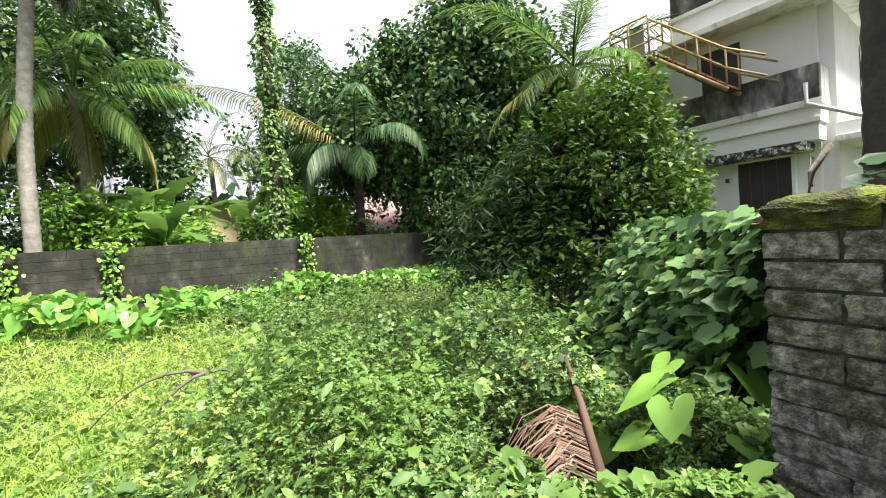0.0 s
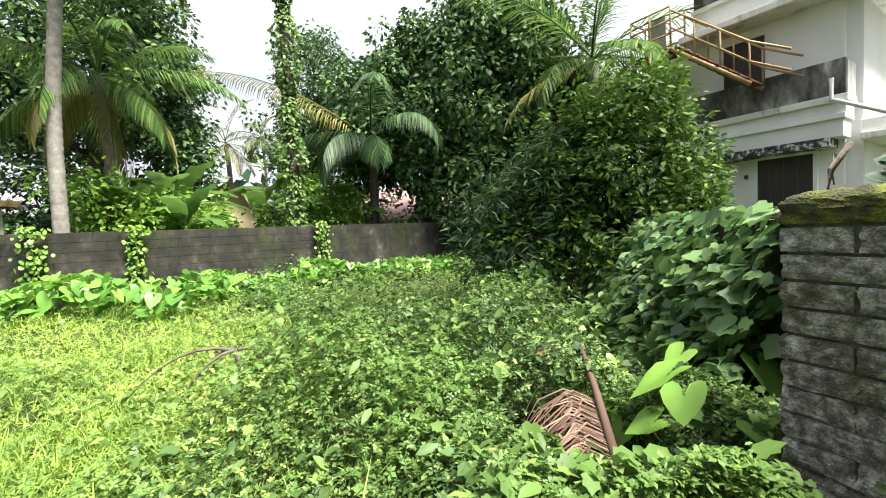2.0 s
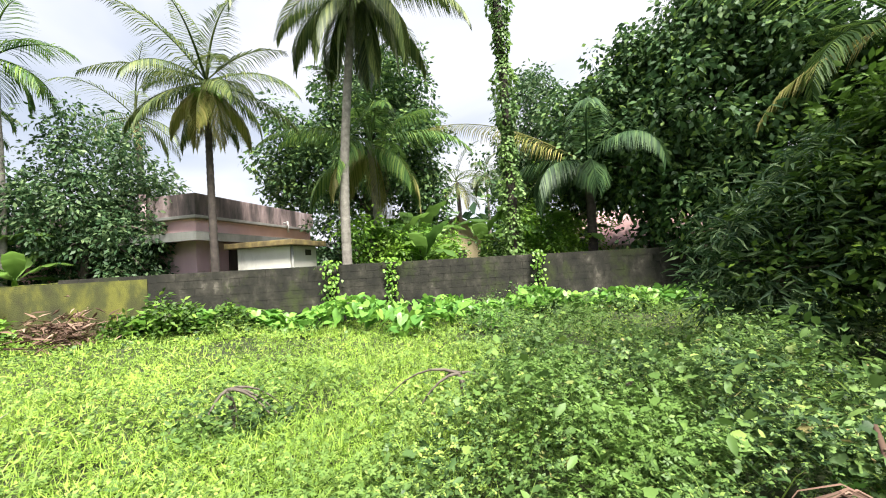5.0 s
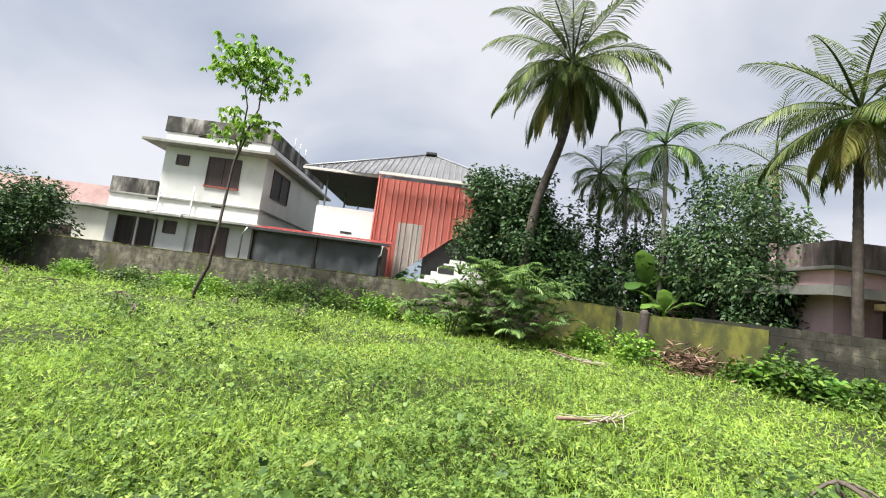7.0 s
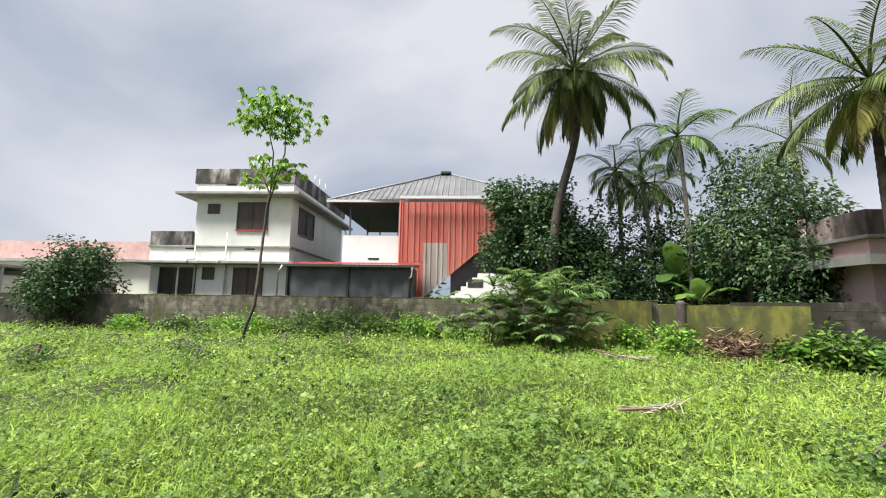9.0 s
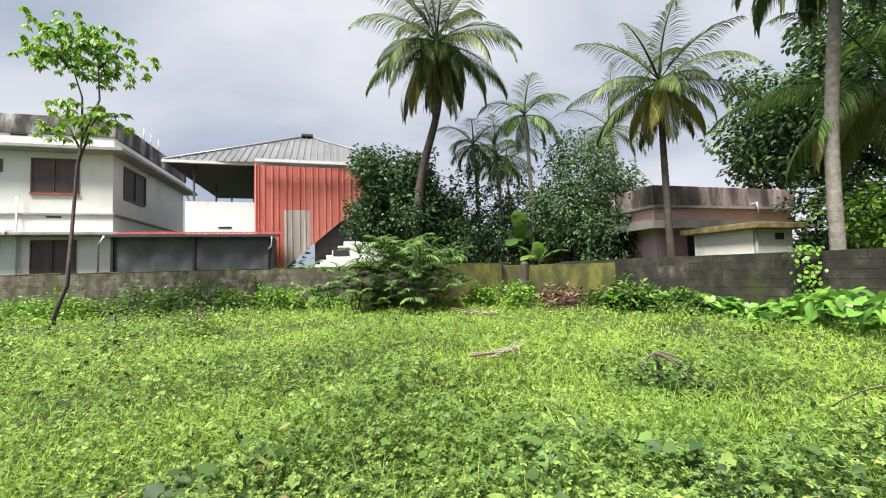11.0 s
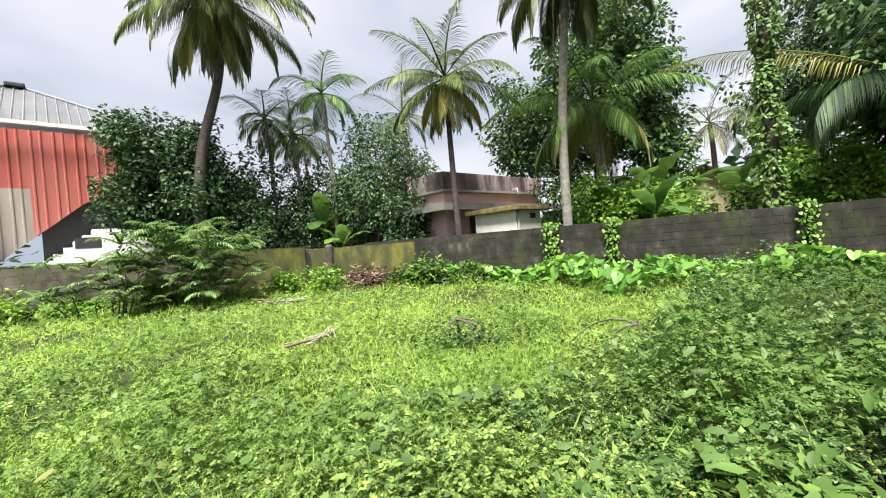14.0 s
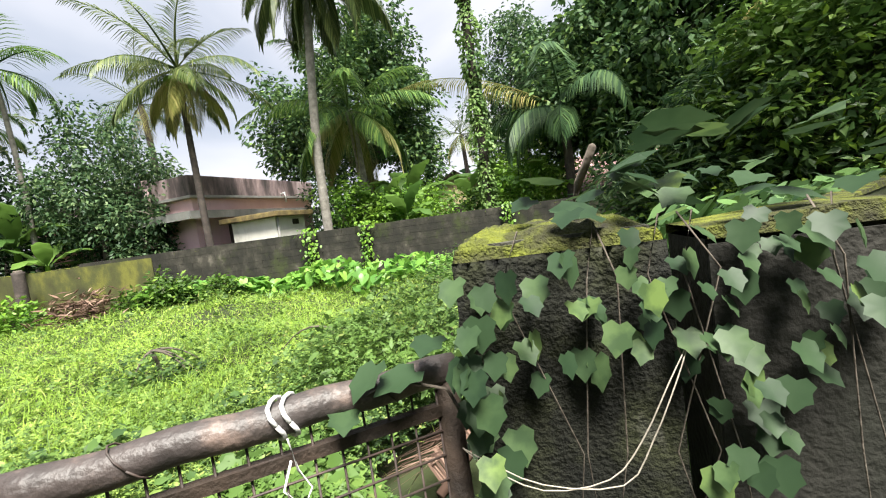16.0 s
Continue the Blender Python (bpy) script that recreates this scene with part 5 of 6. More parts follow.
# broad-leaved trees
tree("mango_tree", "dense dark mango tree rising behind the wall", (-2.2, 15.6, 0),
     [((2.6, -0.1, 5.9), (2.7, 2.5, 2.6)), ((3.0, -0.1, 8.8), (1.8, 1.8, 1.5)), ((0.5, -0.3, 5.0), (1.5, 1.5, 1.5)), ((5.1, -0.2, 6.2), (1.8, 1.8, 1.8)), ((2.6, -0.7, 3.0), (2.8, 1.4, 1.4)), ((4.6, -0.1, 8.3), (1.3, 1.3, 1.1)), ((1.5, -0.2, 7.7), (1.2, 1.2, 1.0)), ((3.4, 0.0, 10.2), (0.9, 0.9, 0.7)), ((6.0, -0.4, 3.6), (1.4, 1.3, 1.4)), ((-0.3, 0.0, 6.6), (1.5, 1.4, 1.7)), ((-1.2, 0.1, 4.6), (1.2, 1.2, 1.5)), ((0.6, 0, 8.4), (0.9, 0.9, 0.8)), ((-1.6, -0.2, 6.0), (1.2, 1.2, 2.0))],
     "mango_leaf", 1450, 50, 0.52, 0.235, TUFT, 3, 0.24, droop=0.55, limbs=16)
tree("leafy_tree", "bushy small tree with glossy bright green leaves", (1.98, 7.5, 0),
     [((0.2, 0, 2.3), (1.15, 1.1, 1.0)), ((0.35, 0, 3.35), (0.75, 0.75, 0.6)), ((0.85, 0.1, 3.75), (0.42, 0.45, 0.5)), ((-0.9, 0.1, 1.9), (0.85, 0.8, 0.9)), ((1.25, 0.1, 2.5), (0.62, 0.7, 0.85)), ((-0.35, 0, 3.15), (0.55, 0.55, 0.45)), ((-0.7, 0.1, 2.7), (0.5, 0.5, 0.4)), ((-0.2, -0.4, 1.3), (1.35, 0.8, 0.65)), ((1.3, 0.0, 1.4), (0.7, 0.6, 0.6))],
     "bush_leaf", 520, 40, 0.27, 0.135, LEAF4, 5, 0.09, droop=0.15, limbs=16)
tree("narrow_leaved_shrub", "tall shrub with whorls of long narrow leaves", (0.35, 7.2, 0),
     [((0, 0, 2.0), (0.7, 0.6, 0.7)), ((0.7, 0.2, 1.7), (0.7, 0.6, 0.6)), ((-0.6, 0.1, 1.4), (0.6, 0.5, 0.55)), ((0.35, 0.0, 2.6), (0.45, 0.4, 0.4)), ((0.2, -0.2, 0.9), (1.1, 0.6, 0.5))],
     "pale_leaf", 190, 24, 0.22, 0.22, SLIM, 6, 0.05, droop=0.2, limbs=8, category="shrub")
tree("dark_tree", "dense dark tree beside the red shed", (-16.6, -1.9, 0.3),
     [((0, 0.2, 3.4), (1.5, 1.6, 1.8)), ((-0.5, 1.5, 3.5), (1.4, 1.2, 1.5)), ((0.2, -1.0, 5.1), (1.0, 0.9, 1.1)), ((-0.1, 0.6, 5.4), (0.9, 0.8, 0.7)), ((0.1, 2.2, 2.0), (1.2, 1.0, 1.2)), ((0.1, -1.2, 3.4), (1.0, 0.8, 0.9))],
     "dark_leaf", 480, 78, 0.44, 0.16, TUFT, 8, 0.2, droop=0.4, limbs=10)
tree("pale_tree", "airy tree with drooping pale green leaves", (-15.6, 4.9, 0.3),
     [((0.3, 0.2, 4.6), (1.4, 1.5, 2.0)), ((0.4, 1.3, 3.6), (1.4, 1.4, 1.4)), ((0.2, -0.7, 3.2), (1.2, 1.2, 1.3)), ((1.5, 0.6, 2.2), (0.9, 0.9, 0.9))],
     "pale_leaf", 330, 44, 0.40, 0.155, LEAF4, 9, 0.12, droop=0.5, limbs=12)
tree("pale_tree", "airy grey-green tree beside the vine-covered trunk", (-6.5, 17.2, 0.2),
     [((0, 0, 7.2), (1.3, 1.3, 2.2)), ((0.9, 0.2, 6.0), (1.3, 1.3, 1.6)), ((-0.3, 0, 4.6), (1.5, 1.4, 1.5)), ((0.6, 0, 8.6), (0.9, 0.9, 0.9))],
     "pale_leaf", 300, 34, 0.42, 0.2, LEAF4, 16, 0.12, droop=0.5, limbs=10)
tree("big_tree", "large dark spreading tree behind the palms", (-13.6, 15.2, 0.2),
     [((0, 0, 7.4), (3.4, 3.4, 2.8)), ((1.6, 1.3, 7.4), (1.7, 1.8, 2.0)), ((-2.2, -1.4, 6.2), (2.6, 2.4, 2.4)), ((1.2, 0, 10.0), (2.0, 2.0, 1.4)), ((2.0, 1.6, 4.9), (1.5, 1.7, 1.8))],
     "mango_leaf", 640, 56, 0.55, 0.24, TUFT, 10, 0.3, droop=0.4, limbs=14)
tree("round_tree", "rounded bushy tree by the far end of the wall", (-11.8, -21.6, 0.3),
     [((0, 0, 2.2), (1.5, 1.6, 1.5)), ((0.5, -0.6, 1.6), (1.3, 1.4, 1.2)), ((0, 0.3, 3.1), (1.0, 1.1, 0.8))],
     "dark_leaf", 300, 30, 0.36, 0.17, LEAF4, 13, 0.12, limbs=9)
tree("far_tree", "dark spreading tree beyond the sheds", (-11.9, -36.6, 0.3),
     [((0, 0, 4.6), (2.2, 2.0, 1.9)), ((1.3, 0.6, 3.6), (1.7, 1.7, 1.6)), ((-1.4, -0.6, 3.6), (1.6, 1.6, 1.5))],
     "dark_leaf", 420, 22, 0.45, 0.27, LEAF4, 14, 0.25, limbs=9)

# mid-ground green behind the north wall, and distant woods that close the view
for i, (x, y, s, mat, hgt) in enumerate(((-9.9, 10.6, 1.1, "mid_leaf", 2.3), (-8.6, 11.9, 0.9, "mid_leaf", 1.9), (-6.1, 13.2, 0.8, "bush_leaf", 1.6), (-5.9, 15.0, 1.0, "mid_leaf", 2.2), (-4.8, 14.2, 1.1, "mid_leaf", 2.2),
                                       (-12.3, 12.0, 1.5, "dark_leaf", 2.6), (-14.9, 5.9, 1.2, "dark_leaf", 1.9), (-18.2, 3.4, 1.9, "dark_leaf", 3.2), (-18.6, 1.2, 2.2, "dark_leaf", 3.7), (-5.6, 16.5, 1.6, "mid_leaf", 3.2), (-11.6, 16.2, 1.3, "mid_leaf", 2.6))):
    tree("thicket", "leafy undergrowth rising behind the boundary wall", (x, y, 0.2), [((0, 0, hgt), (s, s, s * 0.95)), ((0.5 * s, 0.4 * s, hgt * 0.7), (s, s, s))], mat, int(120 * s), 24, 0.32, 0.17, LEAF4, 100 + i, 0.07, limbs=5, category="shrub")


def far_woods():
    r = np.random.default_rng(77)
    sets = []
    for k in range(150):
        a = r.uniform(0, 2 * np.pi)
        d = r.uniform(34, 75)
        x, y = -4 + d * np.cos(a), 1 + d * np.sin(a)
        if -70 > np.degrees(np.arctan2(y, x)) > -150 and d < 60:
            d = r.uniform(62, 90)
            x, y = -4 + d * np.cos(a), 1 + d * np.sin(a)
        n = 150
        hgt = r.uniform(3.5, 8) * (0.75 if -60 > np.degrees(np.arctan2(y, x)) > -160 else 1)
        p = r.normal(size=(n, 3))
        p /= np.linalg.norm(p, axis=1)[:, None]
        p = np.array([x, y, hgt * 0.55]) + p * np.array([hgt * 0.6, hgt * 0.6, hgt * 0.55]) * r.uniform(0.6, 1.1, n)[:, None]
        sets.append(scatter(LEAF4, p, r.uniform(0, 6.28, n), r.normal(0, 0.5, n), r.normal(0, 0.8, n), r.uniform(0.9, 2.0, n)))
    ob = new("far_woods", leaf_mesh("far_woods", M["dark_leaf"], sets))
    tagged(ob, "distant belt of tropical trees round the houses", "trees", kind="stuff")


far_woods()


def ivy_column():
    h = thing("vine_covered_trunk", "bare palm trunk wrapped in a thick column of climbing vine", "palm tree", Matrix.Translation((-5.3, 12.2, 0.1)))
    pts = curve_pts((0, 0, 0), (-0.1, 0.05, 10.5), (0.05, 0, 0))
    part("trunk", palm_trunk(pts, 0.16, 0.13, "palm_bark_dark"), M["palm_bark_dark"], h)
    r = np.random.default_rng(5)
    n = 4200
    z = r.uniform(0.2, 10.6, n)
    a = r.uniform(0, 6.28, n)
    rad = 0.13 + (0.13 + 0.08 * np.sin(z * 2.1) + 0.06 * np.sin(z * 5.3 + 1)) * r.uniform(0.3, 1.2, n) + 0.25 * np.clip(2.5 - z, 0, 2) * 0.5
    p = np.stack([rad * np.cos(a), rad * np.sin(a), z], -1)
    part("vine_leaves", leaf_mesh("vine_leaves", M["feather_leaf"], [scatter(ROUND, p, a + r.normal(0, 0.5, n), -0.9 + r.normal(0, 0.4, n), r.normal(0, 0.5, n), r.uniform(0.08, 0.15, n))]), None, h)


ivy_column()


def banana(foot, seed, s=1.0, n=7):
    r = random.Random(seed)
    h = thing("banana_plant", "banana plant with broad torn bright green leaves", "banana plant", Matrix.Translation(foot))
    part("stem", tube_mesh("stem", [(0, 0, 0), (0.03, 0, 0.9 * s), (0.05, 0.02, 1.7 * s)], [0.11 * s, 0.09 * s, 0.06 * s], M["mid_leaf"], 9), M["mid_leaf"], h)
    for i in range(n):
        az, el = i * 2.399 + r.uniform(-0.3, 0.3), 1.25 - 1.0 * i / n + r.uniform(-0.1, 0.1)
        L, w = 1.7 * s * r.uniform(0.8, 1.1), 0.24 * s
        vs, fs, p, e = [], [], np.array([0.05, 0.02, 1.65 * s]), el
        side = np.array([-math.sin(az), math.cos(az), 0])
        k = 12
        for q in range(k + 1):
            t = q / k
            ww = w * math.sin(math.pi * min(1, max(0.02, (t - 0.12) / 0.9))) ** 0.6 if t > 0.12 else 0.02
            sag = np.array([0, 0, 0.10 * s * (1 if q % 3 else 0.2)])
            vs += [p + side * ww - sag * (ww / w), p.copy(), p - side * ww - sag * (ww / w)]
            p = p + L / k * np.array([math.cos(e) * math.cos(az), math.cos(e) * math.sin(az), math.sin(e)])
            e -= 1.7 / k * (0.4 + t)
        for q in range(k):
            a, b = 3 * q, 3 * q + 3
            fs += [(a, a + 1, b + 1), (a, b + 1, b), (a + 1, a + 2, b + 2), (a + 1, b + 2, b + 1)]
        part("leaf", mesh_np("leaf", np.array(vs), np.array(fs), M["banana"], True), None, h)
    return h


for i, (x, y, s, z) in enumerate(((-16.4, 3.0, 1.3, 0.3), (-15.2, 3.4, 0.9, 0.3), (-9.3, 11.4, 1.2, 0.2), (-8.0, 11.2, 1.0, 0.2), (-6.6, 15.4, 1.4, 0.3), (-7.4, 14.2, 1.2, 0.3), (-9.9, 13.6, 1.4, 0.2), (-4.3, 15.0, 1.2, 0.2))):
    banana((x, y, z), 200 + i, s)


def sapling():
    """Thin young tree in the plot with tiers of hand-shaped leaves."""
    h = thing("young_tree", "slender young tree with a forked top and hand-shaped leaves", "tree", Matrix.Translation((-10.1, -10.2, 0.15)))
    part("trunk", tube_mesh("trunk", [(0, 0, 0), (0.0, 0.05, 0.5), (-0.15, 0.25, 1.3), (-0.1, 0.35, 2.1), (-0.35, 0.15, 2.6), (-0.42, 0.2, 4.5), (-0.5, 0.25, 5.3)], [0.08, 0.06, 0.048, 0.048, 0.044, 0.036, 0.03], M["palm_bark_dark"], 8), M["palm_bark_dark"], h)
    limbs = (((-0.5, 0.25, 5.3), (-0.75, 0.0, 6.6), (-0.55, -0.25, 7.8)), ((-0.5, 0.25, 5.3), (-0.3, 0.9, 6.3), (-0.35, 0.8, 7.4)), ((-0.45, 0.2, 4.6), (-0.1, 0.9, 5.6), (-0.2, 1.1, 6.0)), ((-0.5, 0.22, 5.0), (-0.7, -0.3, 5.7), (-0.8, -0.55, 6.0)),
             ((-0.55, -0.25, 7.4), (-0.5, -0.6, 7.9), (-0.4, -0.8, 8.1)), ((-0.35, 0.8, 7.2), (-0.4, 1.2, 7.6), (-0.3, 1.5, 7.8)))
    r = np.random.default_rng(8)
    tips = []
    for a, b, c in limbs:
        part("limb", tube_mesh("limb", [a, b, c], [0.032, 0.024, 0.014], M["palm_bark_dark"], 6), M["palm_bark_dark"], h)
    for c, k, sp in (((-0.55, -0.25, 8.0), 34, 0.7), ((-0.35, 0.6, 7.7), 30, 0.75), ((-0.3, 1.3, 7.6), 9, 0.45), ((-0.45, -0.8, 7.9), 9, 0.4), ((-0.3, 0.9, 5.8), 10, 0.45), ((-0.8, -0.5, 5.8), 9, 0.4), ((-0.4, 0.3, 6.1), 8, 0.4)):
        tips.append(np.asarray(c) + np.clip(r.normal(size=(int(k * 2.4), 3)), -1.7, 1.7) * np.array([sp, sp, sp * 0.62]) * 0.88)
    tips = np.concatenate(tips)
    sets = []
    for j in range(7):
        n = len(tips)
        sets.append(scatter(LEAF4, tips, np.full(n, j * 0.9) + r.normal(0, 0.25, n), r.normal(-0.75, 0.25, n), r.normal(0, 0.3, n), r.uniform(0.17, 0.27, n)))
    part("crown", leaf_mesh("crown", M["mid_leaf"], sets), None, h)


sapling()


# ---- growth in the plot ----
def inside(x, y):
    """Whether a place lies in the plot."""
    x, y = np.asarray(x), np.asarray(y)
    def left_of(a, b):
        return (b[0] - a[0]) * (y - a[1]) - (b[1] - a[1]) * (x - a[0])
    ok = left_of(W1A, W1C) < -6.0
    ok &= left_of(W1C, W2B) < -4.0
    ok &= (left_of((0.95, 2.2), (3.3, 9.6)) > 0.8) | (y > 9.5) | (y < 2.0)
    ok &= (x < np.where(y > 0.5, 0.585 - (1.85 - y) * 0.593, -0.22 + 0.26 * (0.5 - y))) | (y > 2.05)
    ok &= (y > 1.95) | (x < 0.5)
    return ok


def lot_points(n, r0, r1, r, a0=15, a1=300, power=1.0):
    """Places in the plot, thinning out with distance from the gate."""
    d = r0 * (r1 / r0) ** (r.uniform(0, 1, n) ** power)
    a = np.radians(r.uniform(a0, a1, n))
    x, y = 0.0 + d * np.cos(a), 0.6 + d * np.sin(a)
    k = inside(x, y)
    k &= ((x + 0.12) / 0.42) ** 2 + ((y - 2.42) / 0.5) ** 2 > 1
    k &= np.hypot(x + 0.98, y + 2.95) > 0.42
    return x[k], y[k], d[k]


def creep(x, y):
    """Share of creepers and herbs against grass, by place."""
    right = np.clip((x + 3.4 + 0.55 * (y - 3)) / 2.5, 0, 1) * np.clip((y - 0.3) / 1.2, 0, 1)
    south = np.exp(-(((x + 0.5) / 1.3) ** 2 + ((y + 2.6) / 1.1) ** 2))
    west = 0.5 * np.clip((1.2 - y) / 3.0, 0, 1) * np.clip(1.5 * (value_noise(x, y, 0.5, 8.0) - 0.2), 0, 1)
    near = 0.42 * np.clip((4.6 - np.hypot(x + 0.2, y - 0.3)) / 2.2, 0, 1)
    return np.clip(np.maximum(np.maximum(right, south), np.maximum(near, west)) + 1.05 * (value_noise(x, y, 0.75, 2.0) - 0.45) + 0.25 * (value_noise(x, y, 2.2, 5.0) - 0.5), 0, 1)


def bed(x, y):
    """Height of the growth above the ground: heaps of weeds of several sizes."""
    low = 1 - 0.6 * np.exp(-((x + 0.1) ** 2 + (y - 2.1) ** 2) / 0.5)
    c = creep(x, y)
    heap = 0.75 * np.clip(value_noise(x, y, 0.95, 3.0) - 0.42, 0, 1) + 0.50 * np.clip(value_noise(x, y, 2.0, 7.0) - 0.45, 0, 1) + 0.22 * value_noise(x, y, 4.6, 11.0)
    return low * (0.09 + 0.13 * c + heap * (0.38 + 0.75 * c))


def sprig(n, seed):
    """Plantlet: n pointed leaves round a stem tip, in two tiers."""
    r = np.random.default_rng(seed)
    a = np.arange(n) * 2.399
    z = np.where(np.arange(n) % 2, 0.0, 0.25)
    v, f = scatter(TUFT, np.stack([0 * a, 0 * a, z], -1), a, r.uniform(-0.25, 0.55, n), r.normal(0, 0.3, n), r.uniform(0.6, 1.0, n))
    return v, f


def growth():
    r = np.random.default_rng(21)
    # grass blades
    x, y, d = lot_points(640000, 0.9, 36, r)
    keep = r.uniform(0, 1, len(x)) > 0.12 + 0.85 * creep(x, y)
    x, y, d = x[keep], y[keep], d[keep]
    n = len(x)
    size = r.uniform(0.07, 0.20, n) * (0.75 + 0.02 * np.minimum(d, 20)) * np.clip(0.5 + 0.09 * d, 0.6, 1)
    wide = 0.75 + 0.09 * np.minimum(d, 22)
    p = np.stack([x, y, ground_z(x, y) + bed(x, y) * r.uniform(0.2, 0.85, n)], -1)
    sets = []
    for form, q in ((BLADE, d < 4.5), (SPIKE, d >= 4.5)):
        m_ = int(q.sum())
        sets.append(scatter(form, p[q], r.uniform(0, 6.28, m_), r.uniform(0.15, 1.25, m_), r.normal(0, 0.5, m_), size[q], wide[q]))
    ob = new("grass", leaf_mesh("grass", M["grass"], sets))
    tagged(ob, "bright yellow-green rough grass", "grass", kind="stuff")
    # short turf that covers the soil further out
    x, y, d = lot_points(190000, 3.0, 36, r)
    keep = r.uniform(0, 1, len(x)) > 0.9 * creep(x, y)
    x, y, d = x[keep], y[keep], d[keep]
    n = len(x)
    p = np.stack([x, y, ground_z(x, y) + bed(x, y) * r.uniform(0.1, 0.6, n)], -1)
    ob = new("turf", leaf_mesh("turf", M["grass"], [scatter(TUFT, p, r.uniform(0, 6.28, n), r.normal(0.2, 0.4, n), r.normal(0, 0.4, n), r.uniform(0.03, 0.075, n) * (0.6 + 0.08 * np.minimum(d, 20)))]))
    tagged(ob, "short soft turf between the grass blades", "grass", kind="stuff")
    # low herbs: plantlets near the gate, single leaves further off
    forms = [sprig(5, 1), sprig(6, 2), sprig(7, 3)]
    x, y, d = lot_points(290000, 0.9, 36, r)
    keep = r.uniform(0, 1, len(x)) < 0.30 + 0.75 * creep(x, y)
    x, y, d = x[keep], y[keep], d[keep]
    n = len(x)
    p = np.stack([x, y, ground_z(x, y) + bed(x, y) * (0.35 + 0.75 * r.uniform(0, 1, n) ** 0.6)], -1)
    size = r.uniform(0.022, 0.062, n) * (0.75 + 0.085 * np.minimum(d, 24))
    # shade near the gate goes into the colour: same plantlets, darker creeper material
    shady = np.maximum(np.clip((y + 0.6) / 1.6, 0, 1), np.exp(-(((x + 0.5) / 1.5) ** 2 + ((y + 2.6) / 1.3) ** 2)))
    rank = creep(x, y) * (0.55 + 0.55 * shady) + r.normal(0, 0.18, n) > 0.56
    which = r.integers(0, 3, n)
    for name, mat, k, label in (("herbs", "herb", ~rank, "low small-leaved weeds covering the plot"), ("rank_weeds", "creeper", rank, "dense dark green weeds near the gate, with shade in their colour")):
        sets = []
        for form, q, grow in [(forms[i], k & (d < 7) & (which == i), 0.85) for i in range(3)] + [(forms[0], k & (d >= 7) & (d < 11), 0.8), (TUFT, k & (d >= 11), 1.2)]:
            m_ = int(q.sum())
            sets.append(scatter(form, p[q], r.uniform(0, 6.28, m_), r.normal(0.05, 0.4, m_), r.normal(0, 0.4, m_), size[q] * grow))
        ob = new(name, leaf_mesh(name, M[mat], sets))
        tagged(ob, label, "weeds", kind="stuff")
    # creeper leaves near the gate and the east wall
    x, y, d = lot_points(60000, 1.0, 12, r, 30, 280)
    keep = r.uniform(0, 1, len(x)) < (0.02 + 0.9 * creep(x, y) ** 1.5) * (0.25 + 1.1 * value_noise(x, y, 1.6, 9))
    x, y, d = x[keep], y[keep], d[keep]
    n = len(x)
    edge = np.clip((x * 0.96 - (y - 2.2) * 0.28 + 0.6) / 1.2, 0, 1) * np.clip((y - 3.1) / 1.0, 0, 1)
    p = np.stack([x, y, ground_z(x, y) + bed(x, y) * r.uniform(0.75, 1.2, n) + edge * r.uniform(0, 0.75, n)], -1)
    size = (0.025 + 0.075 * r.uniform(0, 1, n) ** 2.0) * (1 + 0.8 * edge)
    lobed = r.uniform(0, 1, n) < 0.45
    ob = new("creepers", leaf_mesh("creepers", M["creeper"], [scatter(t_, p[q_], r.uniform(0, 6.28, int(q_.sum())), r.normal(-0.25, 0.45, int(q_.sum())), r.normal(0, 0.45, int(q_.sum())), size[q_] * k_) for t_, q_, k_ in ((LOBED, lobed, 1.0), (LEAF, ~lobed, 1.2))]))
    tagged(ob, "tangle of lobed creeper leaves over the ground", "creepers", kind="stuff")
    # long arching blades among the creepers
    x, y, d = lot_points(2200, 1.0, 8, r, 40, 280)
    n = len(x)
    q = np.stack([x, y, ground_z(x, y) + 0.6 * bed(x, y)], -1)
    tall = new("tall_grass", leaf_mesh("tall_grass", M["herb"], [scatter(BLADE, q, r.uniform(0, 6.28, n), r.uniform(0.5, 1.3, n), r.normal(0, 0.4, n), r.uniform(0.18, 0.36, n), r.uniform(0.4, 0.9, n))]))
    tagged(tall, "scattered tall arching grass blades", "grass", kind="stuff")


growth()


def mound(name, label, foot, blobs, mat, clumps, per, spread, size, template, seed, category="shrub", droop=0.1, limbs=5):
    return tree(name, label, foot, blobs, mat, clumps, per, spread, size, template, seed, 0.03, "bark", droop, limbs, category)


# shrubs along the west wall
_w = [(-13.9, -6.2, 1.0, "mid_leaf"), (-14.0, -4.3, 0.7, "mid_leaf"), (-13.2, -8.2, 1.1, "creeper"), (-13.1, -10.0, 1.0, "creeper"), (-12.6, -12.3, 0.9, "mid_leaf"), (-12.4, -13.6, 0.8, "mid_leaf"), (-12.1, -15.6, 0.7, "creeper"),
      (-11.7, -18.0, 0.8, "mid_leaf"), (-14.1, -2.6, 0.7, "mid_leaf")]
for i, (x, y, s, mat) in enumerate(_w):
    mound("shrub", "low leafy shrub against the boundary wall", (x, y, float(ground_z(x, y))), [((0, 0, 0.45 * s), (0.95 * s, 1.1 * s, 0.5 * s)), ((0.1, 0.6 * s, 0.35 * s), (0.7 * s, 0.8 * s, 0.4 * s))], mat, int(130 * s), 16, 0.2, 0.13, LEAF4, 300 + i)
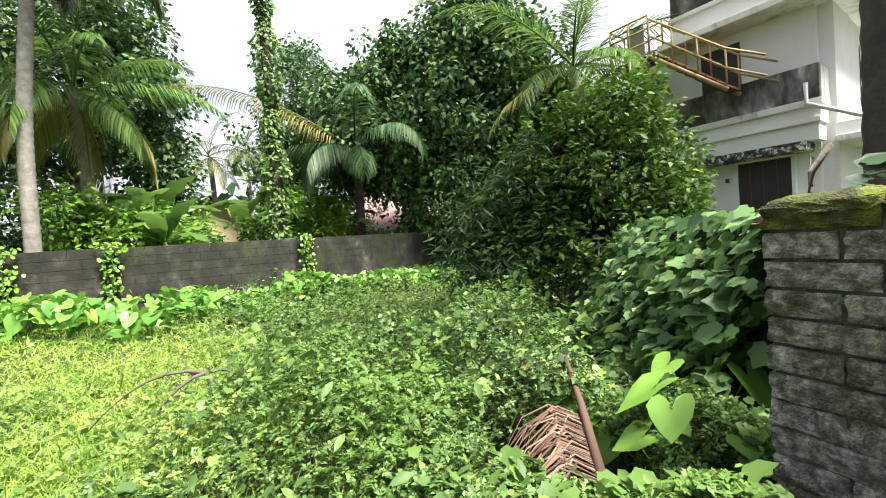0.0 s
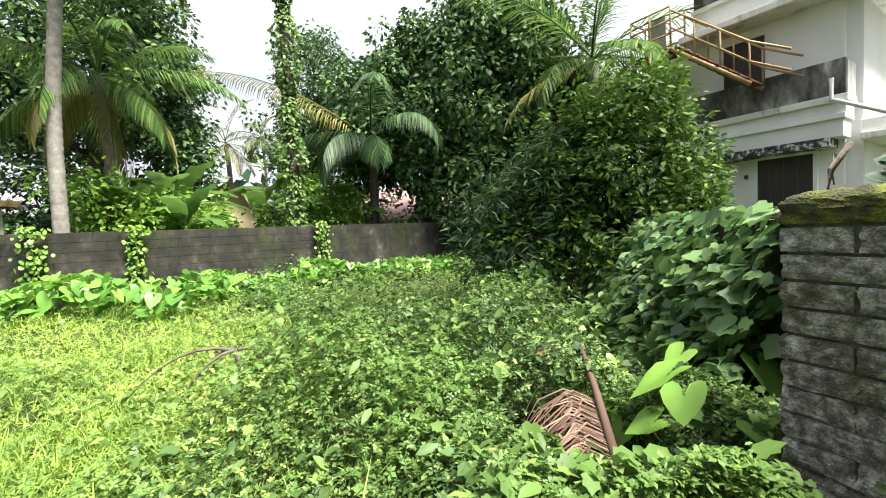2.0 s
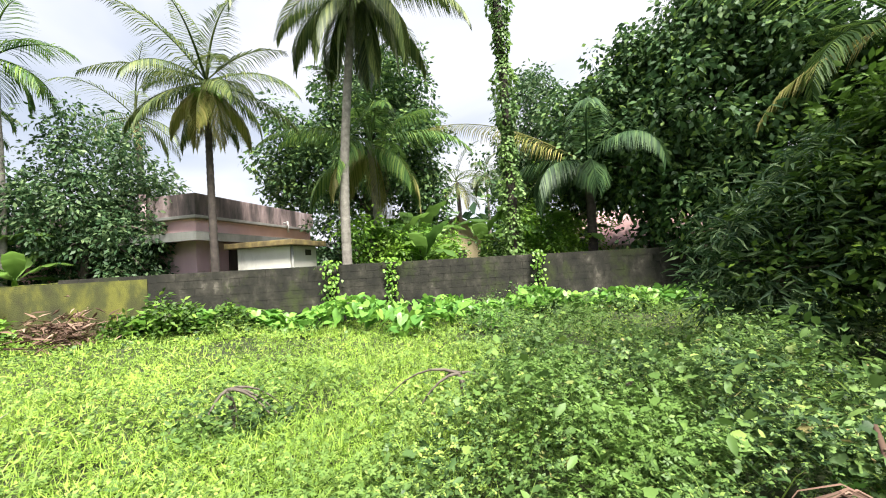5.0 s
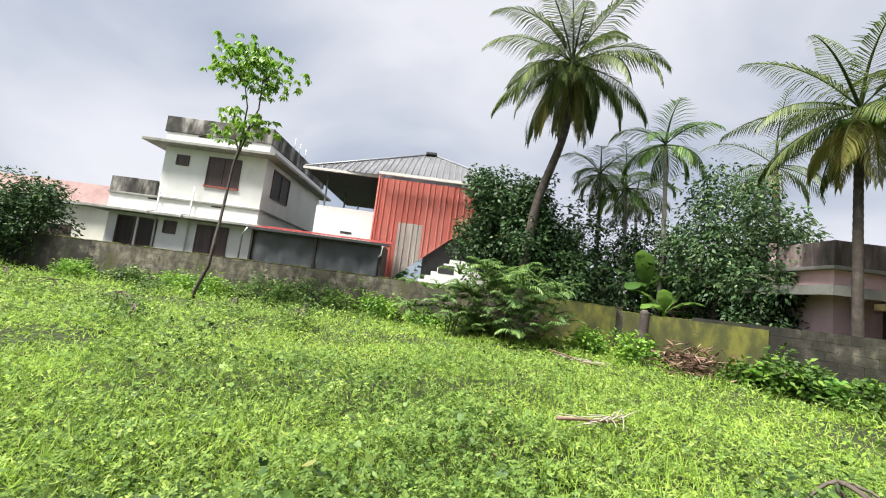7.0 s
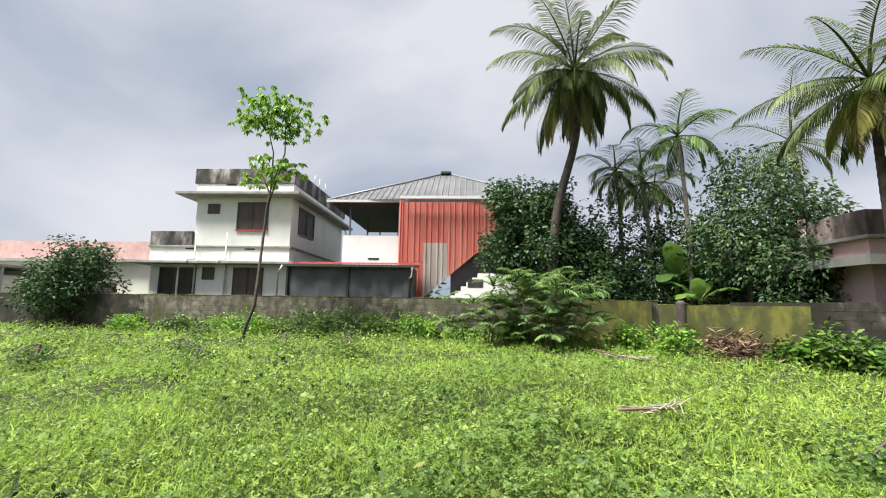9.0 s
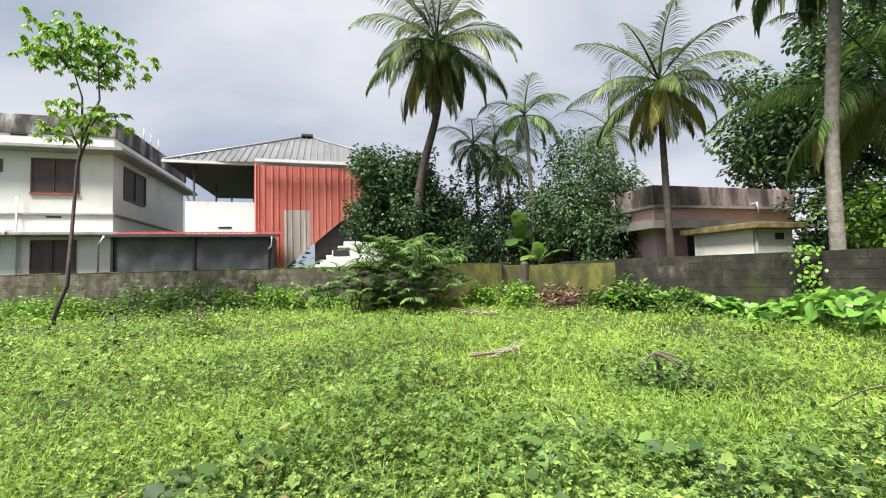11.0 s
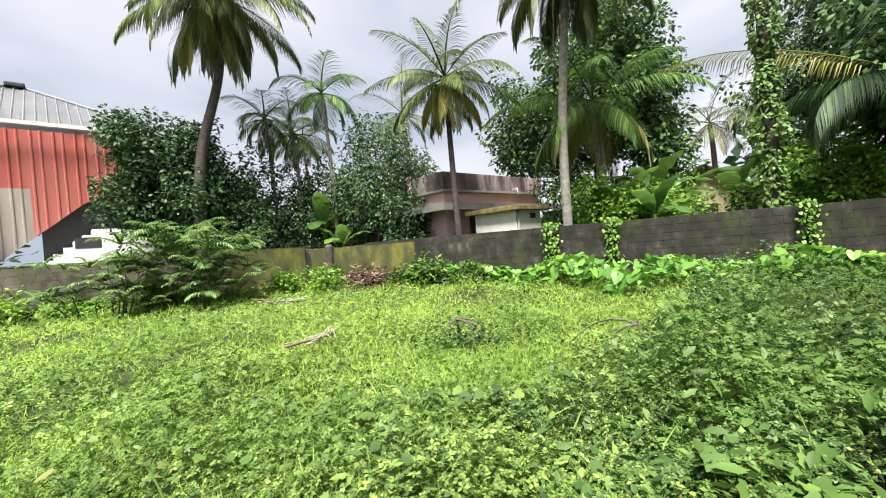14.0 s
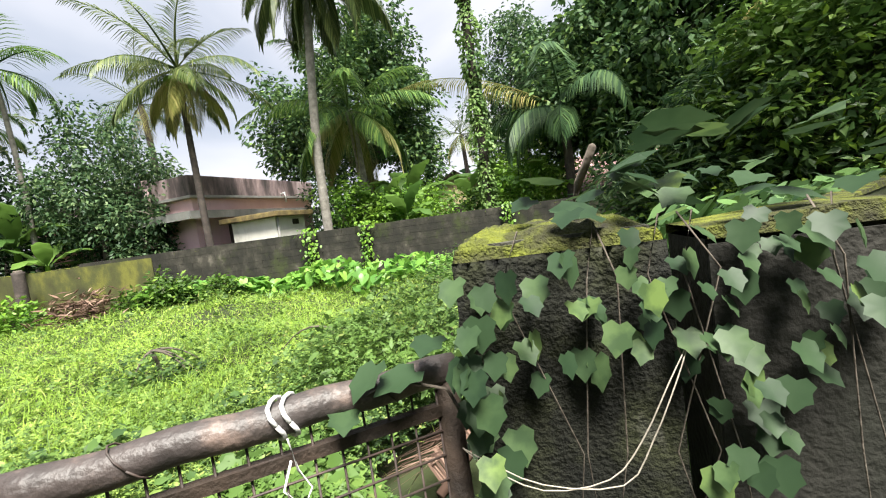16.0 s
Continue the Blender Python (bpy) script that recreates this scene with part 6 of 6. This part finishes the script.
for i, (x, y, s) in enumerate(((-13.0, 1.1, 0.6), (-12.4, 2.2, 0.7), (-10.6, 4.9, 0.8), (-11.2, 4.2, 0.5), (-9.7, 5.7, 0.6))):
    mound("shrub", "bright leafy shrub at the foot of the wall", (x, y, float(ground_z(x, y))), [((0, 0, 0.55 * s), (0.7 * s, 0.7 * s, 0.6 * s))], "bush_leaf" if i > 1 else "mid_leaf", int(90 * s), 16, 0.2, 0.14, LEAF4, 340 + i)
for i, (x, y, s) in enumerate(((-6.3, -7.4, 0.5), (-8.9, -5.6, 0.35), (-7.4, -9.4, 0.6), (-2.6, 3.6, 0.5), (-1.2, 4.0, 0.45), (-9.6, -8.1, 0.5), (-10.9, -6.9, 0.4), (-7.9, -12.4, 0.7), (-5.4, -10.9, 0.4), (-8.4, -15.4, 0.7), (-11.2, -13.0, 0.5), (-4.9, -14.5, 0.7), (-4.4, 2.4, 0.3))):
    mound("weed_clump", "dark clump of weeds standing above the grass", (x, y, float(ground_z(x, y))), [((0, 0, 0.18), (1.1 * s + 0.2, 0.8 * s + 0.2, 0.14 + 0.2 * s)), ((0.8 * s, 0.5 * s, 0.14), (0.9 * s, 1.2 * s, 0.2)), ((-0.5 * s, -0.9 * s, 0.1), (0.7 * s, 0.8 * s, 0.26))], "herb" if i % 2 else "creeper", int(70 + 120 * s), 14, 0.2, 0.075, LEAF4, 360 + i)


def brush_heap(foot, s, seed):
    r = random.Random(seed)
    h = thing("brush_heap", "heap of dry brown branches and leaves", "brushwood", Matrix.Translation(foot))
    for k in range(26):
        a, l = r.uniform(0, 6.28), r.uniform(0.5, 1.1) * s
        p = Vector((r.uniform(-0.5, 0.5) * s, r.uniform(-0.5, 0.5) * s, r.uniform(0.05, 0.5) * s))
        d = Vector((math.cos(a), math.sin(a), r.uniform(-0.3, 0.4))) * l * 0.5
        part("branch", tube_mesh("branch", [p - d, p + Vector((0, 0, 0.05)), p + d], [0.02, 0.014, 0.006], M["dead"], 5), M["dead"], h)
    q = np.random.default_rng(seed)
    n = 500
    p = q.normal(size=(n, 3)) * np.array([0.42, 0.42, 0.2]) * s + np.array([0, 0, 0.35 * s])
    part("dry_leaves", leaf_mesh("dry_leaves", M["dead"], [scatter(SLIM, p, q.uniform(0, 6.28, n), q.normal(0, 0.5, n), q.normal(0, 0.7, n), q.uniform(0.15, 0.35, n))]), None, h)


def feathery(foot, n, seed, s, label):
    """Bush of upright stems with pinnate sprays."""
    r = random.Random(seed)
    h = thing("feathery_bush", label, "shrub", Matrix.Translation(foot))
    for k in range(n):
        a = r.uniform(0, 6.28)
        o = Vector((r.uniform(-1, 1) * 0.9 * s, r.uniform(-1, 1) * 1.1 * s, 0))
        top = o + Vector((math.cos(a) * 0.25, math.sin(a) * 0.25, r.uniform(0.35, 1.75) ** 1.0 * s))
        if k % 3 == 0:
            part("stem", tube_mesh("stem", [o * 0.6, o * 0.8 + Vector((0, 0, top.z * 0.5)), top], [0.02, 0.014, 0.008], M["bark"], 5), M["bark"], h)
        vs, fs, base = [], [], 0
        for q in range(5):
            v, f = frond_arrays(top, a + q * 1.26 + r.uniform(-0.3, 0.3), r.uniform(0.15, 0.95), r.uniform(0.4, 0.65) * s, 1.2, 9, 0.2 * s, 0.5, r, 3.2)
            vs.append(v)
            fs.append(f + base)
            base += len(v)
        part("spray", mesh_np("spray", np.concatenate(vs), np.concatenate(fs), M["feather_leaf"]), None, h)


feathery((-12.9, -1.3, 0.25), 60, 2, 1.3, "bush with rows of drooping pale-backed leaflets before the wall")
feathery((-12.7, -3.2, 0.25), 30, 5, 0.95, "bush with rows of drooping pale-backed leaflets before the wall")

brush_heap((-11.9, 3.4, 0.3), 1.0, 1)
st = thing("palm_stump", "dark weathered palm stump against the mossy wall", "stump", Matrix.Translation((-13.95, 2.62, 0.2)))
part("stem", palm_trunk(curve_pts((0, 0, 0), (0.05, 0.02, 1.55), (0.04, 0, 0), 4), 0.15, 0.13, "palm_bark_dark"), None, st)
part("cut_top", tube_mesh("cut_top", [(0.05, 0.02, 1.54), (0.05, 0.02, 1.6)], [0.12, 0.08], M["bark"], 9), None, st)


def plastic_scrap():
    h = thing("plastic_sheet", "crumpled white plastic sheet lying among the weeds", "plastic sheet", Matrix.Translation((-1.02, -3.05, 0.0)))
    bm = bmesh.new()
    bmesh.ops.create_grid(bm, x_segments=26, y_segments=26, size=0.5)
    for v in bm.verts:
        v.co = Vector((v.co.x * 0.5 + 0.05 * noise.noise(v.co * 7), v.co.y * 0.46 + 0.05 * noise.noise(v.co * 6 + Vector((3, 1, 2))), 0.34 + 0.08 * noise.noise(v.co * 5) + 0.035 * noise.noise(v.co * 12)))
    bmesh.ops.solidify(bm, geom=bm.faces[:], thickness=0.004)
    part("sheet", bm, M["pvc"], h, smooth=True)
    part("fold", boxed(-0.08, 0.08, -0.05, 0.05, 0.0, 0.33, 0.02), M["pvc"], h)


plastic_scrap()


def dry_sticks(foot, ang, s, seed):
    r = random.Random(seed)
    h = thing("dry_branch", "pale dry branch lying in the grass", "branch", Matrix.Translation(foot) @ Matrix.Rotation(ang, 4, "Z"))
    part("stem", tube_mesh("stem", [(-0.9 * s, 0, 0.42), (-0.3 * s, 0.05, 0.36), (0.5 * s, -0.02, 0.30), (1.0 * s, 0.1, 0.26)], [0.018, 0.016, 0.012, 0.006], M["dead"], 6), M["dead"], h)
    for k in range(22):
        x = r.uniform(-0.4, 0.9) * s
        d = Vector((r.uniform(-0.6, 0.6), r.uniform(-0.4, 0.4), r.uniform(-0.05, 0.12))) * s
        part("twig", tube_mesh("twig", [(x, 0, 0.33), Vector((x, 0, 0.33)) + d * 0.5, Vector((x, 0, 0.30)) + d], [0.008, 0.006, 0.003], M["pale_bark"], 5), M["pale_bark"], h)


dry_sticks((-5.3, 0.75, 0.08), 2.5, 0.75, 3)
dry_sticks((-9.8, 0.6, 0.2), 1.2, 0.6, 4)


def taro_plant(foot, leaves, seed, s=1.0, group=""):
    r = random.Random(seed)
    h = thing("taro_plant", "taro plant with large heart-shaped bright green leaves", "taro", Matrix.Translation(foot), group)
    for k in range(leaves):
        az = -2.1 + (k - leaves / 2) * 0.75 + r.uniform(-0.3, 0.3)
        L = r.uniform(0.2, 0.35) * s
        tip = Vector((math.cos(az) * 0.26 * s * r.uniform(0.5, 1.3), math.sin(az) * 0.26 * s * r.uniform(0.5, 1.3), r.uniform(0.35, 0.75) * s))
        part("stalk", tube_mesh("stalk", [(0, 0, 0), tip * 0.5 + Vector((0, 0, 0.06)), tip], [0.014 * s, 0.011 * s, 0.007 * s], M["mid_leaf"], 6), M["mid_leaf"], h)
        v, f = scatter(HEART, np.array([tip]), np.array([az + r.uniform(-0.4, 0.4)]), np.array([r.uniform(-1.0, -0.4)]), np.array([r.uniform(-0.3, 0.3)]), np.array([L]))
        part("leaf", mesh_np("leaf", v, f, M["taro"], True), None, h)


# taro by the pillar
for i, (x, y, n, s) in enumerate(((0.58, 2.45, 6, 0.95), (0.86, 2.85, 6, 0.95), (0.42, 2.85, 5, 0.75), (0.25, 3.4, 4, 0.7), (0.95, 3.9, 4, 0.9), (-0.35, 4.3, 4, 0.7), (1.3, 4.6, 4, 0.9))):
    taro_plant((x, y, float(ground_z(x, y))), n, 400 + i, s, "taro by the gate pillar")


def taro_bed():
    """Bed of bright taro along the north wall, too many to count."""
    r = np.random.default_rng(31)
    n = 1700
    t = r.uniform(0.24, 0.98, n)
    off = 0.35 + r.uniform(0, 1, n) ** 1.2 * (1.6 + 0.9 * np.sin(t * 14))
    x = W1C[0] + (W2B[0] - W1C[0]) * t + 0.66 * off
    y = W1C[1] + (W2B[1] - W1C[1]) * t - 0.75 * off
    z = ground_z(x, y) + 0.2 + r.uniform(0, 0.42, n) + 0.2 * np.sin(t * 37) * np.sin(t * 11)
    sets = [scatter(HEART, np.stack([x, y, z], -1), r.uniform(0, 6.28, n), r.normal(-0.4, 0.4, n), r.normal(0, 0.4, n), r.uniform(0.12, 0.34, n))]
    ob = new("taro_bed", leaf_mesh("taro_bed", M["taro"], sets))
    tagged(ob, "bed of bright heart-leaved taro along the wall", "taro", kind="stuff")
    # side wall cover
    n = 5200
    t = r.uniform(0.03, 1, n)
    x, y = 1.1 + 2.2 * t - 0.1, 2.3 + 7.3 * t
    off = r.uniform(-0.1, 1.0, n) ** 1.0
    z = np.where(off < 0.25, r.uniform(0.6, 1.55, n), 1.5 - 1.2 * off + r.normal(0, 0.12, n))
    off = off * (0.3 + 0.7 * np.clip(t * 3.5, 0, 1))
    p = np.stack([x - 0.96 * off * 0.9, y + 0.28 * off * 0.9, z], -1)
    ob = new("wall_creeper", leaf_mesh("wall_creeper", M["broad_creeper"], [scatter(LOBED, p, np.pi * 0.9 + r.normal(0, 0.7, n), r.normal(-0.5, 0.4, n), r.normal(0, 0.4, n), 0.055 + 0.11 * r.uniform(0, 1, n) ** 1.7)]))
    tagged(ob, "broad-leaved creeper heaped against the side wall", "creepers", kind="stuff")
    # vines hanging on the north wall
    for t0 in (0.44, 0.52, 0.73):
        n = 150
        c = Vector((W1C[0] + (W2B[0] - W1C[0]) * t0, W1C[1] + (W2B[1] - W1C[1]) * t0, 0))
        h = thing("hanging_vine", "small-leaved vine hanging over the wall", "vine", Matrix.Translation(c))
        a = r.normal(0, 0.11, n)
        z = 1.9 - r.uniform(0, 1, n) ** 1.3 * 1.4
        p = np.stack([0.74 * a + 0.12 + r.uniform(0, 0.06, n), 0.66 * a - 0.14 - r.uniform(0, 0.06, n), z], -1)
        part("leaves", leaf_mesh("leaves", M["mid_leaf"], [scatter(ROUND, p, -0.85 + r.normal(0, 0.6, n), -0.9 + r.normal(0, 0.3, n), r.normal(0, 0.3, n), r.uniform(0.06, 0.13, n))]), None, h)
        part("stem", tube_mesh("stem", [(0.1, -0.13, 1.85), (0.14, -0.12, 1.2), (0.08, -0.15, 0.5)], 0.012, M["bark"], 5), M["bark"], h)


taro_bed()


def fallen_frond():
    h = thing("fallen_frond", "dead brown coconut frond lying on the ground", "palm frond", Matrix.Translation((0, 0, 0)))
    a, b = Vector((0.0, 2.16, 0.30)), Vector((0.14, 3.2, 0.62))
    part("midrib", tube_mesh("midrib", [a, a.lerp(b, 0.5) + Vector((0, 0, 0.03)), b], [0.026, 0.022, 0.012], M["dead"], 7), M["dead"], h, "split reddish-brown midrib")
    r = random.Random(9)
    for k in range(64):
        p = a.lerp(b, 0.04 + 0.42 * k / 64)
        L = r.uniform(0.2, 0.44)
        pts = [p, p + Vector((-0.45 * L, 0.18 * L, 0.05)), p + Vector((-0.85 * L, 0.05 * L + r.uniform(-0.10, 0.08), r.uniform(-0.05, 0.02))), p + Vector((-1.15 * L, -0.25 * L, -0.10))]
        v, f = [], []
        for i, q in enumerate(pts):
            w = (0.006, 0.009, 0.007, 0.002)[i]
            v += [q + Vector((0, w, 0.004)), q - Vector((0, w, -0.004))]
        f = [(0, 1, 3), (0, 3, 2), (2, 3, 5), (2, 5, 4), (4, 5, 7), (4, 7, 6)]
        part("leaflet", mesh_np("leaflet", np.array(v), np.array(f), M["dead"]), None, h)


fallen_frond()

# broken branch standing behind the pillar
bp = thing("pruned_stump", "grey pruned branch stub rising behind the pillar", "branch", Matrix.Translation((0.80, 2.02, 0)))
part("stem", tube_mesh("stem", [(0, 0, 0), (-0.02, 0.02, 1.3), (0.02, 0.0, 1.52), (0.06, 0.02, 1.66), (0.12, 0.0, 1.76), (0.125, 0.0, 1.765)], [0.017, 0.016, 0.014, 0.013, 0.012, 0.006], M["bark"], 10), M["bark"], bp)


# ---- gate ----
def gate():
    hinge, ang = Vector((0.70, 1.50, 0)), math.atan2(-0.866, -0.50)
    g = thing("gate", "old tube-framed gate with wire mesh, paint worn to rust", "gate", Matrix.Translation(hinge) @ Matrix.Rotation(ang, 4, "Z"))
    L, H, R0 = 0.80, 1.265, 0.034
    n = 16
    part("top_rail", tube_mesh("top_rail", [(L * i / n, 0, H + 0.004 * math.sin(i * 1.3)) for i in range(n + 1)], R0, M["gate_paint"], 16), M["gate_paint"], g, "thick top tube with worn brown paint")
    part("hinge_post", tube_mesh("hinge_post", [(0.02, 0, 0.12), (0.02, 0, H - 0.01)], 0.028, M["gate_dark"], 12), M["gate_dark"], g)
    part("end_post", tube_mesh("end_post", [(L - 0.02, 0, 0.12), (L - 0.02, 0, H - 0.01)], 0.028, M["gate_dark"], 12), M["gate_dark"], g)
    part("bottom_rail", tube_mesh("bottom_rail", [(0, 0, 0.14), (L, 0, 0.14)], 0.026, M["gate_dark"], 12), M["gate_dark"], g)
    part("middle_rail", boxed(0.03, L - 0.03, -0.012, 0.012, H - 0.10, H - 0.075), M["gate_dark"], g)
    mesh = part("mesh_panel", tube_mesh("wire", [(0.05, 0, 0.2), (0.05, 0, H - 0.04)], 0.003, M["wire"], 5), M["wire"], g, "rusty square wire mesh")
    for k in range(1, 14):
        x = 0.05 + k * 0.056
        part("wire", tube_mesh("wire", [(x, 0.002 * (k % 3), 0.16), (x + 0.004 * math.sin(k), 0, H - 0.03)], 0.0028, M["wire"], 5), M["wire"], mesh)
    for k in range(18):
        z = 0.2 + k * 0.058
        part("wire", tube_mesh("wire", [(0.03, 0.004, z), (L / 2, 0.006, z + 0.004 * math.sin(k * 2)), (L - 0.03, 0.004, z)], 0.0028, M["wire"], 5), M["wire"], mesh)
    for x0 in (0.36, 0.385):
        ring = [(x0 + 0.012 * math.sin(t * 2), (R0 + 0.006) * math.cos(t), H + (R0 + 0.006) * math.sin(t)) for t in np.linspace(0, 2 * math.pi, 15)]
        part("tie", tube_mesh("tie", ring, 0.0045, M["cord"], 6), M["cord"], g, "white cord tied round the rail")
    part("tie", tube_mesh("tie", [(0.37, 0.036, H - 0.03), (0.36, 0.05, H - 0.09), (0.34, 0.05, H - 0.13), (0.36, 0.06, H - 0.16), (0.39, 0.05, H - 0.12), (0.37, 0.045, H - 0.07)], 0.0025, M["cord"], 6), M["cord"], g)
    for x0 in (0.17, 0.62):
        ring = [(x0 + 0.03 * math.sin(t), (R0 + 0.003) * math.cos(t), H + (R0 + 0.003) * math.sin(t)) for t in np.linspace(0, 2 * math.pi, 13)]
        part("binding_wire", tube_mesh("binding_wire", ring, 0.002, M["wire"], 5), M["wire"], g)


gate()


def pillar_vine():
    """Lobed vine leaves over the front of the pillar and the front wall."""
    h = thing("pillar_vine", "large-leaved vine climbing over the gate pillar and wall", "vine", Matrix.Translation((0.752, 1.485, 0)) @ Matrix.Rotation(FRONT, 4, "Z"))
    r = random.Random(17)

    def leaf(x, y, z, yaw, pitch, size):
        v, f = scatter(LOBED, np.array([(x, y, z)]), np.array([yaw]), np.array([pitch]), np.array([r.uniform(-0.5, 0.5)]), np.array([size]))
        part("leaf", mesh_np("leaf", v, f, M["vine"], True), None, h)

    # hanging on the faces: number, along the wall, height
    for count, x0, x1, z0, z1 in ((18, 0.0, 0.42, 1.40, 1.52), (26, 0.0, 0.10, 1.0, 1.42), (9, 0.12, 0.32, 1.26, 1.42), (44, 0.34, 0.66, 1.26, 1.56), (12, 0.40, 0.6, 1.1, 1.26), (14, 0.6, 0.8, 1.36, 1.54), (8, 0.0, 0.4, 0.5, 0.9)):
        for _ in range(count):
            leaf(r.uniform(x0, x1), -0.03 - 0.11 * r.uniform(0.0, 1.0) ** 1.5, r.uniform(z0, z1), -math.pi / 2 + r.uniform(-0.8, 0.8), r.uniform(-1.35, -0.5), r.uniform(0.045, 0.075) * (1.0 if x1 < 0.4 else 0.85))
    # spreading over the top
    for _ in range(46):
        leaf(r.uniform(0.16, 1.5), r.uniform(-0.08, 0.40), r.uniform(1.57, 1.66), -math.pi / 2 + r.uniform(-1.4, 1.4), r.uniform(-0.6, 0.35), r.uniform(0.05, 0.11))
    for _ in range(9):
        leaf(r.uniform(0.4, 0.8), r.uniform(0.0, 0.3), r.uniform(1.64, 1.74), -math.pi / 2 + r.uniform(-1.6, 1.6), r.uniform(-0.2, 0.7), r.uniform(0.09, 0.14))
    # a shoot round the gate's hinge and rail
    for x, y, z, yaw, size in ((-0.10, -0.07, 1.30, -2.4, 0.10), (-0.17, -0.10, 1.33, -2.0, 0.09), (-0.20, -0.06, 1.28, 2.6, 0.09), (-0.24, -0.13, 1.25, -1.2, 0.07), (-0.12, 0.02, 1.22, 2.9, 0.08), (-0.06, -0.04, 1.36, -1.7, 0.08), (-0.04, 0.22, 1.22, 2.8, 0.06), (-0.05, 0.06, 0.9, 3.0, 0.12), (-0.06, -0.02, 0.62, -2.6, 0.14), (-0.03, 0.05, 1.05, 2.5, 0.08)):
        leaf(x, y, z, yaw, r.uniform(-0.7, -0.1), size)
    part("stem", tube_mesh("stem", [(0.02, -0.04, 1.1), (-0.04, -0.05, 1.25), (-0.14, -0.08, 1.29), (-0.28, -0.14, 1.24)], [0.004, 0.004, 0.003, 0.002], M["bark"], 5), M["bark"], h)
    for k in range(8):
        x = r.uniform(0.05, 0.95)
        yb = -0.035
        pts = [(x, yb + 0.05, 1.56), (x + r.uniform(-0.05, 0.05), yb - 0.01, 1.45), (x + r.uniform(-0.1, 0.1), yb - 0.02, 1.1), (x + r.uniform(-0.15, 0.15), yb - 0.01, r.uniform(0.5, 0.9))]
        part("stem", tube_mesh("stem", pts, [0.002, 0.0018, 0.0016, 0.001], M["bark"], 5), M["bark"], h)
    for dx in (0, 0.012):
        pts = [(0.44, -0.05, 1.32), (0.385 + dx, -0.09, 1.256), (0.325 + dx * 1.6, -0.10, 1.15), (0.26 + dx * 2, -0.10, 1.075 - dx), (0.135, -0.10, 1.055 + dx), (0.03, -0.09, 1.10 + dx), (-0.02, -0.07, 1.13)]
        part("dry_stem", tube_mesh("dry_stem", spine_pts(pts, 3), 0.0014, M["pale_bark"], 6), M["pale_bark"], h, "bare pale stem")
    # leaves on the side face
    for k in range(7):
        leaf(-0.03 - r.uniform(0, 0.05), r.uniform(-0.02, 0.15), r.uniform(0.4, 1.1), math.pi + r.uniform(-0.9, 0.9), r.uniform(-1.1, -0.3), r.uniform(0.04, 0.08))


pillar_vine()

# ---- block faces of the walls ----
courses(w1, L1, 0.5, 1.78, "block_pale", side=-1, most=290, x_from=L1 - 20.5, x_to=L1 - 1.0)
courses(w2, L2, 0.5, 1.76, "block_wall", side=-1, most=290, x_from=2.5)
